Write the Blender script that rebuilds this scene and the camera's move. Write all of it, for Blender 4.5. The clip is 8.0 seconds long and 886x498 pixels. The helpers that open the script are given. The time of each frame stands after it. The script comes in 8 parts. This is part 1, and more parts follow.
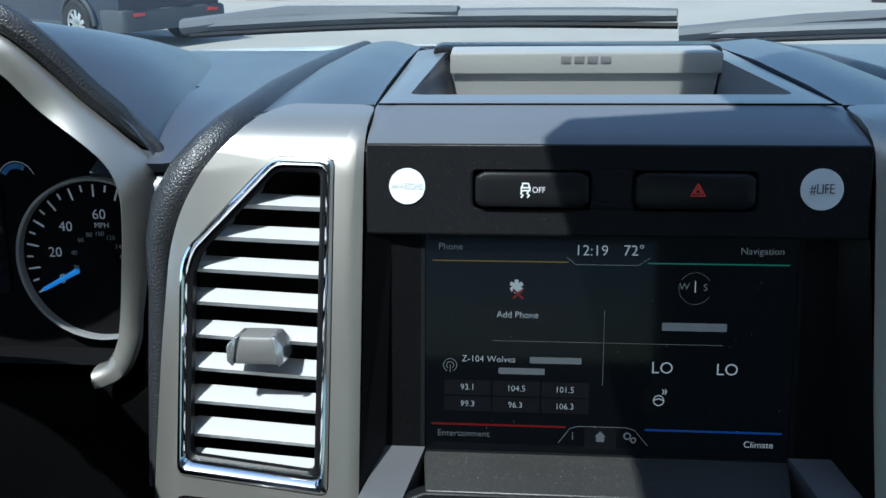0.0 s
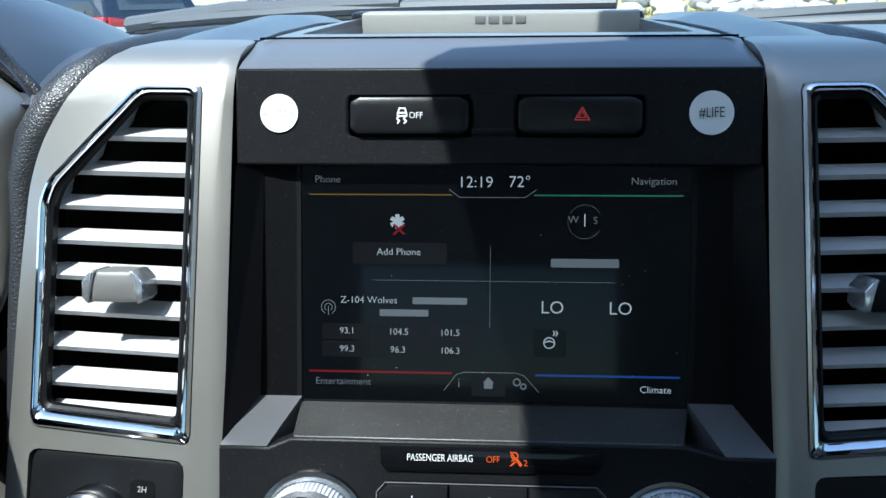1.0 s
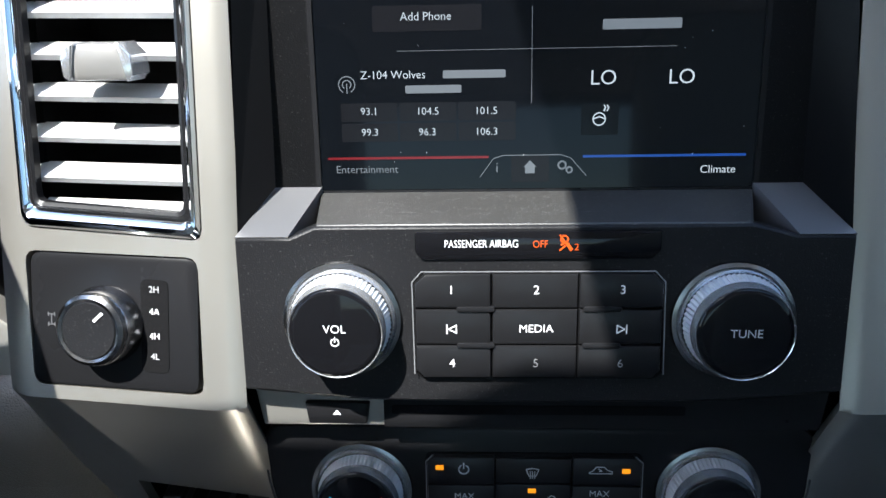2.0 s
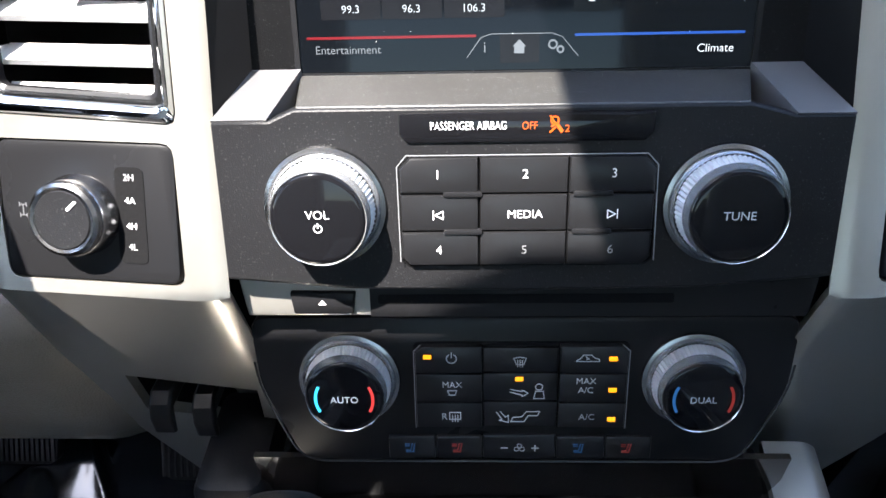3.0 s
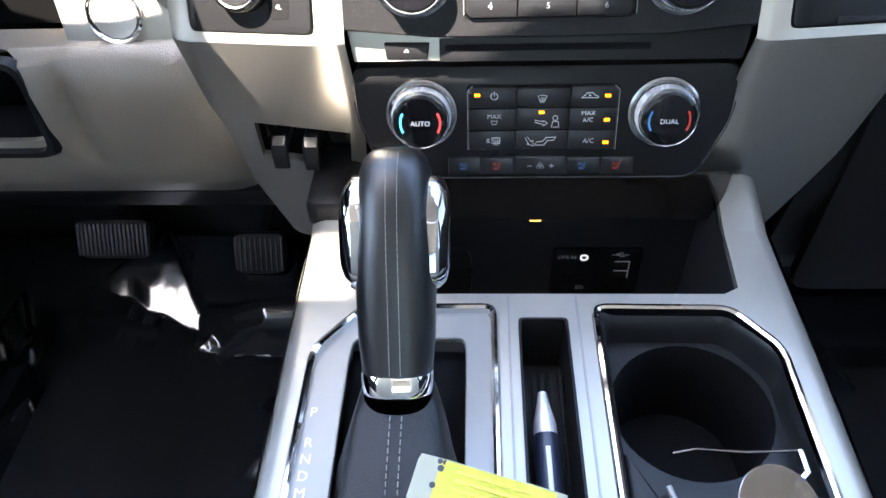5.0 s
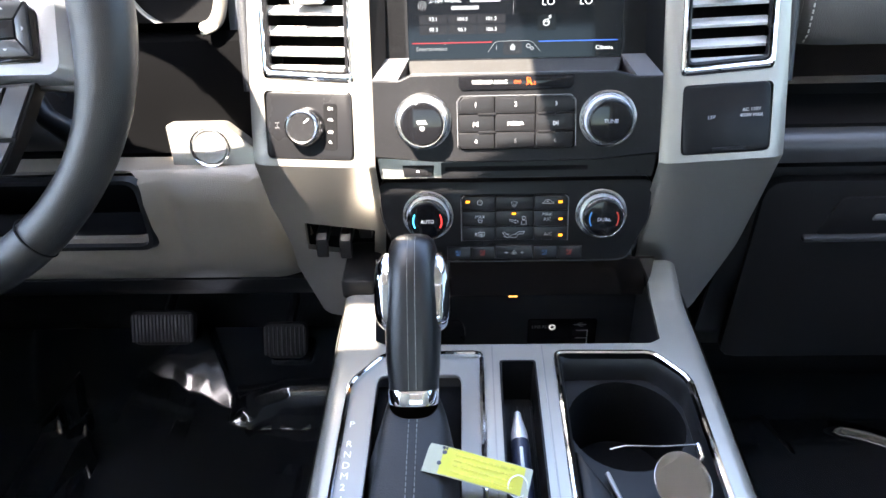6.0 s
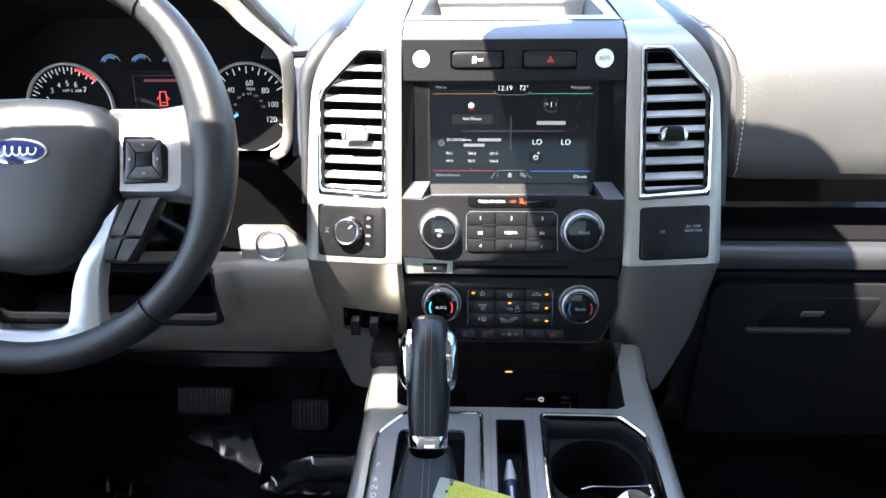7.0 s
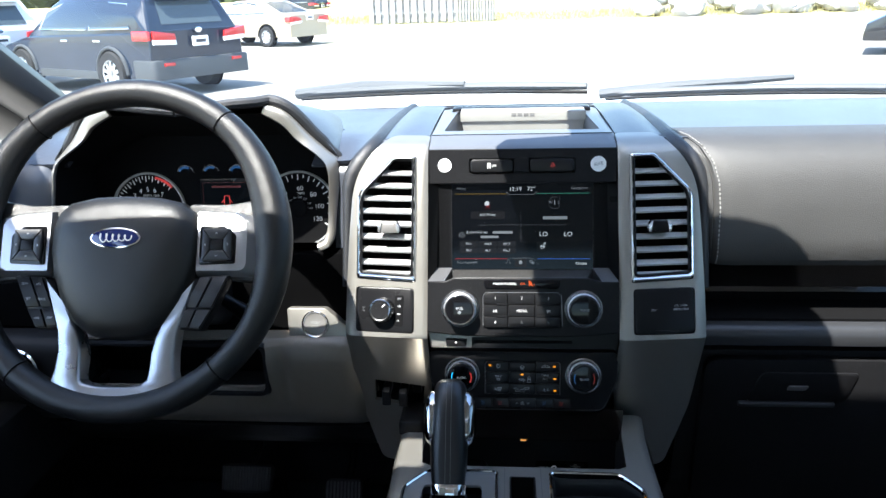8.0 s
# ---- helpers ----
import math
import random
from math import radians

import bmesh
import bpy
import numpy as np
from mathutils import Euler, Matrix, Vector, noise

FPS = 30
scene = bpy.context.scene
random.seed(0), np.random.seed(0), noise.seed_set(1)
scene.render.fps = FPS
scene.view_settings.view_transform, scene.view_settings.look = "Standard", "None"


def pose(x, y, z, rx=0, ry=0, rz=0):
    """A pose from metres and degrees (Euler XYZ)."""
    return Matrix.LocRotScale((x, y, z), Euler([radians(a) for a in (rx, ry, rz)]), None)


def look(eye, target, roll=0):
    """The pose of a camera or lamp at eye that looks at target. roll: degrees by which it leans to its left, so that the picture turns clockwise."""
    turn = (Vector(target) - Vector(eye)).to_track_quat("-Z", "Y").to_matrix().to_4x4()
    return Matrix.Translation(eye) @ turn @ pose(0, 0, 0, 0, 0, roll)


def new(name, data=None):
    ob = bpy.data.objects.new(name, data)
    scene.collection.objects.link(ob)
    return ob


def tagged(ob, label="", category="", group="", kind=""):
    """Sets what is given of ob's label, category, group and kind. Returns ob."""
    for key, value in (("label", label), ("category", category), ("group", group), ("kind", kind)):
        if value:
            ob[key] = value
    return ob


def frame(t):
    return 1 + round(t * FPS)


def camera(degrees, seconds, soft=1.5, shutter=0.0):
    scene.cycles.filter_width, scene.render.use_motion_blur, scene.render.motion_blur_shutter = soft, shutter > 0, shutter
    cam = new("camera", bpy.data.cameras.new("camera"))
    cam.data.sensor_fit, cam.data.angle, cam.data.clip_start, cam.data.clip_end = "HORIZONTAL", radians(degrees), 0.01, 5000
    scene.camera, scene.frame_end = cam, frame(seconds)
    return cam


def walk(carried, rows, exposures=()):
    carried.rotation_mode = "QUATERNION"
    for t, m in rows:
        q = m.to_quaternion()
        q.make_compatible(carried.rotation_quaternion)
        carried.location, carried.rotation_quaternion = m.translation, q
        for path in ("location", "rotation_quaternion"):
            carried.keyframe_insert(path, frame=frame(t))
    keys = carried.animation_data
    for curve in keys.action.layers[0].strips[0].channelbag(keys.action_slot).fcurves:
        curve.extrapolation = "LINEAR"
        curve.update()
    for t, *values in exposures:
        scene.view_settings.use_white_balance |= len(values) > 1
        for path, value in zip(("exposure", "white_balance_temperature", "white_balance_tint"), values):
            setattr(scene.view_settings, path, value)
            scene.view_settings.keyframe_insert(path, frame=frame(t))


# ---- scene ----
cam = camera(60.7, 8.0)
PATH = [
    (0, (-0.055, -0.345, 1.594), (-0.195, 1.507, 0.853), -0.8),
    (0.1, (-0.049, -0.337, 1.585), (-0.188, 1.516, 0.846), -0.7),
    (0.2, (-0.04, -0.341, 1.568), (-0.179, 1.525, 0.86), -1.0),
    (0.4, (-0.024, -0.34, 1.548), (-0.156, 1.534, 0.862), -1.0),
    (0.5, (-0.015, -0.338, 1.54), (-0.14, 1.545, 0.877), -0.9),
    (1, (-0.003, -0.339, 1.539), (-0.119, 1.551, 0.895), -0.6),
    (1.5, (-0.014, -0.338, 1.529), (-0.138, 1.529, 0.823), -1.6),
    (2, (-0.021, -0.316, 1.494), (-0.13, 1.416, 0.5), -2.1),
    (2.2, (-0.017, -0.312, 1.489), (-0.127, 1.36, 0.398), -2.1),
    (3.3, (-0.025, -0.318, 1.479), (-0.092, 1.278, 0.275), -2.1),
    (3.5, (-0.028, -0.324, 1.487), (-0.102, 1.25, 0.255), -2.5),
    (4, (-0.035, -0.374, 1.495), (-0.105, 1.098, 0.143), -2.4),
    (4.5, (-0.043, -0.428, 1.489), (-0.128, 0.984, 0.076), -2.5),
    (4.7, (-0.042, -0.448, 1.496), (-0.134, 0.959, 0.077), -2.7),
    (5.8, (-0.042, -0.606, 1.569), (-0.11, 0.978, 0.351), -2.1),
    (6, (-0.041, -0.645, 1.598), (-0.109, 0.985, 0.441), -2.1),
    (6.5, (-0.052, -0.731, 1.643), (-0.117, 0.974, 0.6), -1.4),
    (7, (-0.039, -0.803, 1.683), (-0.125, 0.964, 0.752), -0.9),
    (7.5, (-0.041, -0.879, 1.695), (-0.176, 0.942, 0.88), -1.8),
    (7.7, (-0.028, -0.907, 1.703), (-0.186, 0.94, 0.953), -2.4),
    (8, (-0.017, -0.943, 1.698), (-0.19, 0.942, 1.053), -1.8),
]
EXPOSURES = [(0.0, 0.40, 5550, 0), (1.0, 0.90, 5650, 1), (2.0, 1.9, 6100, 7), (3.5, 3.35, 6700, 12), (4.5, 4.0, 7100, 13), (6.0, 3.85, 7100, 13), (7.0, 3.10, 6750, 11), (8.0, 1.85, 6250, 7)]
walk(cam, [(t, look(eye, target, roll)) for t, eye, target, roll in PATH], EXPOSURES)

# ---- light: clear midday sky and one sun, high, behind and to the driver's side ----
SUN_WAY = Vector((0.31, 0.45, -1.0)).normalized()
world = bpy.data.worlds.new("sky")
scene.world = world
world.use_nodes = True
wn = world.node_tree
sky = wn.nodes.new("ShaderNodeTexSky")
sky.sky_type, sky.sun_disc = "NISHITA", False
sky.sun_elevation = math.asin(-SUN_WAY.z)
sky.sun_rotation = math.atan2(-SUN_WAY.x, -SUN_WAY.y)
wn.links.new(sky.outputs[0], wn.nodes["Background"].inputs[0])
wn.nodes["Background"].inputs[1].default_value = 0.2
sun_data = bpy.data.lights.new("sun", "SUN")
sun_data.energy, sun_data.angle, sun_data.color = 5.0, radians(0.53), (1.0, 0.95, 0.88)
sun = new("sun", sun_data)
sun.matrix_world = look((-3, -4, 12), Vector((-3, -4, 12)) + SUN_WAY)


# ---- materials ----
def material(name, colour, rough=0.5, metal=0.0, grain=0.0, grain_size=0.001, vary=0.08, vary_size=0.08, leather=0.0,
             coat=0.0, emit=None, power=0.0, spec=0.5, speck=0.0, rough_vary=0.12):
    m = bpy.data.materials.new(name)
    m.use_nodes = True
    nt = m.node_tree
    n, link = nt.nodes, nt.links.new
    b = n["Principled BSDF"]
    b.inputs["Metallic"].default_value = metal
    b.inputs["Coat Weight"].default_value = coat
    b.inputs["Specular IOR Level"].default_value = spec
    co = n.new("ShaderNodeTexCoord")
    big = n.new("ShaderNodeTexNoise")
    big.inputs["Scale"].default_value = 1.0 / vary_size
    big.inputs["Detail"].default_value = 5.0
    link(co.outputs["Object"], big.inputs["Vector"])
    mix = n.new("ShaderNodeMix")
    mix.data_type = "RGBA"
    mix.inputs[6].default_value = (*[c * (1 - vary) for c in colour], 1)
    mix.inputs[7].default_value = (*[min(1.0, c * (1 + vary)) for c in colour], 1)
    link(big.outputs["Fac"], mix.inputs[0])
    colour_out = mix.outputs[2]
    fine = n.new("ShaderNodeTexNoise")
    fine.inputs["Scale"].default_value = 1.0 / grain_size
    fine.inputs["Detail"].default_value = 2.0
    link(co.outputs["Object"], fine.inputs["Vector"])
    if speck:
        ramp = n.new("ShaderNodeMapRange")
        ramp.inputs[1].default_value, ramp.inputs[2].default_value = 0.66, 0.74
        link(fine.outputs["Fac"], ramp.inputs[0])
        dust = n.new("ShaderNodeMix")
        dust.data_type = "RGBA"
        link(ramp.outputs[0], dust.inputs[0])
        link(colour_out, dust.inputs[6])
        dust.inputs[7].default_value = (speck, speck, speck, 1)
        colour_out = dust.outputs[2]
    link(colour_out, b.inputs["Base Color"])
    rv = n.new("ShaderNodeMapRange")
    rv.inputs[3].default_value, rv.inputs[4].default_value = rough * (1 - rough_vary), min(1.0, rough * (1 + rough_vary))
    link(big.outputs["Fac"], rv.inputs[0])
    link(rv.outputs[0], b.inputs["Roughness"])
    if leather:
        cell = n.new("ShaderNodeTexVoronoi")
        cell.feature = "DISTANCE_TO_EDGE"
        cell.inputs["Scale"].default_value = 1.0 / leather
        warp = n.new("ShaderNodeMixRGB")
        warp.inputs[0].default_value = 0.012
        link(co.outputs["Object"], warp.inputs[1])
        link(big.outputs["Color"], warp.inputs[2])
        link(warp.outputs[0], cell.inputs["Vector"])
        height = n.new("ShaderNodeMapRange")
        height.inputs[2].default_value = 0.25
        link(cell.outputs["Distance"], height.inputs[0])
        bump = n.new("ShaderNodeBump")
        bump.inputs["Strength"].default_value = grain
        bump.inputs["Distance"].default_value = leather * 0.25
        link(height.outputs[0], bump.inputs["Height"])
        link(bump.outputs[0], b.inputs["Normal"])
    elif grain:
        bump = n.new("ShaderNodeBump")
        bump.inputs["Strength"].default_value = grain
        bump.inputs["Distance"].default_value = grain_size * 0.4
        link(fine.outputs["Fac"], bump.inputs["Height"])
        link(bump.outputs[0], b.inputs["Normal"])
    if emit:
        b.inputs["Emission Color"].default_value = (*emit, 1)
        b.inputs["Emission Strength"].default_value = power
    return m


def glass(name, tint, gloss_rough=0.0, gloss=0.04):
    m = bpy.data.materials.new(name)
    m.use_nodes = True
    nt = m.node_tree
    n, link = nt.nodes, nt.links.new
    clear = n.new("ShaderNodeBsdfTransparent")
    clear.inputs[0].default_value = (*tint, 1)
    shine = n.new("ShaderNodeBsdfGlossy")
    shine.inputs["Roughness"].default_value = gloss_rough
    facing = n.new("ShaderNodeLayerWeight")
    facing.inputs[0].default_value = 0.5
    curve = n.new("ShaderNodeMath")
    curve.operation = "POWER"
    curve.inputs[1].default_value = 5.0
    link(facing.outputs["Facing"], curve.inputs[0])
    fres = n.new("ShaderNodeMath")
    fres.operation = "MULTIPLY_ADD"
    fres.inputs[1].default_value, fres.inputs[2].default_value = 0.5, gloss
    link(curve.outputs[0], fres.inputs[0])
    mix = n.new("ShaderNodeMixShader")
    link(fres.outputs[0], mix.inputs[0])
    link(clear.outputs[0], mix.inputs[1])
    link(shine.outputs[0], mix.inputs[2])
    link(mix.outputs[0], n["Material Output"].inputs[0])
    return m


SOFT = material("soft_black_vinyl", (0.046, 0.052, 0.066), 0.31, spec=0.9, grain=0.14, leather=0.0014, vary=0.12)
VINYL = material("charcoal_leather_pad", (0.056, 0.055, 0.054), 0.52, grain=0.32, leather=0.0019, vary=0.15)
PLASTIC = material("grained_black_plastic", (0.011, 0.011, 0.012), 0.36, grain=0.5, grain_size=0.0006, vary=0.15, speck=0.07, spec=0.13)
SMOOTH = material("smooth_black_plastic", (0.010, 0.010, 0.011), 0.28, grain=0.08, grain_size=0.0008, vary=0.2, spec=0.16)
CAP = material("satin_dark_grey_cap", (0.115, 0.122, 0.136), 0.30, grain=0.15, grain_size=0.0009, vary=0.12)
PIANO = material("gloss_black", (0.005, 0.005, 0.006), 0.07, coat=0.1, spec=0.25, vary=0.2)
SILVER = material("champagne_satin_paint", (0.370, 0.352, 0.318), 0.36, metal=0.75, grain=0.06, grain_size=0.0005, vary=0.05)
SPOKE = material("satin_silver_spoke", (0.40, 0.41, 0.43), 0.28, metal=0.85, grain=0.05, grain_size=0.0006, vary=0.05)
GREY = material("satin_grey_plastic", (0.27, 0.262, 0.252), 0.38, metal=0.4, grain=0.05, grain_size=0.0006, vary=0.05)
GRILLE = material("champagne_speaker_grille", (0.36, 0.35, 0.32), 0.42, metal=0.3, grain=0.35, grain_size=0.0009, vary=0.08)
CHROME = material("chrome", (0.82, 0.83, 0.85), 0.06, metal=1.0, vary=0.03)
BRUSHED = material("knurled_aluminium", (0.72, 0.73, 0.75), 0.32, metal=0.5, vary=0.06)
SLAT = material("grey_vent_slat", (0.50, 0.50, 0.50), 0.34, spec=0.8, grain=0.1, grain_size=0.0006, vary=0.06)
GRAINED = material("coarse_grained_leather", (0.022, 0.023, 0.026), 0.42, grain=0.34, leather=0.0019, vary=0.2, spec=0.6)
LEDGE = material("dusty_grained_plastic", (0.030, 0.029, 0.027), 0.42, spec=0.8, grain=0.6, grain_size=0.0006, vary=0.25, speck=0.35)
SHELF = material("dark_satin_shelf", (0.028, 0.029, 0.032), 0.34, grain=0.15, grain_size=0.0009, vary=0.12)
RAMP = material("grey_ramp_plastic", (0.115, 0.115, 0.12), 0.30, metal=0.2, spec=1.0, grain=0.08, grain_size=0.0006, vary=0.06)
KEY = material("black_key_plastic", (0.010, 0.010, 0.011), 0.30, grain=0.15, grain_size=0.0006, vary=0.2, spec=0.28)
# bright line colour that stands for highlights on the key edges
KEY_GLINT = material("key_edge_glint", (0.30, 0.30, 0.31), 0.3, metal=0.5)
CHEEK = material("smoked_chrome", (0.46, 0.47, 0.50), 0.07, metal=1.0, vary=0.1)
BRIGHT_RIM = material("polished_rim", (0.80, 0.81, 0.83), 0.20, metal=0.85, vary=0.05)
BIN = material("satin_black_bin", (0.014, 0.015, 0.017), 0.36, spec=0.5, grain=0.3, grain_size=0.001, vary=0.15)
LEATHER = material("black_wheel_leather", (0.0115, 0.0113, 0.0116), 0.335, grain=0.34, leather=0.0012, vary=0.25, spec=0.46)
KNEE = material("taupe_grained_panel", (0.175, 0.148, 0.118), 0.31, spec=0.8, grain=0.30, leather=0.0017, vary=0.15)
STONE = material("stone_grey_leather", (0.30, 0.27, 0.225), 0.5, grain=0.3, leather=0.002, vary=0.08)
THREAD = material("pale_thread", (0.36, 0.35, 0.33), 0.8)
GRIP = material("black_gloss_leather", (0.0062, 0.0062, 0.0072), 0.29, grain=0.22, leather=0.0010, vary=0.25, spec=0.6)
GAITER = material("soft_black_gaiter_leather", (0.0075, 0.0075, 0.0085), 0.42, grain=0.3, leather=0.0016, vary=0.25, spec=0.35)
FINE_THREAD = material("grey_thread", (0.20, 0.20, 0.19), 0.8)
TRAY = material("satin_black_tray", (0.012, 0.012, 0.013), 0.30, grain=0.1, grain_size=0.0008, vary=0.2, spec=0.22)
RUBBER = material("black_rubber", (0.013, 0.013, 0.013), 0.7, grain=0.4, grain_size=0.002, spec=0.25)
DARK = material("dark_lining", (0.0055, 0.0055, 0.006), 0.85, grain=0.3, grain_size=0.002, spec=0.08)
# facia colour with its shade put in
FACIA_SHADE = material("facia_shade_black", (0.0024, 0.0024, 0.0026), 0.95, grain=0.3, grain_size=0.001, spec=0.02)
CARPET = material("black_carpet", (0.014, 0.0145, 0.016), 0.95, grain=1.0, grain_size=0.003, spec=0.05)
HEADLINER = material("grey_headliner", (0.5, 0.49, 0.47), 0.95, grain=0.5, grain_size=0.002)
FILM = material("clear_plastic_film", (0.0110, 0.0125, 0.0150), 0.11, spec=1.0, vary=0.3, vary_size=0.03, rough_vary=0.5)
# white print glows faintly so lettering also reads in shade
PRINT = material("white_print", (0.75, 0.75, 0.75), 0.5, emit=(0.8, 0.83, 0.85), power=0.06)
PRINT_FAINT = material("faint_print", (0.09, 0.09, 0.095), 0.45)
# print colour dimmed for keys that lie in shade
PRINT_SHADED = material("shaded_print", (0.22, 0.22, 0.225), 0.5)
PRINT_DIM = material("grey_print", (0.45, 0.45, 0.46), 0.5)
STICKER = material("white_sticker", (0.80, 0.81, 0.80), 0.5)
STICKER_INK = material("pale_sticker_ink", (0.60, 0.58, 0.60), 0.6)
INK = material("dark_ink", (0.05, 0.05, 0.06), 0.6)
AMBER = material("amber_lamp", (0.3, 0.12, 0.01), 0.4, emit=(1.0, 0.32, 0.004), power=0.28)
WARM_LAMP = material("warm_courtesy_lamp", (0.5, 0.3, 0.1), 0.4, emit=(1.0, 0.45, 0.10), power=0.30)
DARK_CHROME = material("dark_chrome", (0.30, 0.30, 0.31), 0.22, metal=1.0, vary=0.1)
ORANGE = material("orange_warning_print", (0.35, 0.05, 0.004), 0.4, emit=(1.0, 0.10, 0.004), power=0.16)
# dial ring metal with a faint glow added to make it show
GLOW_RING = material("glowing_dial_ring", (0.5, 0.5, 0.5), 0.3, metal=0.6, emit=(0.75, 0.8, 0.82), power=0.010)
RED = material("red_print", (0.6, 0.05, 0.05), 0.5, emit=(0.8, 0.06, 0.05), power=0.13)
BLUE = material("blue_lit_print", (0.05, 0.3, 0.8), 0.5, emit=(0.06, 0.36, 1.0), power=0.28)
CYAN = material("cyan_lit_print", (0.05, 0.6, 0.8), 0.5, emit=(0.05, 0.55, 0.9), power=0.25)
DISPLAY = material("display_glass", (0.0015, 0.0018, 0.0025), 0.06, coat=0.0, spec=0.22, emit=(0.35, 0.5, 0.7), power=0.002, vary=0.2)
DIM_RED = material("dim_red_print", (0.12, 0.015, 0.012), 0.5, emit=(0.8, 0.06, 0.04), power=0.008)
DEEP_RED = material("low_red_print", (0.12, 0.015, 0.012), 0.5, emit=(0.8, 0.06, 0.04), power=0.03)
DEEP_BLUE = material("low_blue_print", (0.015, 0.05, 0.11), 0.5, emit=(0.05, 0.28, 0.8), power=0.05)
DIM_BLUE = material("dim_blue_print", (0.015, 0.05, 0.11), 0.5, emit=(0.06, 0.3, 0.8), power=0.008)
UI_WHITE = material("display_white", (0.02, 0.02, 0.02), 0.2, emit=(0.80, 0.88, 0.95), power=0.22)
UI_GREY = material("display_grey", (0.02, 0.02, 0.02), 0.2, emit=(0.55, 0.62, 0.7), power=0.09)
UI_DIM = material("display_button_fill", (0.004, 0.004, 0.005), 0.2, spec=0.22, emit=(0.4, 0.5, 0.62), power=0.0009)
UI_RED = material("display_red", (0.02, 0.0, 0.0), 0.2, emit=(0.75, 0.05, 0.07), power=0.07)
UI_BLUE = material("display_blue", (0.0, 0.0, 0.02), 0.2, emit=(0.04, 0.17, 0.75), power=0.12)
UI_GREEN = material("display_green", (0.0, 0.02, 0.0), 0.2, emit=(0.10, 0.55, 0.42), power=0.10)
UI_GOLD = material("display_gold", (0.02, 0.01, 0.0), 0.2, emit=(0.55, 0.40, 0.10), power=0.09)
YELLOW = material("yellow_paper_tag", (0.88, 0.82, 0.13), 0.6, vary=0.08, vary_size=0.02)
CLEAR = material("clear_tag_sleeve", (0.62, 0.61, 0.45), 0.15, spec=0.6)
BADGE = material("deep_blue_enamel", (0.012, 0.022, 0.12), 0.12, coat=0.6)
LENS = glass("mirrored_lens", (0.45, 0.47, 0.50), gloss=0.35)
WINDSCREEN = glass("windscreen_glass", (0.90, 0.93, 0.92), gloss=0.05)
SIDE_GLASS = glass("tinted_side_glass", (0.55, 0.58, 0.57), gloss=0.02)
WOOD = material("dark_gloss_wood", (0.012, 0.009, 0.008), 0.16, coat=0.5, vary=0.5, vary_size=0.012)
# outside
ASPHALT = material("pale_concrete_lot", (0.30, 0.28, 0.245), 0.9, grain=0.5, grain_size=0.02, vary=0.16, vary_size=1.4)
GRASS = material("dry_grass", (0.40, 0.36, 0.16), 0.95, grain=0.8, grain_size=0.05, vary=0.4, vary_size=0.5)
ROCK = material("pale_boulder", (0.40, 0.385, 0.35), 0.9, grain=0.6, grain_size=0.05, vary=0.25, vary_size=0.4)
FENCE = material("weathered_grey_boards", (0.34, 0.33, 0.31), 0.85, grain=0.5, grain_size=0.01, vary=0.25, vary_size=0.2)
NAVY = material("navy_car_paint", (0.016, 0.026, 0.046), 0.14, coat=0.4, vary=0.05)
CREAM = material("cream_car_paint", (0.42, 0.36, 0.26), 0.3, coat=0.5, vary=0.03)
WHITE = material("white_car_paint", (0.72, 0.73, 0.74), 0.3, coat=0.6, vary=0.03)
BLACKCAR = material("black_car_paint", (0.012, 0.012, 0.014), 0.2, coat=0.7, vary=0.05)
WIPER = material("faded_wiper_plastic", (0.11, 0.115, 0.12), 0.5, vary=0.15)
TRIMGREY = material("grey_bumper_plastic", (0.055, 0.06, 0.065), 0.55, vary=0.1)
CARGLASS = material("tinted_car_glass", (0.06, 0.08, 0.092), 0.06, coat=0.5)
TAIL = material("red_tail_lamp", (0.50, 0.02, 0.02), 0.15, coat=0.6)
TYRE = material("tyre_rubber", (0.02, 0.02, 0.021), 0.8, grain=0.4, grain_size=0.01)
RIM = material("alloy_rim", (0.62, 0.63, 0.65), 0.3, metal=0.8)
BACKDROP = material("far_shrubs", (0.06, 0.08, 0.03), 0.95, grain=0.8, grain_size=0.3, vary=0.5, vary_size=1.0)


# ---- builders ----
def thing(name, base, label, category, group="", kind=""):
    ob = new(name)
    ob.empty_display_size = 0.02
    ob.location = base
    return tagged(ob, label, category, group, kind)


def part(name, bm, mat, parent=None, label="", bevel=0.0, sharp=35):
    me = bpy.data.meshes.new(name)
    bmesh.ops.recalc_face_normals(bm, faces=bm.faces)
    bm.to_mesh(me)
    bm.free()
    me.materials.append(mat)
    me.shade_smooth()
    me.set_sharp_from_angle(angle=radians(sharp))
    return put(name, me, parent, label, bevel)


def put(name, me, parent=None, label="", bevel=0.0):
    ob = new(name, me)
    if parent:
        ob.parent = parent
        chain, off = [], Matrix.Identity(4)
        while parent:
            chain.append(parent)
            parent = parent.parent
        for up in reversed(chain):
            off = off @ (up.matrix_parent_inverse if up.parent else Matrix.Identity(4)) @ up.matrix_basis
        ob.matrix_parent_inverse = off.inverted()
    if label:
        ob["label"] = label
    if bevel:
        mod = ob.modifiers.new("soft_edges", "BEVEL")
        mod.width, mod.segments, mod.limit_method, mod.angle_limit = bevel, 2, "ANGLE", radians(40)
        mod.harden_normals = False
    return ob


def face_frame(x, y, z, lean):
    """A frame on a panel that leans back: x right, y up the panel, z out of it."""
    return pose(x, y, z, 90 - lean, 0, 0)


def circle(cx, cy, r, n=32, ry=None, start=0.0):
    ry = ry or r
    return [(cx + r * math.cos(start + 2 * math.pi * i / n), cy + ry * math.sin(start + 2 * math.pi * i / n)) for i in range(n)]


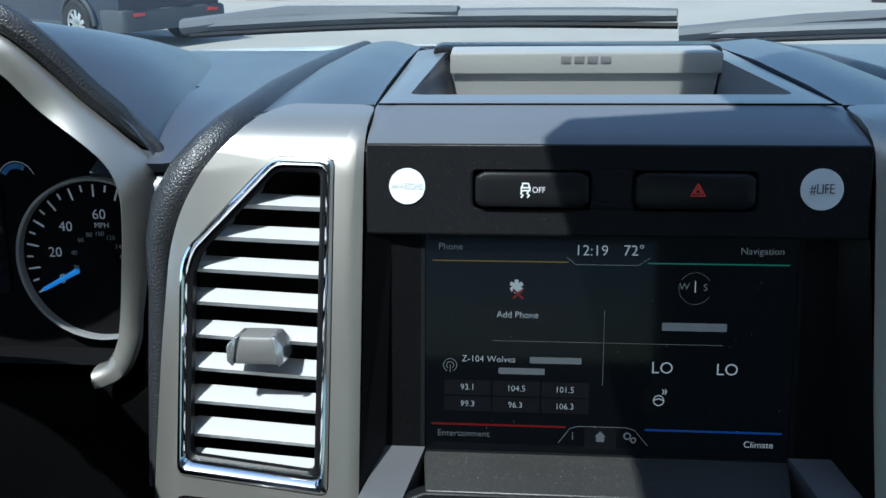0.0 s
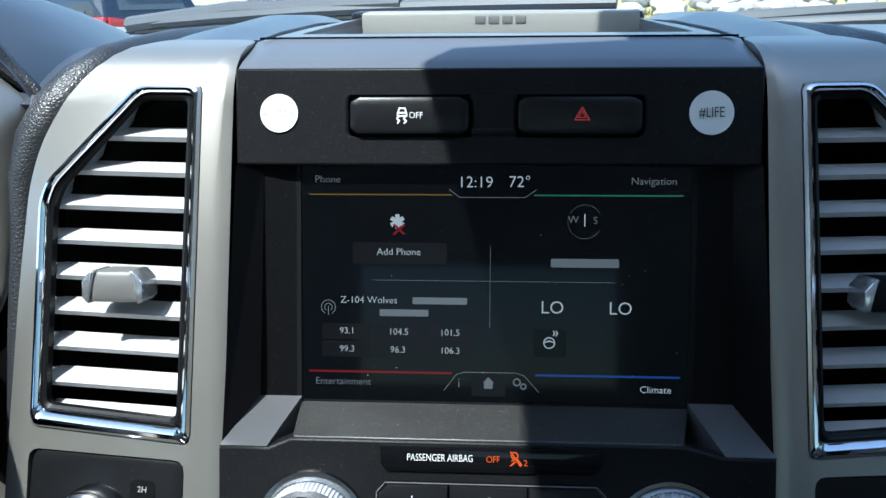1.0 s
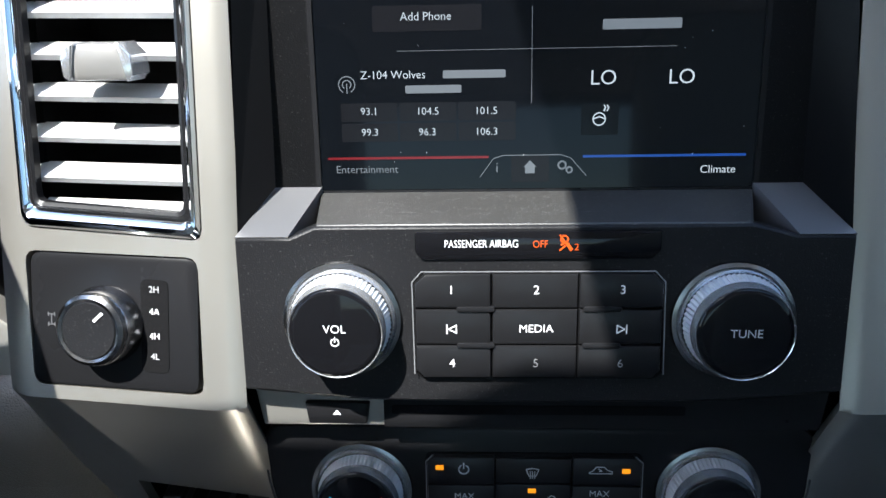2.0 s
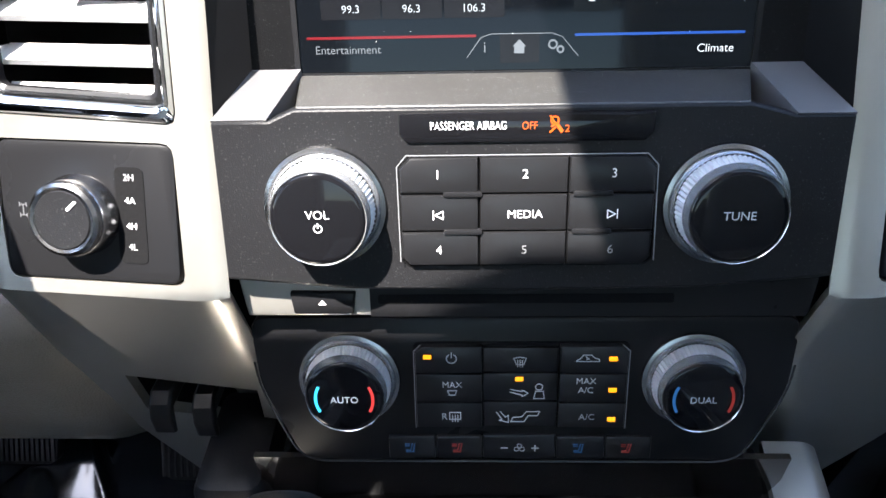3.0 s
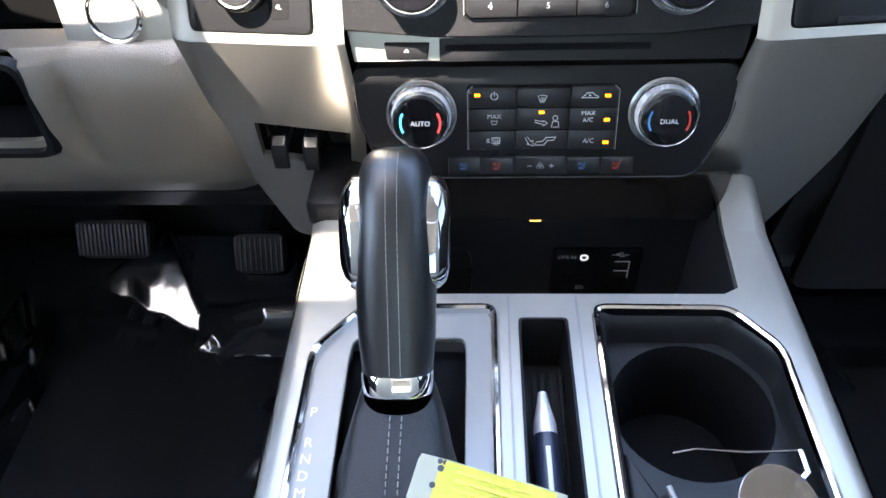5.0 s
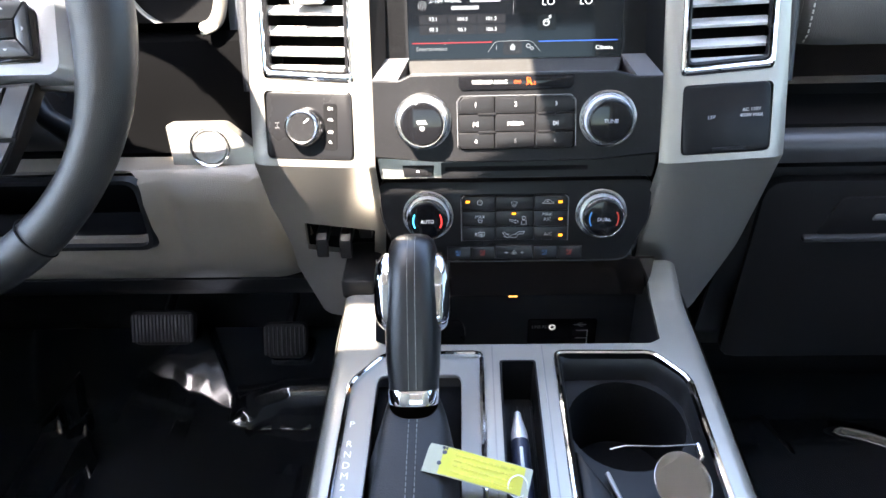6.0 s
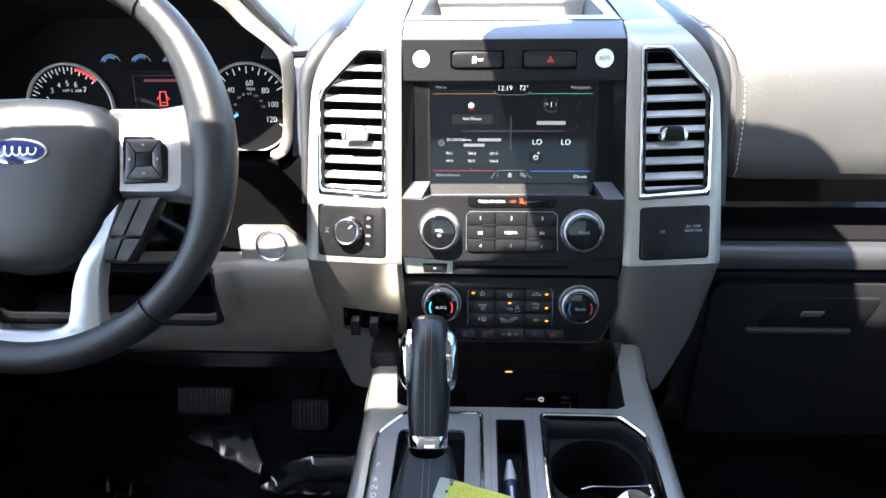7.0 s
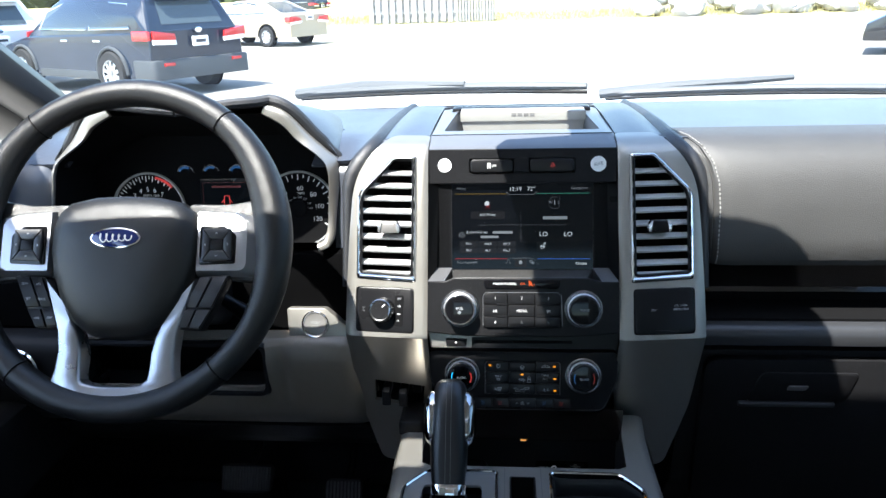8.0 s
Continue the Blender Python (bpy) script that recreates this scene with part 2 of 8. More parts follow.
def rounded(pts, r, seg=4):
    out, n = [], len(pts)
    for i in range(n):
        p, a, b = Vector(pts[i]), Vector(pts[i - 1]), Vector(pts[(i + 1) % n])
        da, db = (a - p), (b - p)
        k = min(r, da.length * 0.45, db.length * 0.45)
        p0, p1 = p + da.normalized() * k, p + db.normalized() * k
        for j in range(seg + 1):
            s = j / seg
            q = p0 * (1 - s) ** 2 + p * 2 * s * (1 - s) + p1 * s * s
            out.append((q.x, q.y))
    return out


def rect(x0, y0, x1, y1, r=0.0, seg=3):
    pts = [(x0, y0), (x1, y0), (x1, y1), (x0, y1)]
    return rounded(pts, r, seg) if r else pts


def prism(bm, pts, w0, w1, m, chamfer=0.0, shrink=None):
    """A polygon pushed from w0 to w1 along the frame's z, its front edge chamfered."""
    cx, cy = sum(p[0] for p in pts) / len(pts), sum(p[1] for p in pts) / len(pts)
    rings = [(pts, w0)]
    if chamfer:
        rings.append((pts, w1 - chamfer))
        hx = max(abs(p[0] - cx) for p in pts) or 1
        hy = max(abs(p[1] - cy) for p in pts) or 1
        inner = [(cx + (p[0] - cx) * (1 - chamfer / hx), cy + (p[1] - cy) * (1 - chamfer / hy)) for p in pts]
        mid = [(cx + (p[0] - cx) * (1 - 0.3 * chamfer / hx), cy + (p[1] - cy) * (1 - 0.3 * chamfer / hy)) for p in pts]
        rings += [(mid, w1 - 0.3 * chamfer), (inner, w1)]
    else:
        rings.append((pts, w1))
    loops = [[bm.verts.new(m @ Vector((x, y, w))) for x, y in ring] for ring, w in rings]
    n = len(pts)
    for a, b in zip(loops, loops[1:]):
        for i in range(n):
            bm.faces.new((a[i], a[(i + 1) % n], b[(i + 1) % n], b[i]))
    bm.faces.new(loops[0][::-1])
    bm.faces.new(loops[-1])
    return bm


def ring_band(bm, loops, m, closed=True):
    """Joins outlines of equal count [(points, w), ...] into one band."""
    vs = [[bm.verts.new(m @ Vector((x, y, w))) for x, y in ring] for ring, w in loops]
    n = len(vs[0])
    for a, b in zip(vs, vs[1:]):
        for i in range(n if closed else n - 1):
            bm.faces.new((a[i], a[(i + 1) % n], b[(i + 1) % n], b[i]))
    return vs


def lathe(bm, profile, m, n=48, wobble=0.0):
    """Turns (radius, height) about the frame's z."""
    rings = []
    for r, w in profile:
        if r < 1e-6:
            rings.append([bm.verts.new(m @ Vector((0, 0, w)))])
        else:
            rings.append([bm.verts.new(m @ Vector(((r + (wobble if i % 2 else 0)) * math.cos(2 * math.pi * i / n), (r + (wobble if i % 2 else 0)) * math.sin(2 * math.pi * i / n), w))) for i in range(n)])
    for a, b in zip(rings, rings[1:]):
        for i in range(n):
            j = (i + 1) % n
            if len(a) == 1 and len(b) > 1:
                bm.faces.new((a[0], b[j], b[i]))
            elif len(b) == 1 and len(a) > 1:
                bm.faces.new((a[i], a[j], b[0]))
            elif len(a) > 1:
                bm.faces.new((a[i], a[j], b[j], b[i]))
    return bm


def tube(bm, pts, r, n=10, closed=False, flat=1.0, up=Vector((0, 0, 1))):
    pts = [Vector(p) for p in pts]
    k = len(pts)
    rings = []
    for i, p in enumerate(pts):
        a = pts[i - 1] if (i or closed) else p
        b = pts[(i + 1) % k] if (i < k - 1 or closed) else p
        t = (b - a).normalized()
        side = t.cross(up)
        side = side.normalized() if side.length > 1e-4 else t.cross(Vector((1, 0, 0))).normalized()
        nrm = side.cross(t).normalized()
        rr = r[i] if isinstance(r, (list, tuple)) else r
        rings.append([bm.verts.new(p + side * math.cos(2 * math.pi * j / n) * rr + nrm * math.sin(2 * math.pi * j / n) * rr * flat) for j in range(n)])
    for i in range(k if closed else k - 1):
        a, b = rings[i], rings[(i + 1) % k]
        for j in range(n):
            bm.faces.new((a[j], a[(j + 1) % n], b[(j + 1) % n], b[j]))
    if not closed:
        bm.faces.new(rings[0][::-1])
        bm.faces.new(rings[-1])
    return bm


def sweep(bm, profile, xs, thick=0.0, shift=None):
    """Draws a (y, z) profile along x; shift(x, i) moves its points."""
    rows = []
    for x in xs:
        row = []
        for i, (y, z) in enumerate(profile):
            dx, dy, dz = shift(x, i, y, z) if shift else (0, 0, 0)
            row.append(bm.verts.new((x + dx, y + dy, z + dz)))
        rows.append(row)
    for a, b in zip(rows, rows[1:]):
        for i in range(len(profile) - 1):
            bm.faces.new((a[i], a[i + 1], b[i + 1], b[i]))
    if thick:
        bmesh.ops.recalc_face_normals(bm, faces=bm.faces)
        bmesh.ops.solidify(bm, geom=bm.faces[:], thickness=thick)
    return bm


def box(bm, x0, y0, z0, x1, y1, z1, m=None, chamfer=0.0):
    m = m or Matrix.Identity(4)
    return prism(bm, [(x0, y0), (x1, y0), (x1, y1), (x0, y1)], z0, z1, m, chamfer)


def plate(outline, holes, cuts, mapping, thick):
    """A flat outline with holes, bent by a mapping of its plane and given thickness."""
    bm = bmesh.new()
    edges = []
    for loop in [outline, *holes]:
        vs = [bm.verts.new((u, v, 0)) for u, v in loop]
        edges += [bm.edges.new((vs[i], vs[(i + 1) % len(vs)])) for i in range(len(vs))]
    bmesh.ops.triangle_fill(bm, use_beauty=True, use_dissolve=False, edges=edges)
    for axis, at in cuts:
        no = (1, 0, 0) if axis == "u" else (0, 1, 0)
        co = (at, 0, 0) if axis == "u" else (0, at, 0)
        bmesh.ops.bisect_plane(bm, geom=bm.verts[:] + bm.edges[:] + bm.faces[:], dist=1e-6, plane_co=co, plane_no=no)
    for v in bm.verts:
        v.co = mapping(v.co.x, v.co.y)
    bmesh.ops.recalc_face_normals(bm, faces=bm.faces)
    if sum(f.normal.y for f in bm.faces) + sum(-f.normal.z for f in bm.faces) > 0:
        bmesh.ops.reverse_faces(bm, faces=bm.faces)
    bmesh.ops.solidify(bm, geom=bm.faces[:], thickness=thick)
    return bm


def text(name, body, size, m, mat, parent, wide=1.0, align="CENTER", label=""):
    cu = bpy.data.curves.new(name, "FONT")
    cu.body, cu.size, cu.align_x, cu.align_y, cu.resolution_u = body, size, align, "CENTER", 3
    cu.extrude = 0.00008
    cu.offset = -0.006 * size
    tmp = bpy.data.objects.new(name, cu)
    me = bpy.data.meshes.new_from_object(tmp)
    bpy.data.objects.remove(tmp)
    bpy.data.curves.remove(cu)
    me.transform(m @ Matrix.Diagonal((wide, 1, 1, 1)))
    me.materials.clear()
    me.materials.append(mat)
    return put(name, me, parent, label)


def at(m, x, y, w=0.0, turn=0.0):
    return m @ pose(x, y, w, 0, 0, turn)


def flat(name, pts, m, mat, parent, w=0.0003, thick=0.0002, label=""):
    bm = bmesh.new()
    prism(bm, pts, w - thick, w, m)
    return part(name, bm, mat, parent, label)


def stroke(name, lines, width, m, mat, parent, w=0.0003, label=""):
    """Thin drawn lines [(points), ...] on a panel."""
    bm = bmesh.new()
    for line in lines:
        for (xa, ya), (xb, yb) in zip(line, line[1:]):
            d = Vector((xb - xa, yb - ya))
            if d.length < 1e-7:
                continue
            s = Vector((-d.y, d.x)).normalized() * width / 2
            e = d.normalized() * width * 0.3
            prism(bm, [(xa - e.x + s.x, ya - e.y + s.y), (xa - e.x - s.x, ya - e.y - s.y), (xb + e.x - s.x, yb + e.y - s.y), (xb + e.x + s.x, yb + e.y + s.y)], w - 0.0002, w, m)
    return part(name, bm, mat, parent, label)


def arc(cx, cy, r, a0, a1, n=10):
    return [(cx + r * math.cos(radians(a0 + (a1 - a0) * i / n)), cy + r * math.sin(radians(a0 + (a1 - a0) * i / n))) for i in range(n + 1)]


def lerp_table(table, v):
    for a, b in zip(table, table[1:]):
        if v <= b[0]:
            s = (v - a[0]) / (b[0] - a[0])
            return [p + (q - p) * s for p, q in zip(a[1:], b[1:])]
    return list(table[-1][1:])


# ---- setting: cabin shell ----
def shell():
    bm = bmesh.new()
    # roof header, with a small slot added to throw sun on the console rail
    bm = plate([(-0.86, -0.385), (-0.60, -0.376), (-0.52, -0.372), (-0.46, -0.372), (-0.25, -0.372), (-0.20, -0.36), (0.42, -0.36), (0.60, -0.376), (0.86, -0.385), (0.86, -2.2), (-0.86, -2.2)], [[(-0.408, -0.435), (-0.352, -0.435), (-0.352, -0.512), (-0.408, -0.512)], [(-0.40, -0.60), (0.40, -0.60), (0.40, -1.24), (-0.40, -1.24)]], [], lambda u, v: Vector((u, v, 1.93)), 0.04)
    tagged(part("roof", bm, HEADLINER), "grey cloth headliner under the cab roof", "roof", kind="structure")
    # unseen panel closing an added roof opening
    bm = bmesh.new()
    box(bm, -0.405, -1.245, 1.945, 0.405, -0.595, 1.955)
    tagged(part("roof_infill", bm, HEADLINER), "pale panel closing an added opening in the roof", "roof window", kind="structure")
    # unseen overhead console and mirror housing, outlined to cast the stack and pad shadows
    oc = thing("overhead_console", (0.02, -0.25, 1.9), "grey overhead console at the windscreen header", "console")
    bm = bmesh.new()
    prism(bm, [(-0.15, -0.37), (-0.15, -0.152), (-0.05, -0.138), (-0.05, 0.02), (0.078, 0.02), (0.078, -0.19), (0.082, -0.234), (0.097, -0.242), (0.125, -0.246), (0.152, -0.250), (0.172, -0.260), (0.183, -0.270), (0.190, -0.37)], 1.88, 1.93, Matrix.Identity(4))
    part("housing", bm, HEADLINER, oc, bevel=0.004)
    for s, side in ((-1, "left"), (1, "right")):
        bm = bmesh.new()
        x0, x1 = sorted((s * 0.84, s * 0.90))
        box(bm, x0, -0.95, 1.42, x1, -0.80, 1.95)
        if s > 0:
            box(bm, x0, -2.2, 0.72, x1, 0.75, 1.42)
            # unseen pane, tinted to dim the light from the right
            pane = bmesh.new()
            box(pane, (x0 + x1) / 2 - 0.002, -0.80, 1.42, (x0 + x1) / 2 + 0.002, 0.30, 1.90)
            tagged(part("window_" + side, pane, SIDE_GLASS), "tinted door window glass", "window", kind="structure")
        else:
            # the driver's side is left unglazed to let more light in
            box(bm, x0, -2.2, 0.72, x1, -0.80, 1.42)
            box(bm, x0, -0.80, 0.72, x1, 0.22, 1.36)
            box(bm, x0, 0.22, 0.72, x1, 0.75, 1.42)
            # eave added along the roof edge to keep sun off the floor film
            box(bm, -1.0, -0.95, 1.86, -0.88, 0.06, 1.97)
            # unseen armrest block, added to cut the same sun
            prism(bm, rect(-0.845, -0.65, -0.700, 0.10, 0.04), 1.04, 1.16, Matrix.Identity(4), 0.02)
        tagged(part("wall_" + side, bm, PLASTIC), "black door trim panel" if s > 0 else "black door trim panel below an unglazed opening", "door panel", kind="structure")
    # unseen rear wall in a pale colour, its window added to light the dash
    bm = bmesh.new()
    for x0, z0, x1, z1 in ((-0.9, 0.72, 0.9, 1.45), (-0.9, 1.86, 0.9, 1.95), (-0.9, 1.45, -0.66, 1.86), (0.66, 1.45, 0.9, 1.86)):
        box(bm, x0, -2.26, z0, x1, -2.2, z1)
    tagged(part("wall_rear", bm, STONE), "stone grey rear wall of the cab round the rear window", "wall", kind="structure")
    bm = bmesh.new()
    box(bm, -0.66, -2.232, 1.45, 0.66, -2.228, 1.86)
    tagged(part("window_rear", bm, SIDE_GLASS), "tinted rear window glass", "window", kind="structure")
    bm = bmesh.new()
    box(bm, -0.9, -2.2, 0.70, 0.9, 0.05, 0.74)
    box(bm, -0.9, 0.05, 0.70, 0.9, 0.30, 0.745)
    tagged(part("floor", bm, CARPET), "black carpeted cab floor", "floor", kind="structure")
    bm = bmesh.new()
    # toe board and firewall
    sweep(bm, [(0.12, 0.74), (0.30, 0.84), (0.42, 1.0), (0.48, 1.46), (0.50, 1.486)], [-0.88, 0.0, 0.88], 0.02)
    tagged(part("firewall", bm, CARPET), "black carpeted toe board and firewall", "wall", kind="structure")
    # windscreen: a raked pane from the cowl to the header
    bm = bmesh.new()
    rows = []
    for k in range(9):
        s = k / 8
        row = []
        for i in range(17):
            x = (-0.80 + 1.6 * i / 16) * (1 - 0.12 * s)
            bow = 0.16 * (x / 0.8) ** 2
            row.append(bm.verts.new((x, 0.595 - 0.98 * s - bow, 1.472 + 0.455 * s - 0.06 * s * (1 - s))))
        rows.append(row)
    for a, b in zip(rows, rows[1:]):
        for i in range(16):
            bm.faces.new((a[i], a[i + 1], b[i + 1], b[i]))
    ob = tagged(part("windscreen", bm, WINDSCREEN), "clear raked windscreen glass", "windscreen", kind="structure")
    ob.visible_shadow = False
    bm = bmesh.new()
    tube(bm, [(-0.80 + 0.1 * i, 0.590 - 0.16 * ((-0.80 + 0.1 * i) / 0.8) ** 2, 1.474) for i in range(17)], 0.006, 8)
    tagged(part("trim_windscreen_seal", bm, RUBBER), "black rubber seal along the windscreen foot", "seal", kind="structure")
    # front pillars
    for s, side in ((-1, "left"), (1, "right")):
        bm = bmesh.new()
        pts = [(s * 0.96, 0.66, 1.42), (s * 0.925, 0.40, 1.56), (s * 0.875, 0.10, 1.72), (s * 0.81, -0.20, 1.86), (s * 0.75, -0.50, 1.96)]
        tube(bm, pts, [0.055, 0.055, 0.05, 0.05, 0.05], 12, flat=0.7)
        tube(bm, [(x + s * 0.075, y - 0.02, z - 0.01) for x, y, z in pts], 0.06, 12, flat=0.7)
        tagged(part("pillar_" + side, bm, SHELF), "grey plastic windscreen pillar cover", "pillar", kind="structure")


shell()


# ---- dashboard ----
PANEL = [(1.03, 0.010, 1.03), (1.16, -0.040, 1.16), (1.272, -0.0785, 1.272), (1.284, -0.083, 1.284), (1.295, -0.0785, 1.295), (1.353, -0.054, 1.353),
         (1.42, -0.027, 1.42), (1.492, 0.0017, 1.492), (1.502, 0.0065, 1.501), (1.510, 0.0115, 1.507), (1.519, 0.019, 1.5117), (1.530, 0.0295, 1.5148), (1.5545, 0.053, 1.517)]


def panel_point(s):
    def f(u, v):
        y, z = lerp_table(PANEL, v)
        out = max(0.0, u - 0.134)
        y += 0.10 * out + max(0.0, u - 0.214) ** 2 * 28 + max(0.0, 0.127 - u) ** 2 * 40
        return Vector((s * u, y, z))
    return f


VENT_OUT = [(0.1335, 1.5005), (0.1640, 1.5005), (0.2085, 1.4570), (0.2120, 1.4480), (0.2120, 1.3520), (0.1345, 1.3495)]
VENT_IN = [(0.1378, 1.4962), (0.1624, 1.4962), (0.2040, 1.4555), (0.2072, 1.4465), (0.2072, 1.3590), (0.1390, 1.3565)]


def grow(pts, d):
    cx, cy = sum(p[0] for p in pts) / len(pts), sum(p[1] for p in pts) / len(pts)
    hx, hy = max(abs(p[0] - cx) for p in pts), max(abs(p[1] - cy) for p in pts)
    return [(cx + (p[0] - cx) * (1 + d / hx), cy + (p[1] - cy) * (1 + d / hy)) for p in pts]


def side_panel(s):
    body = thing("stack_side_panel", (s * 0.175, -0.04, 1.05), "champagne satin side panel framing the dashboard air vent", "trim panel", "side panels of the centre stack")
    outline = rounded([(0.1195, 1.5545), (0.1660, 1.5545), (0.1725, 1.543), (0.1840, 1.514), (0.2005, 1.494), (0.2120, 1.475), (0.2180, 1.455), (0.2220, 1.41), (0.2250, 1.35), (0.2265, 1.288), (0.2220, 1.17), (0.2030, 1.045), (0.176, 1.040), (0.1265, 1.125), (0.1185, 1.205), (0.1195, 1.285)], 0.012)
    hole1 = rounded(grow(VENT_OUT, 0.0005), 0.004, 2)
    hole2 = rect(0.1365, 1.2895, 0.2125, 1.3425, 0.005)
    holes = [hole1, hole2]
    if s < 0:
        holes.append([(0.1345, 1.160), (0.2000, 1.168), (0.1960, 1.208), (0.1290, 1.201)])
    cuts = [("v", k[0]) for k in PANEL[1:-1]] + [("v", 1.543), ("u", 0.127), ("u", 0.1235), ("u", 0.214), ("u", 0.218), ("u", 0.222)]
    bm = plate(outline, holes, cuts, panel_point(s), 0.006)
    part("panel", bm, SILVER, body, bevel=0.0012)
    return body


def air_vent(s):
    v = thing("air_vent", (s * 0.173, -0.05, 1.35), "dashboard air vent with grey slats and chrome surround" if s > 0 else "sunlit dashboard air vent with grey slats and chrome surround", "air vent", "dashboard air vents")
    f = panel_point(s)

    def m_at(u, vv, w):
        p = f(u, vv)
        return p + Vector((0, -0.928, 0.371)) * w

    # chrome surround: outlines at rising and falling depth
    bm = bmesh.new()
    a, b = rounded(VENT_OUT, 0.004, 3), rounded(VENT_IN, 0.004, 3)
    mid = [((p[0] + q[0]) / 2, (p[1] + q[1]) / 2) for p, q in zip(a, b)]
    q1 = [((p[0] * 3 + q[0]) / 4, (p[1] * 3 + q[1]) / 4) for p, q in zip(a, b)]
    q3 = [((p[0] + q[0] * 3) / 4, (p[1] + q[1] * 3) / 4) for p, q in zip(a, b)]
    inner = grow(b, -0.0012)
    loops = []
    for pts, w in ((a, -0.004), (a, 0.0008), (q1, 0.0030), (mid, 0.0034), (q3, 0.0022), (b, -0.001), (inner, -0.012)):
        loops.append([bm.verts.new(m_at(x, y, w)) for x, y in pts])
    n = len(a)
    for p, q in zip(loops, loops[1:]):
        for i in range(n):
            bm.faces.new((p[i], p[(i + 1) % n], q[(i + 1) % n], q[i]))
    part("surround", bm, CHROME, v)
    # black inner lip that stands between the chrome and the slats
    bm = bmesh.new()
    lip = []
    for pts, w in ((grow(b, 0.0004), -0.0012), (grow(b, -0.0010), 0.0002), (grow(b, -0.0024), -0.0006), (grow(b, -0.0028), -0.0045), (grow(b, -0.0012), -0.0050)):
        lip.append([bm.verts.new(m_at(x, y, w)) for x, y in pts])
    for p, q in zip(lip, lip[1:]):
        for i in range(n):
            bm.faces.new((p[i], p[(i + 1) % n], q[(i + 1) % n], q[i]))
    part("inner_lip", bm, SMOOTH, v, "black inner lip")
    # dark duct behind
    bm = bmesh.new()
    la = [bm.verts.new(m_at(x, y, -0.010)) for x, y in grow(b, 0.001)]
    lb = [bm.verts.new(m_at(x, y, -0.060)) for x, y in grow(b, 0.001)]
    for i in range(n):
        bm.faces.new((la[i], la[(i + 1) % n], lb[(i + 1) % n], lb[i]))
    bm.faces.new(lb)
    part("duct", bm, DARK, v)
    # slats: blades that tip down to the front
    for k in range(8):
        vc = 1.4755 - 0.0154 * k
        if vc > 1.4465:
            left = 0.1624 + (1.4962 - vc) / (1.4962 - 1.4555) * (0.2040 - 0.1624) if vc > 1.4555 else 0.2055
        else:
            left = 0.2066
        bm = bmesh.new()
        p0, p1 = 0.1375, left + 0.0006
        prof = [(-0.0065, -0.0016), (-0.0055, 0.0009), (-0.0080, 0.0017), (-0.0175, 0.0030), (-0.0185, 0.0018), (-0.010, -0.0016)]
        ends = []
        for u in (p0, p1):
            base = f(u, vc)
            ends.append([bm.verts.new(base + Vector((0, -w, h))) for w, h in prof])
        m = len(prof)
        for i in range(m):
            bm.faces.new((ends[0][i], ends[0][(i + 1) % m], ends[1][(i + 1) % m], ends[1][i]))
        bm.faces.new(ends[0][::-1])
        bm.faces.new(ends[1])
        part("slat", bm, SLAT, v, sharp=25)
    # sloped sill under the lowest slat
    bm = bmesh.new()
    prof = [(-0.003, -0.001), (-0.012, 0.0008), (-0.012, -0.0008), (-0.004, -0.002)]
    ends = [[bm.verts.new(f(u, 1.3575) + Vector((0, -w, h))) for w, h in prof] for u in (0.1385, 0.2075)]
    for i in range(4):
        bm.faces.new((ends[0][i], ends[0][(i + 1) % 4], ends[1][(i + 1) % 4], ends[1][i]))
    bm.faces.new(ends[0][::-1])
    bm.faces.new(ends[1])
    part("sill", bm, SLAT, v, sharp=25)
    # thumb tab on the fifth slat, coloured grey for sun, black for shade
    c = f(0.1690, 1.4140)
    mt = Matrix.Translation(c) @ pose(0, 0, 0, 90 - 12, 0, 0) @ Matrix.Scale(0.84, 4)
    bm = bmesh.new()
    prism(bm, rounded([(-0.0135, -0.0085), (0.0135, -0.0085), (0.0145, 0.0025), (0.0105, 0.0085), (-0.0105, 0.0085), (-0.0145, 0.0025)], 0.002), -0.008, 0.011, mt, 0.003)
    tab = part("thumb_tab", bm, GREY if s < 0 else SMOOTH, v, "thumb tab with chrome cheeks")
    for e in (-1, 1):
        bm = bmesh.new()
        prism(bm, [(e * 0.0135, -0.0088), (e * 0.0165, -0.006), (e * 0.0165, 0.003), (e * 0.0115, 0.0088), (e * 0.0095, 0.0088)], -0.006, 0.0125, mt, 0.0012)
        part("cheek", bm, BRIGHT_RIM, tab)


for s in (-1, 1):
    side_panel(s)
    air_vent(s)


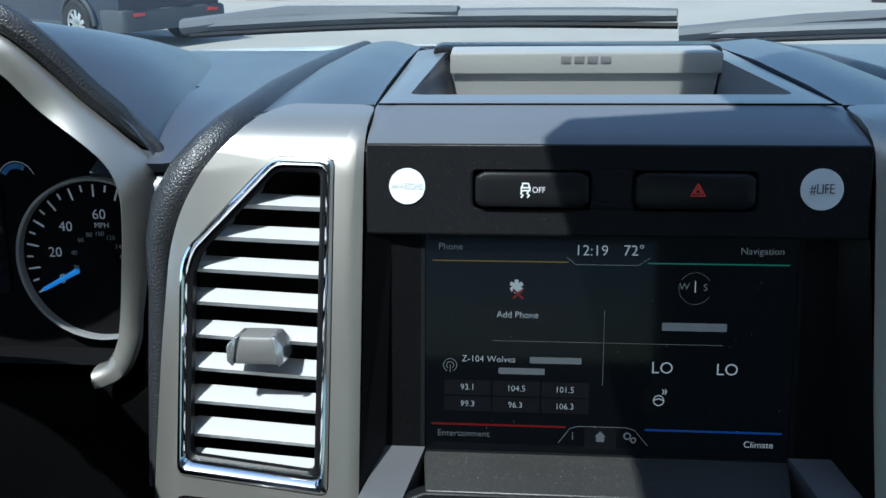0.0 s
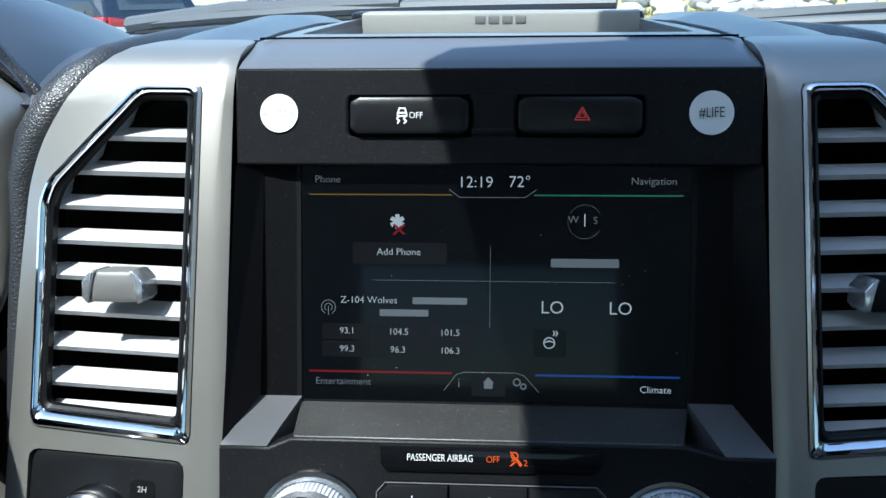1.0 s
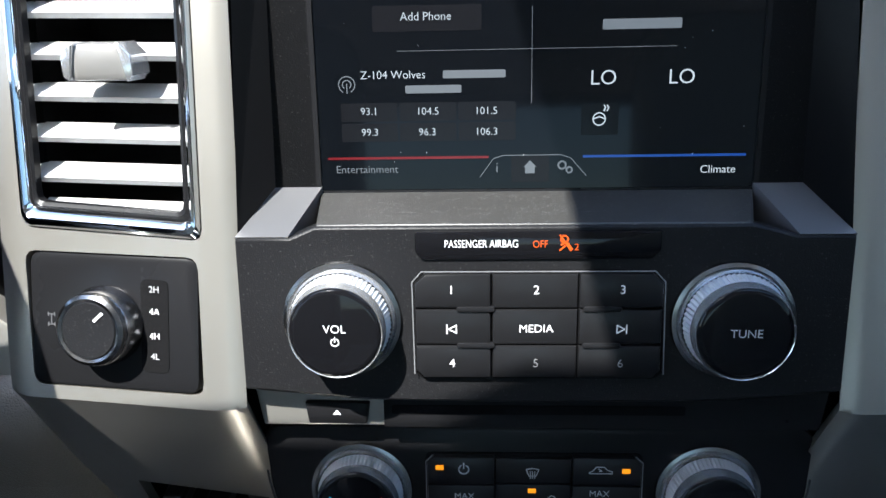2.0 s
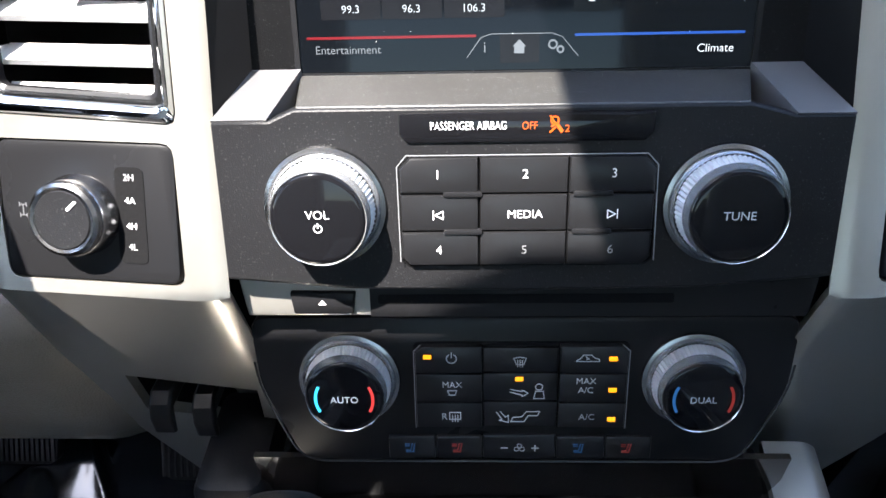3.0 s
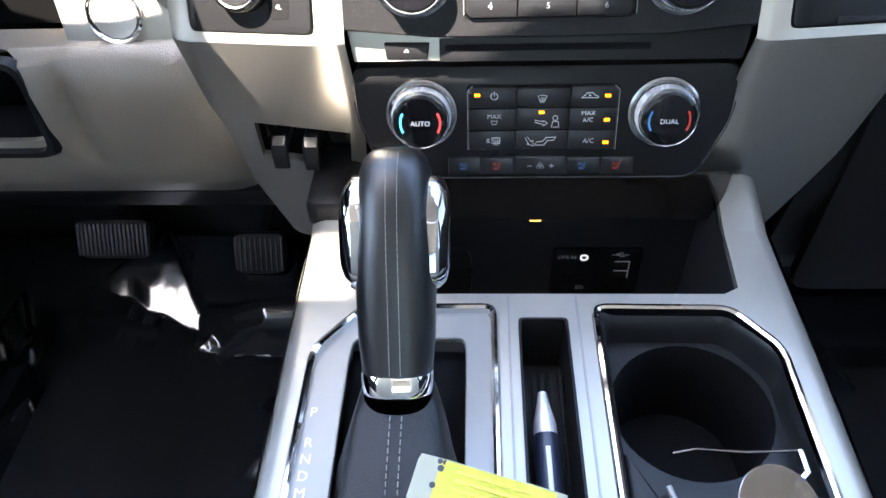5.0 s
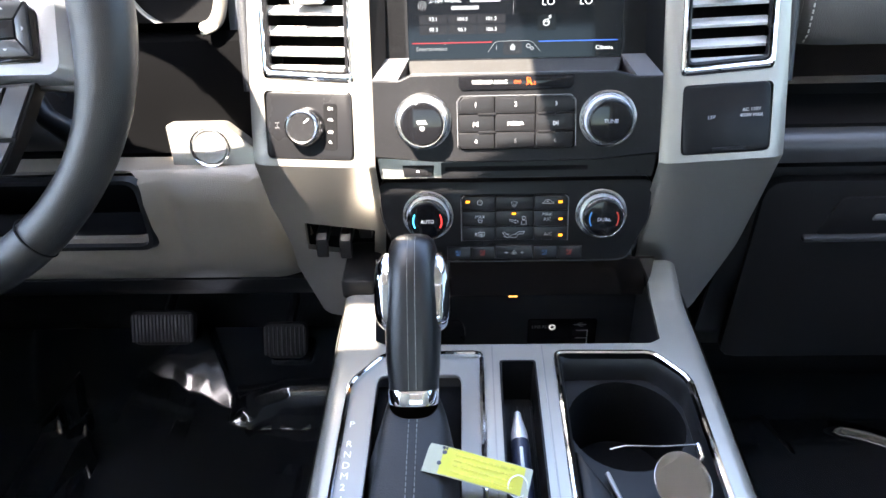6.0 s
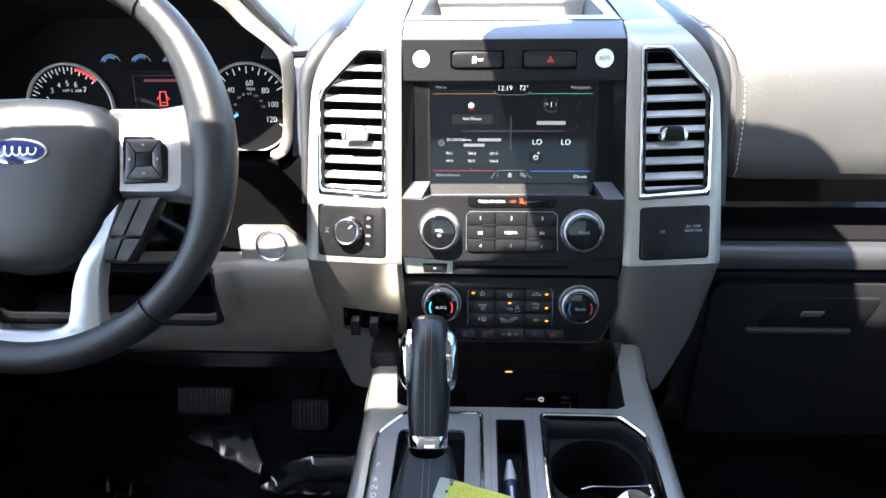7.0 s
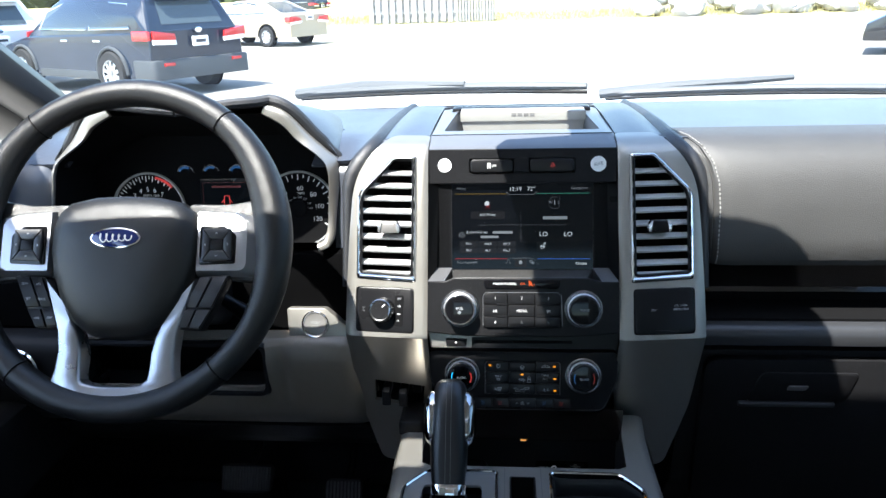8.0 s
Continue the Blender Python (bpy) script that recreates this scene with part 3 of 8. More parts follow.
def dashboard():
    d = thing("dashboard", (0, 0.1, 1.2), "black soft-touch vinyl dashboard with stitched leather pad", "dashboard")
    # top pad: one sheet that dips beside the instruments
    bm = bmesh.new()
    nx, ny = 176, 34
    grid = []
    for j in range(ny + 1):
        y = 0.048 + (0.64 - 0.048) * (j / ny) ** 1.2
        row = []
        for i in range(nx + 1):
            x = -0.88 + 1.76 * i / nx
            z = 1.511 - 0.050 * max(0.0, (y - 0.28) / 0.36) ** 2
            dip = max(0.0, min(1.0, (-0.190 - x) / 0.045))
            z -= dip * dip * (3 - 2 * dip) * (0.004 + 2.1 * max(0.0, 0.15 - y) ** 2)
            z -= 0.05 * max(0.0, (abs(x) - 0.68) / 0.2) ** 2
            row.append(bm.verts.new((x, y, z)))
        grid.append(row)
    for a, b in zip(grid, grid[1:]):
        for i in range(nx):
            if -0.632 < a[i].co.x < -0.262 and a[i].co.y < 0.155:
                continue
            if abs(a[i].co.x + 0.005) < 0.15 and a[i].co.y < 0.40:
                continue
            bm.faces.new((a[i], a[i + 1], b[i + 1], b[i]))
    bmesh.ops.delete(bm, geom=[v for v in bm.verts if not v.link_faces], context="VERTS")
    bmesh.ops.recalc_face_normals(bm, faces=bm.faces)
    if sum(fc.normal.z for fc in bm.faces) < 0:
        bmesh.ops.reverse_faces(bm, faces=bm.faces)
    bmesh.ops.solidify(bm, geom=bm.faces[:], thickness=0.006)
    part("top_pad", bm, SOFT, d, sharp=50)
    # smooth hood over the instruments, from its leather lip back into the pad
    lip = [((-0.2440, 0.054, 1.4840), (-0.2475, 0.075, 1.4855)), ((-0.2580, 0.055, 1.5050), (-0.2495, 0.115, 1.4950)), ((-0.2790, 0.053, 1.5260), (-0.2540, 0.150, 1.5020)), ((-0.3060, 0.050, 1.5520), (-0.2700, 0.220, 1.5050)),
           ((-0.3310, 0.049, 1.5640), (-0.3000, 0.320, 1.5040)), ((-0.3650, 0.036, 1.5620), (-0.3500, 0.400, 1.4960)), ((-0.4490, 0.016, 1.5575), (-0.4490, 0.430, 1.4930))]
    whole = lip + [((-0.898 - p[0], p[1], p[2]), (-0.898 - q[0], q[1], q[2])) for p, q in lip[-2::-1]]
    fine = []
    for k in range(len(whole) - 1):
        for j in range(6):
            s = j / 6
            pts = []
            for e in (0, 1):
                p0, p1, p2, p3 = (Vector(whole[max(0, min(len(whole) - 1, k + o))][e]) for o in (-1, 0, 1, 2))
                pts.append(0.5 * (2 * p1 + (p2 - p0) * s + (2 * p0 - 5 * p1 + 4 * p2 - p3) * s * s + (3 * p1 - p0 - 3 * p2 + p3) * s ** 3))
            fine.append(pts)
    fine.append([Vector(whole[-1][0]), Vector(whole[-1][1])])
    bm = bmesh.new()
    rows = []
    for p, q in fine:
        c = p.lerp(q, 0.55) + Vector((0, 0, 0.10 * (p.z - 1.484) + 0.004))
        rows.append([bm.verts.new(p * (1 - s) ** 2 + c * 2 * s * (1 - s) + q * s * s - Vector((0, 0, 0.004 * s ** 6))) for s in [j / 14 for j in range(15)]])
    for a, b in zip(rows, rows[1:]):
        for i in range(14):
            bm.faces.new((a[i], a[i + 1], b[i + 1], b[i]))
    part("instrument_hood", bm, SOFT, d, "smooth black vinyl instrument hood", sharp=70)
    # soft fillet between the hood and the stack
    bm = bmesh.new()
    sweep(bm, [(0.120, 1.4960), (0.070, 1.4850), (0.056, 1.4795), (0.047, 1.474), (0.044, 1.465), (0.038, 1.44), (0.014, 1.385), (0.000, 1.33)], [-0.250, -0.243, -0.235, -0.212], 0.006)
    sweep(bm, [(0.120, 1.4960), (0.070, 1.4850), (0.056, 1.4795), (0.053, 1.478)], [-0.285, -0.266, -0.250], 0.003)
    part("fillet", bm, SOFT, d, sharp=60)
    # passenger pad with a rolled front
    prof = [(0.11, 1.5125), (0.075, 1.5140), (0.045, 1.5120), (0.020, 1.5030), (0.004, 1.487), (-0.008, 1.463), (-0.016, 1.43), (-0.020, 1.395), (-0.021, 1.368), (-0.015, 1.358), (0.03, 1.354)]
    PAD_LEFT = [-0.050, -0.042, -0.031, -0.018, -0.008, -0.002, 0, 0, 0, 0, 0]
    bm = bmesh.new()

    def pull(x, i, y, z):
        k = max(0.0, (0.265 - x) / 0.05)
        return PAD_LEFT[i], 0.030 * k * k, -0.003 * k * k
    sweep(bm, prof, [0.208, 0.216, 0.224, 0.232, 0.238, 0.2395, 0.241, 0.2425, 0.249, 0.265, 0.33, 0.5, 0.7, 0.93], 0.006, lambda x, i, y, z: (lambda q: (q[0], q[1] + (0.004 if 0.2385 < x < 0.242 else 0), q[2]))(pull(x, i, y, z)))
    part("passenger_pad", bm, VINYL, d, "stitched charcoal leather pad", sharp=50)
    # stitches beside the pad's seam
    bm = bmesh.new()
    for i in range(0, 9):
        a, b = prof[i], prof[i + 1]
        back = 0.030 * ((0.265 - 0.2455) / 0.05) ** 2
        p0, p1 = Vector((0.2455 + PAD_LEFT[i], a[0] + back, a[1])), Vector((0.2455 + PAD_LEFT[i + 1], b[0] + back, b[1]))
        nrm = Vector((0, -0.9, 0.3)) if a[0] < 0.03 else Vector((0, -0.3, 0.9))
        count = max(1, int((p1 - p0).length / 0.0052))
        for k in range(count):
            tube(bm, [p0.lerp(p1, (k + 0.2) / count) + nrm * 0.0008, p0.lerp(p1, (k + 0.75) / count) + nrm * 0.0008], 0.0008, 5)
    part("stitching", bm, THREAD, d)
    # side roll between stack and pads
    for s in (-1, 1):
        bm = bmesh.new()
        pts = [(s * 0.187, 0.42, 1.500), (s * 0.189, 0.30, 1.506), (s * 0.190, 0.20, 1.508), (s * 0.191, 0.12, 1.508), (s * 0.192, 0.075, 1.506), (s * 0.1955, 0.045, 1.503), (s * 0.203, 0.030, 1.496), (s * 0.2125, 0.021, 1.486), (s * 0.2215, 0.015, 1.472), (s * 0.2265, 0.008, 1.455), (s * 0.2275, 0.000, 1.43), (s * 0.2280, -0.018, 1.385), (s * 0.2290, -0.034, 1.335)]
        tube(bm, pts, [0.009, 0.0095, 0.0105, 0.0115, 0.0120, 0.0125, 0.0125, 0.0120, 0.0110, 0.0085, 0.0065, 0.0055, 0.0050], 14, up=Vector((s, 0, 0.3)))
        part("edge_roll", bm, GRAINED, d, "black grained leather roll")
    bm = bmesh.new()
    sweep(bm, [(0.10, 1.497), (0.060, 1.493), (0.036, 1.480), (0.022, 1.455), (0.010, 1.41), (0.000, 1.372)], [-0.93, -0.80, -0.70, -0.668, -0.656], 0.006, lambda x, i, y, z: (0, 0.02 * max(0.0, (x + 0.69) / 0.034) ** 2, 0))
    part("outer_pad", bm, SOFT, d, "smooth vinyl outer dash pad", sharp=50)
    # recessed trim band and ledge on the passenger's side
    bm = bmesh.new()
    sweep(bm, [(0.012, 1.362), (0.026, 1.345), (0.030, 1.312), (0.026, 1.305)], [0.236, 0.5, 0.88], 0.004)
    part("trim_band", bm, WOOD, d, "dark glossy wood-look trim band")
    # shelf top coloured dark to stand for the deep recess shadow
    bm = bmesh.new()
    sweep(bm, [(0.040, 1.318), (0.042, 1.286), (0.010, 1.2825), (-0.016, 1.2812)], [0.232, 0.3, 0.5, 0.7, 0.93], 0.004)
    part("shelf_floor", bm, DARK, d, "shelf recess coloured dark for its shadow", sharp=50)
    bm = bmesh.new()
    sweep(bm, [(-0.016, 1.2815), (-0.020, 1.2805), (-0.030, 1.276), (-0.034, 1.266), (-0.032, 1.254), (-0.012, 1.246), (0.012, 1.241)], [0.232, 0.3, 0.5, 0.7, 0.88], 0.004)
    part("ledge", bm, SHELF, d, "dark satin shelf lip", sharp=50)
    # lower passenger panel
    bm = bmesh.new()
    sweep(bm, [(0.012, 1.243), (-0.006, 1.235), (-0.016, 1.20), (-0.012, 1.12), (0.01, 1.02), (0.06, 0.95), (0.2, 0.93)], [0.215, 0.5, 0.88], 0.006)
    part("lower_panel", bm, PLASTIC, d, sharp=50)
    # driver's knee panel, pierced for the steering column, with a soft dent beside the opening
    kp = [(-0.026, 1.268), (-0.044, 1.264), (-0.054, 1.255), (-0.056, 1.235), (-0.054, 1.206), (-0.047, 1.172), (-0.036, 1.144), (-0.018, 1.120), (0.010, 1.102), (0.05, 1.098)]
    run, table = 0.0, []
    for k, (y, z) in enumerate(kp):
        run += math.dist(kp[k - 1], (y, z)) if k else 0.0
        table.append((run, y, z))

    def knee_map(u, v):
        y, z = lerp_table(table, v)
        near = math.exp(-((u + 0.322) / 0.010) ** 2) * max(0.0, min(1.0, (z - 1.165) / 0.02, (1.262 - z) / 0.02))
        edge = max(0.0, min(1.0, (u + 0.240) / 0.05))
        return Vector((u, y + 0.007 * near + 0.045 * edge * edge, z))
    hole = rect(-0.612, 0.018, -0.344, 0.093, 0.014)
    bm = plate([(-0.62, 0.0), (-0.186, 0.0), (-0.186, run), (-0.62, run)], [hole], [("v", q[0]) for q in table[1:-1]] + [("v", 0.05), ("v", 0.065), ("v", 0.08), ("v", 0.105)] + [("u", -0.340 + 0.005 * q) for q in range(9)] + [("u", -0.24 + 0.009 * q) for q in range(6)], knee_map, 0.004)
    part("knee_panel", bm, KNEE, d, "taupe grained knee panel", sharp=50)
    # black strip that carries the knee panel's curve on underneath
    bm = bmesh.new()
    sweep(bm, [(0.010, 1.1005), (0.020, 1.088), (0.040, 1.064), (0.062, 1.040), (0.10, 1.036)], [-0.88, -0.4, -0.20], 0.004)
    part("knee_lower_strip", bm, PLASTIC, d, "black strip below the knee panel", sharp=50)
    # outer end of the knee panel, coloured black because it lies in shade
    bm = bmesh.new()
    sweep(bm, kp, [-0.62, -0.66, -0.75, -0.88], 0.006)
    part("knee_end_shaded", bm, PLASTIC, d, "outer end of the knee panel blackened for shade", sharp=50)
    bm = bmesh.new()
    ring_band(bm, [(rounded([(-0.339, 1.180), (-0.339, 1.262), (-0.62, 1.262), (-0.62, 1.180)], 0.014), 0.0), (rounded([(-0.342, 1.183), (-0.342, 1.260), (-0.616, 1.260), (-0.616, 1.183)], 0.013), 0.006), (rounded([(-0.346, 1.187), (-0.346, 1.256), (-0.611, 1.256), (-0.611, 1.187)], 0.012), 0.006), (rounded([(-0.350, 1.191), (-0.350, 1.252), (-0.608, 1.252), (-0.608, 1.191)], 0.012), -0.05)], Matrix.Translation((0, -0.05, 0)) @ Matrix(((1, 0, 0, 0), (0, 0, -1, 0), (0, 1, 0, 0), (0, 0, 0, 1))))
    part("column_opening", bm, SMOOTH, d, "black moulded column opening frame")
    # closing panel under the dash, unseen, added to stop light leaks
    bm = bmesh.new()
    sweep(bm, [(0.10, 1.036), (0.25, 1.045), (0.44, 1.05)], [-0.88, -0.4, -0.13], 0.004)
    part("under_panel", bm, DARK, d, "dark panel under the dashboard")
    # facia behind the wheel, coloured near black in place of shade
    bm = bmesh.new()
    sweep(bm, [(0.010, 1.374), (0.000, 1.368), (-0.008, 1.350), (-0.012, 1.31), (-0.018, 1.268)], [-0.88, -0.5, -0.232], 0.006)
    part("lower_facia", bm, FACIA_SHADE, d, "facia under the instruments, blackened to stand for shade")
    bm = bmesh.new()
    sweep(bm, [(0.0, 1.275), (0.05, 1.24), (0.12, 1.10)], [-0.63, -0.33], 0.004)
    part("column_shroud", bm, DARK, d)
    # silver corner that carries the start button
    ms = face_frame(-0.277, -0.034, 1.281, 14)
    bm = bmesh.new()
    prism(bm, rounded([(-0.034, -0.0235), (0.048, -0.0245), (0.048, -0.006), (0.016, 0.0215), (-0.037, 0.0215)], 0.004), -0.016, 0.0, ms, 0.0015)
    part("start_panel", bm, SILVER, d, "champagne satin panel")


dashboard()


def start_button():
    b = thing("start_button", (-0.277, -0.036, 1.281), "round silver engine start button on a sunlit panel", "button")
    m = face_frame(-0.275, -0.034, 1.281, 14)
    bm = bmesh.new()
    lathe(bm, [(0.0185, 0.0), (0.0185, 0.0025), (0.0172, 0.0035), (0.0158, 0.002), (0.0150, 0.0004)], m, 40)
    part("ring", bm, CHROME, b)
    bm = bmesh.new()
    lathe(bm, [(0.0150, 0.0), (0.0146, 0.0018), (0.012, 0.0012), (0.0, 0.0006)], m, 40)
    part("cap", bm, GREY, b)
    text("lettering", "START", 0.0045, at(m, 0, 0.002, 0.0016), PRINT_DIM, b)
    text("lettering", "STOP", 0.0045, at(m, 0, -0.0035, 0.0016), PRINT_DIM, b)


start_button()


def glove_box():
    g = thing("glove_box", (0.45, -0.01, 1.05), "black glove box door with recessed latch", "glove box")
    m = face_frame(0.36, -0.0215, 1.19, -4)
    bm = bmesh.new()
    prism(bm, rounded([(-0.062, -0.022), (0.066, -0.022), (0.078, 0.022), (-0.045, 0.022)], 0.006), -0.004, 0.003, m, 0.002)
    part("latch_plate", bm, SMOOTH, g)
    bm = bmesh.new()
    prism(bm, rect(-0.072, -0.029, 0.052, -0.0225, 0.002), -0.004, 0.007, m, 0.002)
    part("handle", bm, SHELF, g, "grey pull handle lip")
    bm = bmesh.new()
    prism(bm, rounded([(-0.012, -0.004), (0.012, -0.004), (0.016, 0.003), (-0.010, 0.003)], 0.002), 0.002, 0.005, m, 0.001)
    part("emblem", bm, PRINT_FAINT, g)
    bm = bmesh.new()
    prism(bm, rect(-0.12, -0.20, 0.34, 0.04, 0.02), -0.010, 0.0005, m, 0.002)
    part("door", bm, PLASTIC, g)


glove_box()


# ---- centre stack ----
BEZEL = face_frame(0, 0.004, 1.49, 15.6)
SCREEN = face_frame(0, -0.0112, 1.41, 15.6)
RADIO = face_frame(0, -0.0691, 1.325, 15.4)
CLIMATE = face_frame(0, -0.0741, 1.228, 15.6)
STRIP = face_frame(0, -0.0710, 1.28, 15.6)


def centre_stack():
    c = thing("centre_stack", (0, -0.05, 1.18), "black moulded centre stack housing under a satin grey cap", "dashboard console")
    # cap: sloped front, top with a well for the loudspeaker
    well = [(-0.104, 0.075), (0.104, 0.075), (0.094, 0.232), (-0.094, 0.232)]

    def cap_map(u, v):
        y = v
        z = 1.5175 + 0.004 * min(1.0, max(0.0, (v - 0.05) / 0.15)) - 0.045 * max(0.0, (v - 0.24) / 0.2) ** 1.5
        if v < 0.05:
            z = 1.5175 - (0.05 - v) * 0.25 - max(0.0, 0.02 - v) ** 2 * 18
        z -= max(0.0, abs(u) - 0.105) ** 2 * 8
        return Vector((u, y, z))
    out = [(-0.1185, 0.010), (0.1185, 0.010), (0.1195, 0.05), (0.1195, 0.44), (-0.1195, 0.44), (-0.1195, 0.05)]
    bm = plate(out, [rounded(well, 0.006, 2)], [("v", k) for k in (0.015, 0.02, 0.048, 0.052, 0.06, 0.27, 0.33, 0.4)] + [("u", k) for k in (-0.114, -0.108, 0.108, 0.114)], cap_map, 0.004)
    part("cap", bm, CAP, c, "satin dark grey cap", bevel=0.0008, sharp=25)
    # seam line across the cap
    bm = bmesh.new()
    tube(bm, [(-0.118, 0.0500, 1.5176), (0.118, 0.0500, 1.5176)], 0.0006, 6)
    part("seam", bm, DARK, c)
    # side bands on top, running back to the windscreen
    for s in (-1, 1):
        bm = bmesh.new()
        prof = [(0.0545, 0.0), (0.10, 0.002), (0.2, 0.003), (0.3, 0.0), (0.44, -0.02)]
        rows = []
        for y, dz in prof:
            k = (y - 0.0545) / 0.39
            outer = 0.182 - 0.004 * k
            row = []
            for i in range(9):
                u = 0.1205 + (outer - 0.1205) * i / 8
                row.append(bm.verts.new((s * u, y, 1.5165 + dz + 0.006 * math.sin(math.pi * i / 8) * min(1, 4 * k) - 0.004 * (i / 8) ** 3)))
            rows.append(row)
        for a, b in zip(rows, rows[1:]):
            for i in range(8):
                bm.faces.new((a[i], a[i + 1], b[i + 1], b[i]))
        bmesh.ops.recalc_face_normals(bm, faces=bm.faces)
        bmesh.ops.solidify(bm, geom=bm.faces[:], thickness=0.01)
        part("top_band", bm, SOFT, c, sharp=50)
    # dark frame behind the loudspeaker
    bm = bmesh.new()
    prism(bm, rect(-0.104, 0.230, 0.108, 0.262, 0.006), 1.512, 1.5255, Matrix.Identity(4), 0.004)
    part("rear_frame", bm, SMOOTH, c, "black frame behind the loudspeaker")
    # well walls and floor
    bm = bmesh.new()
    inner = [(-0.096, 0.085), (0.098, 0.085), (0.093, 0.228), (-0.088, 0.228)]
    ring_band(bm, [(rounded(well, 0.006, 2), 1.517), (rounded(inner, 0.006, 2), 1.491)], Matrix.Identity(4))
    bm.faces.new([bm.verts.new((x, y, 1.491)) for x, y in rounded(inner, 0.006, 2)])
    part("speaker_well", bm, CAP, c)
    # upper bezel with two switch openings
    out = [(-0.1185, -0.0265), (0.1185, -0.0265), (0.1185, 0.0175), (-0.1185, 0.0175)]

    def bez(u, v):
        return BEZEL @ Vector((u, v, 0.0))
    bm = plate(out, [rect(-0.0665, -0.0135, -0.0105, 0.005, 0.003), rect(0.0095, -0.0135, 0.0665, 0.005, 0.003)], [], bez, 0.008)
    part("upper_bezel", bm, PLASTIC, c, bevel=0.0012)
    bm = bmesh.new()
    prism(bm, rect(-0.0105, -0.0125, 0.0095, -0.0100, 0.0006), 0.0, 0.0014, BEZEL, 0.0005)
    part("rib", bm, PLASTIC, c)
    bm = bmesh.new()
    prism(bm, rect(-0.07, -0.02, 0.07, 0.01), -0.02, -0.0085, BEZEL)
    part("switch_backing", bm, DARK, c)
    # recess round the screen: a flat margin, then slanting cheeks
    for e in (-1, 1):
        bm = bmesh.new()
        q = [SCREEN @ Vector((e * 0.0915, 0.0575, 0.0008)), SCREEN @ Vector((e * 0.1065, 0.0575, 0.0030)), Vector((e * 0.1095, -0.0275, 1.3585)), SCREEN @ Vector((e * 0.0915, -0.0565, 0.0008))]
        bm.faces.new([bm.verts.new(p) for p in q])
        bmesh.ops.solidify(bm, geom=bm.faces[:], thickness=0.0015)
        part("screen_margin", bm, PLASTIC, c)
        bm = bmesh.new()
        q = [SCREEN @ Vector((e * 0.1065, 0.0575, 0.0030)), Vector((e * 0.1185, -0.0035, 1.4650)), Vector((e * 0.1185, -0.0575, 1.3525)), Vector((e * 0.1095, -0.0275, 1.3585))]
        bm.faces.new([bm.verts.new(p) for p in q])
        bmesh.ops.solidify(bm, geom=bm.faces[:], thickness=0.0015)
        part("recess_cheek", bm, SMOOTH, c)
    bm = bmesh.new()
    q = [SCREEN @ Vector((-0.1065, 0.0570, 0.0)), SCREEN @ Vector((0.1065, 0.0570, 0.0)), Vector((0.1185, -0.0035, 1.4650)), Vector((-0.1185, -0.0035, 1.4650))]
    bm.faces.new([bm.verts.new(p) for p in q])
    bmesh.ops.solidify(bm, geom=bm.faces[:], thickness=0.0015)
    part("recess_top", bm, PLASTIC, c)
    bm = bmesh.new()
    prism(bm, rect(-0.0925, -0.059, 0.0925, 0.060), -0.006, -0.0006, SCREEN)
    part("screen_carrier", bm, SMOOTH, c)
    # ledge below the screen, with a ramp at each end
    bm = bmesh.new()
    ledge = [(-0.0905, -0.0260, 1.3560), (0.0905, -0.0260, 1.3560), (0.0805, -0.0595, 1.3575), (-0.0865, -0.0595, 1.3575)]
    lower = [(x, y + 0.004, z - 0.012) for x, y, z in ledge]
    a, b = [bm.verts.new(p) for p in ledge], [bm.verts.new(p) for p in lower]
    bm.faces.new(a)
    bm.faces.new(b[::-1])
    for i in range(4):
        bm.faces.new((a[i], a[(i + 1) % 4], b[(i + 1) % 4], b[i]))
    part("screen_ledge", bm, LEDGE, c, bevel=0.001)
    for s in (-1, 1):
        bm = bmesh.new()
        top = [(s * 0.0895, -0.0275, 1.3590), (s * 0.1095, -0.0275, 1.3590), (s * 0.1185, -0.0612, 1.3535), (s * 0.0975, -0.0612, 1.3535)]
        low = [(x, y + 0.006, z - 0.02) for x, y, z in top]
        a, b = [bm.verts.new(p) for p in top], [bm.verts.new(p) for p in low]
        bm.faces.new(a)
        bm.faces.new(b[::-1])
        for i in range(4):
            bm.faces.new((a[i], a[(i + 1) % 4], b[(i + 1) % 4], b[i]))
        part("ledge_ramp", bm, RAMP, c, "grey satin ramp")
    # radio face with an opening for the keys
    outline = [(-0.1145, 0.0320), (-0.096, 0.0270), (-0.0870, 0.0335), (0.0810, 0.0335), (0.0930, 0.0270), (0.1145, 0.0320), (0.1195, -0.0350), (0.07, -0.0395), (0, -0.0405), (-0.07, -0.0395), (-0.1195, -0.0350)]
    outline[0], outline[5] = (-0.1185, 0.0292), (0.1185, 0.0292)
    outline[1], outline[4] = (-0.0970, 0.0292), (0.0970, 0.0292)
    bm = plate(outline, [], [("u", k) for k in (-0.06, 0, 0.06)], lambda u, v: RADIO @ Vector((u, v, 0.0)), 0.010)
    part("radio_face", bm, PLASTIC, c, bevel=0.0012)
    # silver strip with the disc slot
    sl = [(-0.1195, 0.0070), (-0.07, 0.0030), (0, 0.0020), (0.07, 0.0030), (0.1195, 0.0070), (0.1165, -0.0125), (-0.1165, -0.0125)]
    bm = bmesh.new()
    prism(bm, sl, -0.012, -0.0008, STRIP, 0.0)
    part("disc_strip", bm, SILVER, c, "champagne satin strip", bevel=0.0008)
    bm = bmesh.new()
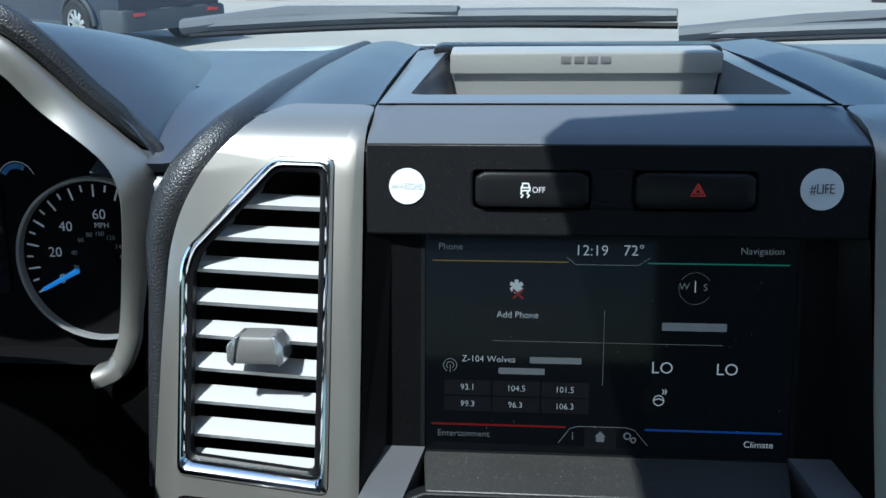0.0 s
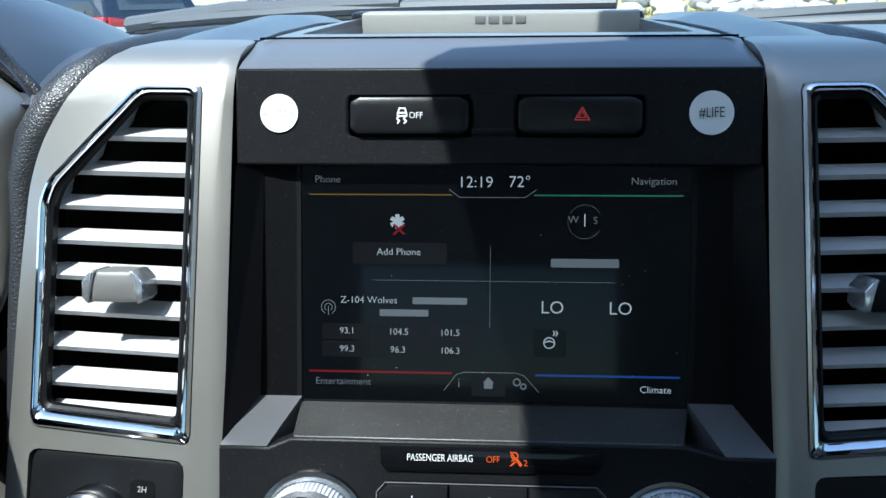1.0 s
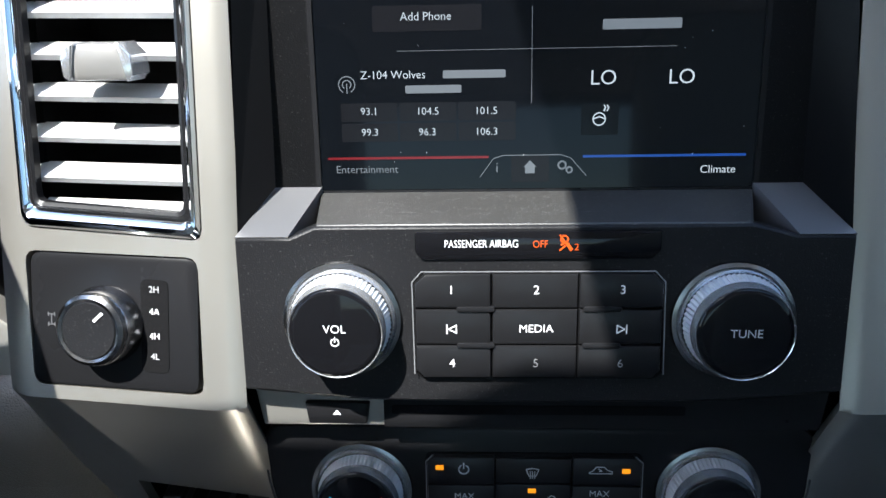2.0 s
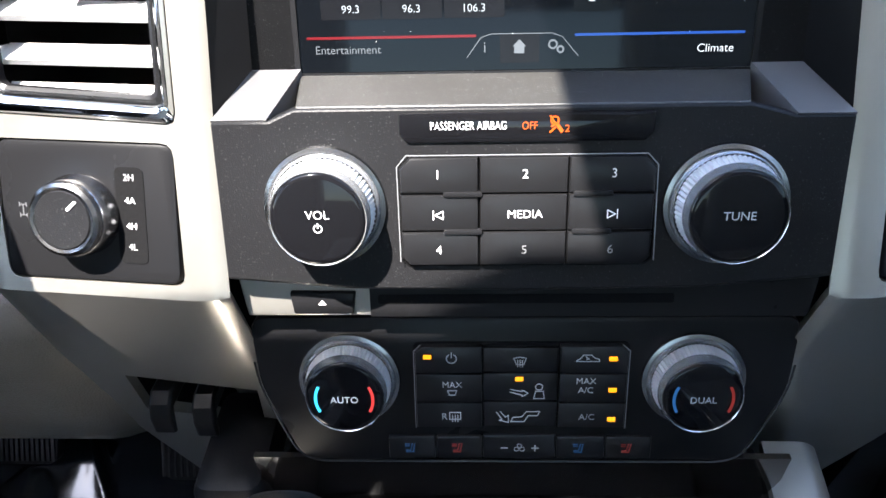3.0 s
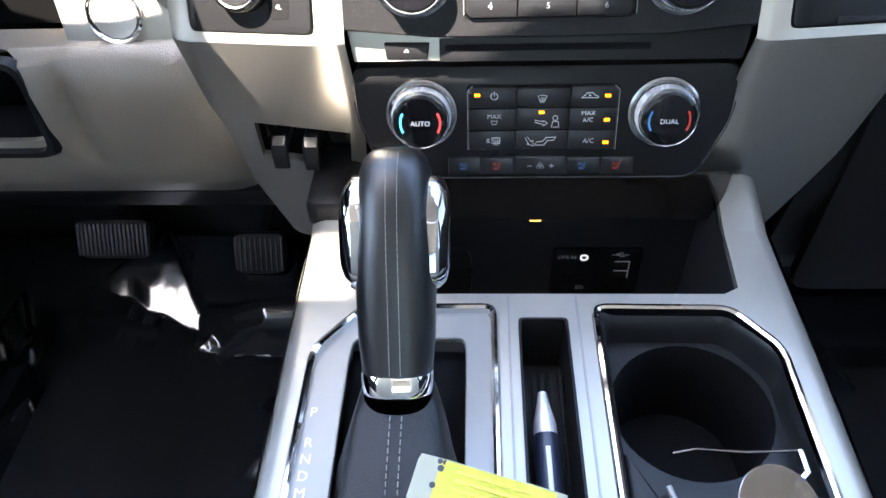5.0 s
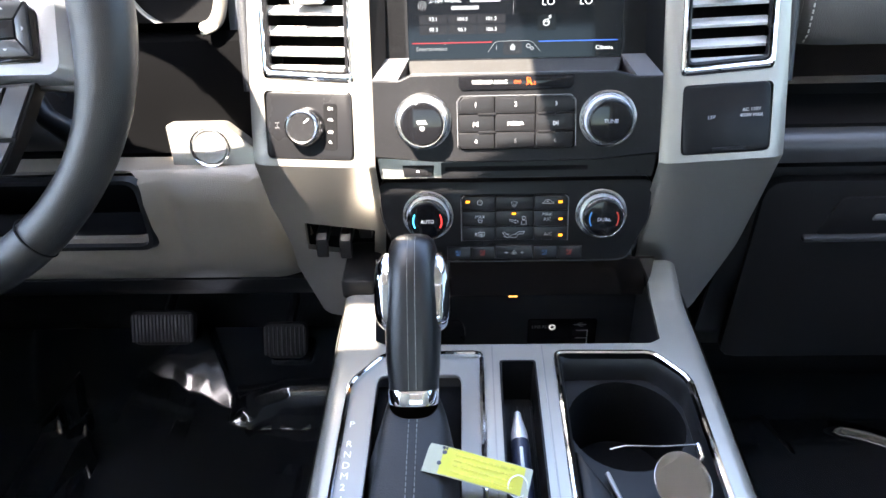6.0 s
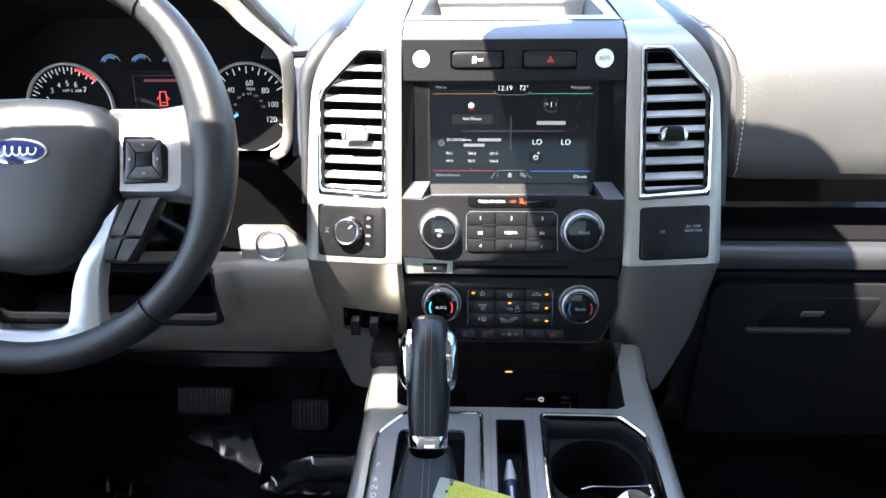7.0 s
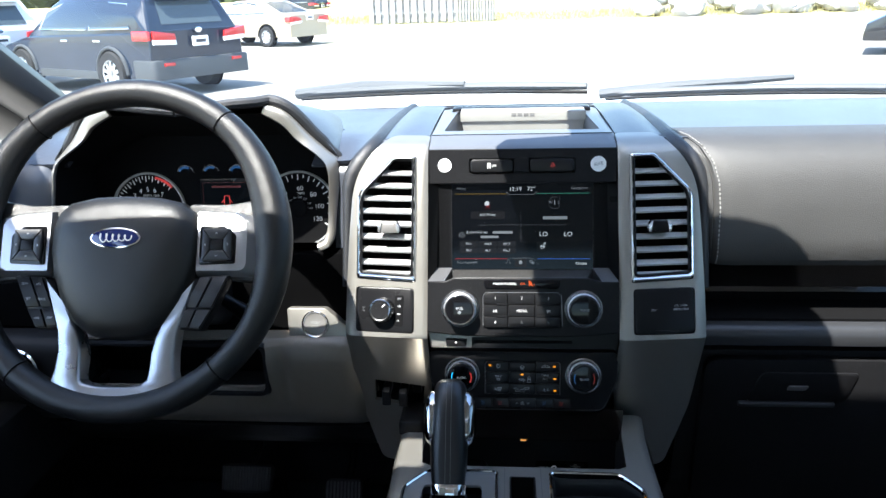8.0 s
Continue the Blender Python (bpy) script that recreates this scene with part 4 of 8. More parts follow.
    prism(bm, [(-0.064, 0.0015), (0, 0.0022), (0.07, 0.0032), (0.1198, 0.0072), (0.1170, -0.0126), (-0.064, -0.0124)], -0.013, 0.0006, STRIP)
    part("disc_panel", bm, SMOOTH, c, "smooth black disc panel")
    bm = bmesh.new()
    prism(bm, rect(-0.0605, -0.0062, 0.0620, -0.0022, 0.001), -0.003, 0.0010, STRIP)
    part("disc_slot", bm, DARK, c, "disc slot")
    # climate face
    cl = rounded([(-0.1205, 0.0325), (0.1215, 0.0325), (0.1200, -0.0040), (0.1020, -0.0425), (-0.1020, -0.0425), (-0.1185, -0.0020)], 0.008)
    bm = bmesh.new()
    prism(bm, cl, -0.02, 0.0, CLIMATE, 0.0015)
    part("climate_face", bm, SMOOTH, c, "smooth black climate control panel")
    bm = bmesh.new()
    edge = [CLIMATE @ Vector((x, y, -0.0005)) for x, y in rounded([(-0.1212, 0.025), (-0.1192, -0.0020), (-0.1026, -0.0432), (0.1026, -0.0432), (0.1207, -0.0040), (0.1222, 0.025)], 0.012)[5:-5]]
    tube(bm, edge, 0.0005, 6)
    part("edge_trim", bm, SHELF, c, "thin satin edge trim")


centre_stack()


def speaker():
    sp = thing("loudspeaker_cover", (0, 0.21, 1.49), "champagne metal loudspeaker cover in the dashboard top", "loudspeaker")
    bm = bmesh.new()
    prism(bm, [(-0.0885, 0.190), (0.0965, 0.190), (0.0972, 0.226), (-0.0892, 0.226)], 1.5120, 1.5262, Matrix.Identity(4), 0.0022)
    cover = part("cover", bm, GRILLE, sp, "champagne metal grille cover")
    bm = bmesh.new()
    vs = ring_band(bm, [([(-0.0835, 0.1930), (0.0930, 0.1930), (0.0945, 0.27), (-0.0850, 0.27)], 1.4915), ([(-0.0870, 0.1925), (0.0955, 0.1925), (0.0985, 0.27), (-0.0900, 0.27)], 1.5142)], Matrix.Identity(4))
    bm.faces.new(vs[1])
    part("grille_front", bm, GRILLE, sp)
    # embossed maker's mark, drawn as plain bars
    bm = bmesh.new()
    m = face_frame(0.0045, 0.1900, 1.5212, 0)
    for k in range(4):
        x = -0.0135 + 0.009 * k
        prism(bm, rect(x - 0.0035, -0.0026, x + 0.0035, 0.0026, 0.0008), -0.0004, 0.0005, m, 0.0003)
    part("mark", bm, GREY, cover, "small embossed grey mark")


speaker()


def switch_row():
    for x0, x1, kind in ((-0.0655, -0.0114, "traction"), (0.0101, 0.0654, "hazard")):
        sw = thing(kind + "_switch", tuple(BEZEL @ Vector(((x0 + x1) / 2, -0.004, 0))), "black push switch with a white stability control symbol" if kind == "traction" else "black push switch with a red warning triangle", "switch", "switches above the screen")
        bm = bmesh.new()
        prism(bm, rounded([(x0, -0.0105), (x0 + 0.0035, -0.0128), (x1 - 0.0035, -0.0128), (x1, -0.0105), (x1, 0.0020), (x1 - 0.004, 0.0043), (x0 + 0.004, 0.0043), (x0, 0.0020)], 0.001, 2), -0.006, 0.0032, BEZEL, 0.0022)
        part("key", bm, KEY, sw)
        if kind == "traction":
            m = at(BEZEL, -0.0415, -0.0040, 0.0032)
            stroke("car_symbol", [[(-0.0018, 0.0008), (-0.0013, 0.0028), (0.0013, 0.0028), (0.0018, 0.0008), (-0.0018, 0.0008)], [(-0.0020, 0.0008), (-0.0020, -0.0006), (0.0020, -0.0006), (0.0020, 0.0008)], [(-0.0015, -0.0008), (-0.0023, -0.0018), (-0.0012, -0.0028), (-0.0020, -0.0038)], [(0.0015, -0.0008), (0.0007, -0.0018), (0.0018, -0.0028), (0.0010, -0.0038)]], 0.0007, m, PRINT, sw)
            text("lettering", "OFF", 0.0040, at(m, 0.0062, -0.0004, 0.0003), PRINT, sw, 0.9)
        else:
            m = at(BEZEL, 0.0385, -0.0042, 0.0032)
            for k, wd in ((1.0, 0.00035), (0.52, 0.0003)):
                stroke("warning_triangle", [[(-0.0033 * k, -0.0022 * k), (0.0033 * k, -0.0022 * k), (0, 0.0034 * k), (-0.0033 * k, -0.0022 * k)]], wd, m, RED, sw)
    for x, body, ink in ((-0.0982, "#AWESOME", STICKER_INK), (0.0955, "#LIFE", INK)):
        st = thing("round_sticker", tuple(BEZEL @ Vector((x, -0.003, 0))), "round white paper sticker lettered " + ("awesome" if x < 0 else "life"), "sticker", "stickers on the bezel")
        bm = bmesh.new()
        prism(bm, circle(x, -0.0030, 0.0087 if x < 0 else 0.0097, 40), 0.0001, 0.0007, BEZEL)
        part("disc", bm, STICKER, st)
        text("lettering", body, 0.0066 if x > 0 else 0.0042, at(BEZEL, x, -0.003, 0.0009, -2 if x < 0 else 1), ink, st, 0.68 if x < 0 else 0.74)


switch_row()


def touchscreen():
    t = thing("touchscreen", tuple(SCREEN @ Vector((0, -0.055, 0))), "dark touchscreen showing the phone, radio, navigation and climate menu", "display")
    bm = bmesh.new()
    prism(bm, rect(-0.0897, -0.0552, 0.0897, 0.0550, 0.001), -0.0006, 0.0, SCREEN)
    part("glass", bm, DISPLAY, t)
    bm = bmesh.new()
    ring_band(bm, [(rect(-0.0920, -0.0572, 0.0920, 0.0575), -0.0004), (rect(-0.0920, -0.0572, 0.0920, 0.0575), 0.0010), (rect(-0.0899, -0.0554, 0.0899, 0.0552), 0.0010), (rect(-0.0899, -0.0554, 0.0899, 0.0552), -0.0004)], SCREEN)
    part("frame", bm, SMOOTH, t)
    S = SCREEN

    def line(name, x0, y0, x1, y1, wd, mat):
        flat(name, [(x0, y0 - wd / 2), (x1, y0 - wd / 2), (x1, y0 + wd / 2), (x0, y0 + wd / 2)] if abs(y1 - y0) < 1e-6 else [(x0 - wd / 2, y0), (x0 + wd / 2, y0), (x0 + wd / 2, y1), (x0 - wd / 2, y1)], S, mat, t, 0.0003)
    line("phone_rule", -0.0862, 0.0415, -0.0195, 0.0415, 0.0006, UI_GOLD)
    line("navigation_rule", 0.0185, 0.0415, 0.0858, 0.0415, 0.0007, UI_GREEN)
    line("entertainment_rule", -0.0866, -0.0418, -0.0190, -0.0418, 0.0010, UI_RED)
    line("climate_rule", 0.0200, -0.0420, 0.0862, -0.0420, 0.0010, UI_BLUE)
    line("vertical_rule", -0.0014, -0.020, -0.0014, 0.0180, 0.0002, UI_GREY)
    line("horizontal_rule", -0.056, 0.0016, 0.056, 0.0016, 0.0002, UI_GREY)
    stroke("top_tab", [[(-0.0205, 0.0440), (-0.0160, 0.0404), (0.0142, 0.0404), (0.0195, 0.0440)]], 0.0003, S, UI_GREY, t)
    stroke("bottom_tab", [[(-0.0225, -0.0500), (-0.0170, -0.0425), (-0.0130, -0.0412), (0.0110, -0.0412), (0.0150, -0.0425), (0.0215, -0.0500)]], 0.0003, S, UI_GREY, t)
    for body, size, x, y, mat, al in (("Phone", 0.0048, -0.0835, 0.0484, UI_GREY, "LEFT"), ("12:19", 0.0074, -0.0085, 0.0472, UI_WHITE, "CENTER"), ("72°", 0.0074, 0.0118, 0.0474, UI_WHITE, "CENTER"),
                                      ("Navigation", 0.0048, 0.0830, 0.0480, UI_GREY, "RIGHT"), ("Add Phone", 0.0046, -0.0440, 0.0148, UI_WHITE, "CENTER"),
                                      ("Z-104 Wolves", 0.0046, -0.0715, -0.0079, UI_WHITE, "LEFT"),
                                      ("93.1", 0.0043, -0.0683, -0.0225, UI_WHITE, "CENTER"), ("104.5", 0.0043, -0.0440, -0.0227, UI_WHITE, "CENTER"), ("101.5", 0.0043, -0.0199, -0.0228, UI_WHITE, "CENTER"),
                                      ("99.3", 0.0043, -0.0683, -0.0311, UI_WHITE, "CENTER"), ("96.3", 0.0043, -0.0443, -0.0312, UI_WHITE, "CENTER"), ("106.3", 0.0043, -0.0198, -0.0313, UI_WHITE, "CENTER"),
                                      ("LO", 0.0084, 0.0274, -0.0105, UI_WHITE, "CENTER"), ("LO", 0.0084, 0.0586, -0.0106, UI_WHITE, "CENTER"),
                                      ("Entertainment", 0.0046, -0.0835, -0.0466, UI_GREY, "LEFT"), ("Climate", 0.0046, 0.0825, -0.0480, UI_WHITE, "RIGHT"),
                                      ("W", 0.0048, 0.0365, 0.0303, UI_GREY, "CENTER"), ("S", 0.0048, 0.0465, 0.0300, UI_GREY, "CENTER"), ("i", 0.0062, -0.0155, -0.0464, UI_GREY, "CENTER")):
        text("screen_text", body, size, at(S, x, y, 0.0003), mat, t, 1.0, al)
    # lines of text kept as bars
    for x0, x1, y in ((-0.0375, -0.0120, -0.0079), (-0.0530, -0.0300, -0.0137), (0.0265, 0.0575, 0.0104)):
        h = 0.0016 if y < 0 else 0.0020
        flat("text_bar", rect(x0, y - h, x1, y + h, 0.0006), S, UI_GREY, t)
    # preset tiles
    for r in range(2):
        for k in range(3):
            x0 = -0.0802 + 0.0244 * k
            y1 = -0.0190 - 0.0083 * r
            flat("preset_tile", rect(x0, y1 - 0.0076, x0 + 0.0236, y1, 0.0006), S, UI_DIM, t, 0.00015)
    flat("phone_tile", rect(-0.0657, 0.0092, -0.0216, 0.0192, 0.0006), S, UI_DIM, t, 0.00015)
    flat("seat_tile", rect(0.0190, -0.0333, 0.0340, -0.0205, 0.0006), S, UI_DIM, t, 0.00015)
    flat("home_tile", rect(-0.0095, -0.0525, 0.0062, -0.0414, 0.0006), S, UI_DIM, t, 0.00015)
    # small pictograms
    bm = bmesh.new()
    for k in range(3):
        a = math.radians(60 * k)
        prism(bm, [(-0.0447 + px * math.cos(a) - py * math.sin(a), 0.0290 + px * math.sin(a) + py * math.cos(a)) for px, py in rect(-0.0010, -0.0034, 0.0010, 0.0034)], 0.0001 + 0.00004 * k, 0.0003 + 0.00004 * k, S)
    part("medical_star", bm, UI_WHITE, t)
    stroke("red_cross", [[(-0.0462, 0.0275), (-0.0415, 0.0232)], [(-0.0415, 0.0275), (-0.0462, 0.0232)]], 0.0011, S, UI_RED, t, 0.0006)
    stroke("compass_ring", [arc(0.0417, 0.0295, 0.0078, 30, 150), arc(0.0417, 0.0295, 0.0078, 160, 330)], 0.00014, S, UI_GREY, t)
    stroke("compass_tick", [[(0.0417, 0.0275), (0.0417, 0.0330)]], 0.0005, S, UI_WHITE, t)
    stroke("antenna_symbol", [arc(-0.0772, -0.0114, 0.0018, -50, 230), arc(-0.0772, -0.0114, 0.0034, -60, 240), [(-0.0772, -0.0110), (-0.0772, -0.0150)]], 0.0004, S, UI_GREY, t)
    stroke("wheel_symbol", [arc(0.0262, -0.0268, 0.0025, 0, 360, 16), [(0.0238, -0.0268), (0.0262, -0.0258), (0.0286, -0.0268)], [(0.0280, -0.0235), (0.0287, -0.0222), (0.0280, -0.0212)], [(0.0293, -0.0235), (0.0300, -0.0222), (0.0293, -0.0212)]], 0.0005, S, UI_WHITE, t)
    flat("home_symbol", [(-0.0045, -0.0462), (-0.0018, -0.0434), (0.0010, -0.0462), (0.0002, -0.0462), (0.0002, -0.0488), (-0.0038, -0.0488), (-0.0038, -0.0462)], S, UI_GREY, t, 0.0004)
    stroke("gear_symbol", [arc(0.0115, -0.0455, 0.0016, 0, 360, 10), arc(0.0145, -0.0475, 0.0012, 0, 360, 10)], 0.0007, S, UI_GREY, t)
    # dust on the glass
    rnd = random.Random(4)
    bm = bmesh.new()
    for _ in range(22):
        x, y, r = rnd.uniform(-0.085, 0.085), rnd.uniform(-0.05, 0.05), rnd.uniform(0.00008, 0.00022)
        prism(bm, circle(x, y, r, 5), 0.0, 0.00035, S)
    tagged(part("dust", bm, PRINT_DIM, t), kind="stuff")


touchscreen()


def knob(name, m, r_base, r_face, label, group):
    k = thing(name, tuple(m.translation), label, "knob", group)
    bm = bmesh.new()
    lathe(bm, [(r_base + 0.0030, 0.0), (r_base + 0.0026, 0.0016), (r_base + 0.0010, 0.0020), (r_base, 0.0006)], m, 56)
    part("base_ring", bm, DARK_CHROME, k)
    bm = bmesh.new()
    lathe(bm, [(r_base + 0.0004, 0.0), (r_base, 0.0030), (r_base - 0.0006, 0.0040)], m, 64)
    part("lower_ring", bm, BRIGHT_RIM, k, "polished metal ring")
    bm = bmesh.new()
    lathe(bm, [(r_base - 0.0008, 0.0038), (r_base - 0.0022, 0.0112)], m, 128, -0.0006)
    part("knurling", bm, BRUSHED, k, "knurled metal grip", sharp=15)
    bm = bmesh.new()
    lathe(bm, [(r_base - 0.0020, 0.0110), (r_base - 0.0020, 0.0120), (r_base - 0.0028, 0.0150), (r_face + 0.0016, 0.0160), (r_face + 0.0010, 0.0154)], m, 64)
    part("bright_rim", bm, BRIGHT_RIM, k, "chrome rim")
    bm = bmesh.new()
    lathe(bm, [(r_face + 0.0014, 0.0152), (r_face + 0.0010, 0.0160), (r_face + 0.0002, 0.0165), (r_face - 0.0010, 0.0167), (0.0, 0.0167)], m, 56)
    part("face", bm, PIANO, k, "gloss black knob face")
    return k


def radio_controls():
    rk = thing("radio_keys", tuple(RADIO @ Vector((0, -0.028, 0))), "black radio button block with numbered and media keys", "button panel")
    bm = bmesh.new()
    prism(bm, rounded([(-0.0492, 0.0118), (-0.0455, 0.0160), (0.0440, 0.0160), (0.0478, 0.0118), (0.0490, -0.0262), (0.0460, -0.0290), (-0.0460, -0.0290), (-0.0492, -0.0262)], 0.001, 2), -0.006, 0.0008, RADIO)
    part("tray", bm, DARK, rk)
    xs = (-0.0485, -0.0183, 0.0153, 0.0478)
    ys = (0.0154, 0.0010, -0.0140, -0.0282)
    names = (("1", "2", "3"), ("prev", "MEDIA", "next"), ("4", "5", "6"))
    for r in range(3):
        for k in range(3):
            x0, x1, y1, y0 = xs[k] + 0.0002, xs[k + 1] - 0.0002, ys[r] - 0.0002, ys[r + 1] + 0.0002
            pts = [(x0, y0), (x1, y0), (x1, y1), (x0, y1)]
            ch = 0.0042
            if r == 0 and k == 0:
                pts = [(x0, y0), (x1, y0), (x1, y1), (x0 + ch, y1), (x0, y1 - ch)]
            if r == 0 and k == 2:
                pts = [(x0, y0), (x1, y0), (x1, y1 - ch), (x1 - ch, y1), (x0, y1)]
            if r == 2 and k == 0:
                pts = [(x0, y0 + 0.003), (x0 + 0.003, y0), (x1, y0), (x1, y1), (x0, y1)]
            if r == 2 and k == 2:
                pts = [(x0, y0), (x1 - 0.003, y0), (x1, y0 + 0.003), (x1, y1), (x0, y1)]
            bm = bmesh.new()
            prism(bm, pts, -0.002, 0.0034, RADIO, 0.0014)
            key = part("key", bm, KEY, rk)
            cx, cy = (-0.0339, -0.0010, 0.0320)[k], (0.0087, -0.0071, -0.0216)[r]
            m = at(RADIO, cx, cy, 0.0035)
            nm = names[r][k]
            if nm in ("prev", "next"):
                e = 1 if nm == "next" else -1
                stroke("skip_symbol", [[(-0.0018 * e, 0.0016), (0.0012 * e, 0), (-0.0018 * e, -0.0016), (-0.0018 * e, 0.0016)], [(0.0019 * e, 0.0018), (0.0019 * e, -0.0018)]], 0.0004, m, PRINT, key)
            else:
                text("lettering", nm, 0.0050 if nm != "MEDIA" else 0.0046, m, PRINT_SHADED if nm in ("5", "6") else PRINT, key)
    stroke("block_edge", [[(-0.0490, -0.0262), (-0.0492, 0.0118), (-0.0455, 0.0161), (0.0440, 0.0161), (0.0480, 0.0118), (0.0490, -0.0262)]], 0.0004, at(RADIO, 0, 0, 0.0030), KEY_GLINT, rk, 0.0, "bright edge line for a highlight")
    for y in (0.0010, -0.0140):
        for xc, w in ((-0.0245, 0.0075), (0.0245, 0.0075)):
            bm = bmesh.new()
            prism(bm, rect(xc - w, y - 0.0010, xc + w, y + 0.0011, 0.0009), 0.002, 0.0042, RADIO, 0.0004)
            part("rib", bm, SMOOTH, rk)
    ab = thing("airbag_indicator", tuple(RADIO @ Vector((0, 0.0265, 0))), "black indicator strip with lit passenger airbag off lettering", "indicator")
    bm = bmesh.new()
    prism(bm, rounded([(-0.0478, 0.0315), (0.0462, 0.0315), (0.0462, 0.0238), (0.0430, 0.0204), (-0.0452, 0.0204), (-0.0478, 0.0235)], 0.0008, 2), -0.003, 0.0012, RADIO, 0.0006)
    part("window", bm, PIANO, ab)
    text("lettering", "PASSENGER AIRBAG", 0.0044, at(RADIO, -0.0222, 0.0266, 0.0014), PRINT, ab, 0.72)
    text("lettering", "OFF", 0.0042, at(RADIO, 0.0004, 0.0264, 0.0014), ORANGE, ab, 0.8, label="orange lit lettering")
    stroke("airbag_symbol", [arc(0.0095, 0.0284, 0.0014, 0, 360, 10), [(0.0083, 0.0262), (0.0105, 0.0272), (0.0125, 0.0245)], [(0.0078, 0.0300), (0.0120, 0.0240)], [(0.0078, 0.0240), (0.0098, 0.0258)]], 0.0006, at(RADIO, 0, 0, 0.0012), ORANGE, ab, label="orange lit symbol")
    text("lettering", "2", 0.0038, at(RADIO, 0.0142, 0.0252, 0.0014), ORANGE, ab)
    v = knob("volume_knob", at(RADIO, -0.0777, -0.0043), 0.0210, 0.0165, "metal ringed black volume knob", "radio knobs")
    m = at(RADIO, -0.0777, -0.0043, 0.0168)
    text("lettering", "VOL", 0.0046, at(m, 0, 0.0018), PRINT, v)
    stroke("power_symbol", [arc(0, -0.0032, 0.0015, 120, 420, 14), [(0, -0.0012), (0, -0.0030)]], 0.0004, m, PRINT, v)
    k = knob("tuning_knob", at(RADIO, 0.0750, -0.0047), 0.0210, 0.0165, "metal ringed black tuning knob", "radio knobs")
    text("lettering", "TUNE", 0.0046, at(RADIO, 0.0750, -0.0042, 0.0168), PRINT_DIM, k)
    ej = thing("eject_button", tuple(STRIP @ Vector((-0.084, -0.006, 0))), "small black disc eject button in the silver strip", "button")
    bm = bmesh.new()
    prism(bm, rounded([(-0.0975, -0.0006), (-0.0698, -0.0010), (-0.0712, -0.0108), (-0.0962, -0.0106)], 0.001), -0.004, 0.0018, STRIP, 0.0008)
    part("key", bm, SMOOTH, ej)
    flat("eject_symbol", [(-0.0856, -0.0062), (-0.0822, -0.0062), (-0.0839, -0.0040)], STRIP, PRINT, ej, 0.0020)


radio_controls()


def climate_controls():
    ck = thing("climate_keys", tuple(CLIMATE @ Vector((0, -0.018, 0))), "black climate button block with amber indicator lamps", "button panel")
    bm = bmesh.new()
    prism(bm, rect(-0.0478, -0.0225, 0.0482, 0.0205, 0.003), -0.004, 0.0006, CLIMATE)
    part("tray", bm, DARK, ck)
    xs, ys = (-0.0470, -0.0168, 0.0172, 0.0475), (0.0200, 0.0060, -0.0088, -0.0222)
    C = CLIMATE
    keys = {}
    for r in range(3):
        for k in range(3):
            x0, x1, y1, y0 = xs[k] + 0.0002, xs[k + 1] - 0.0002, ys[r] - 0.0002, ys[r + 1] + 0.0002
            if k == 1:
                y1 -= (0.0012, 0.0, 0.0)[r]
            pts = [(x0, y0), (x1, y0), (x1, y1), (x0, y1)]
            if r == 0 and k == 0:
                pts = [(x0, y0), (x1, y0), (x1, y1), (x0 + 0.003, y1), (x0, y1 - 0.003)]
            if r == 0 and k == 2:
                pts = [(x0, y0), (x1, y0), (x1, y1 - 0.003), (x1 - 0.003, y1), (x0, y1)]
            bm = bmesh.new()
            prism(bm, pts, -0.002, 0.0036 if k != 1 else 0.0024, C, 0.0010)
            keys[r, k] = part("key", bm, KEY, ck)
    stroke("block_edge", [[(-0.0474, -0.0222), (-0.0474, 0.0172), (-0.0444, 0.0203)], [(0.0447, 0.0203), (0.0479, 0.0172), (0.0479, -0.0222)]], 0.0004, at(C, 0, 0, 0.0030), KEY_GLINT, ck, 0.0, "bright edge line for a highlight")
    W = 0.0037
    stroke("power_symbol", [arc(-0.0306, 0.0140, 0.0022, 120, 420, 14), [(-0.0306, 0.0170), (-0.0306, 0.0145)]], 0.0005, at(C, 0, 0, W), PRINT_DIM, keys[0, 0])
    text("lettering", "MAX", 0.0042, at(C, -0.0305, 0.0005, W), PRINT_DIM, keys[1, 0])
    stroke("screen_symbol", [[(-0.0325, -0.0022), (-0.0318, -0.0045), (-0.0292, -0.0045), (-0.0285, -0.0022), (-0.0325, -0.0022)]], 0.0004, at(C, 0, 0, W), PRINT_DIM, keys[1, 0])
    text("lettering", "R", 0.0046, at(C, -0.0342, -0.0160, W), PRINT_DIM, keys[2, 0])
    stroke("rear_window_symbol", [[(-0.0318, -0.0136), (-0.0268, -0.0136), (-0.0268, -0.0172), (-0.0318, -0.0172), (-0.0318, -0.0136)], [(-0.0305, -0.0150), (-0.0305, -0.0185)], [(-0.0293, -0.0150), (-0.0293, -0.0185)], [(-0.0281, -0.0150), (-0.0281, -0.0185)]], 0.0004, at(C, 0, 0, W), PRINT_DIM, keys[2, 0])
    V = 0.0025
    stroke("defrost_symbol", [[(-0.0030, 0.0136), (-0.0018, 0.0104), (0.0014, 0.0104), (0.0026, 0.0136), (-0.0002, 0.0142), (-0.0030, 0.0136)], [(-0.0012, 0.0126), (-0.0012, 0.0092)], [(-0.0002, 0.0126), (-0.0002, 0.0092)], [(0.0008, 0.0126), (0.0008, 0.0092)]], 0.0004, at(C, 0, 0, V), PRINT_DIM, keys[0, 1])
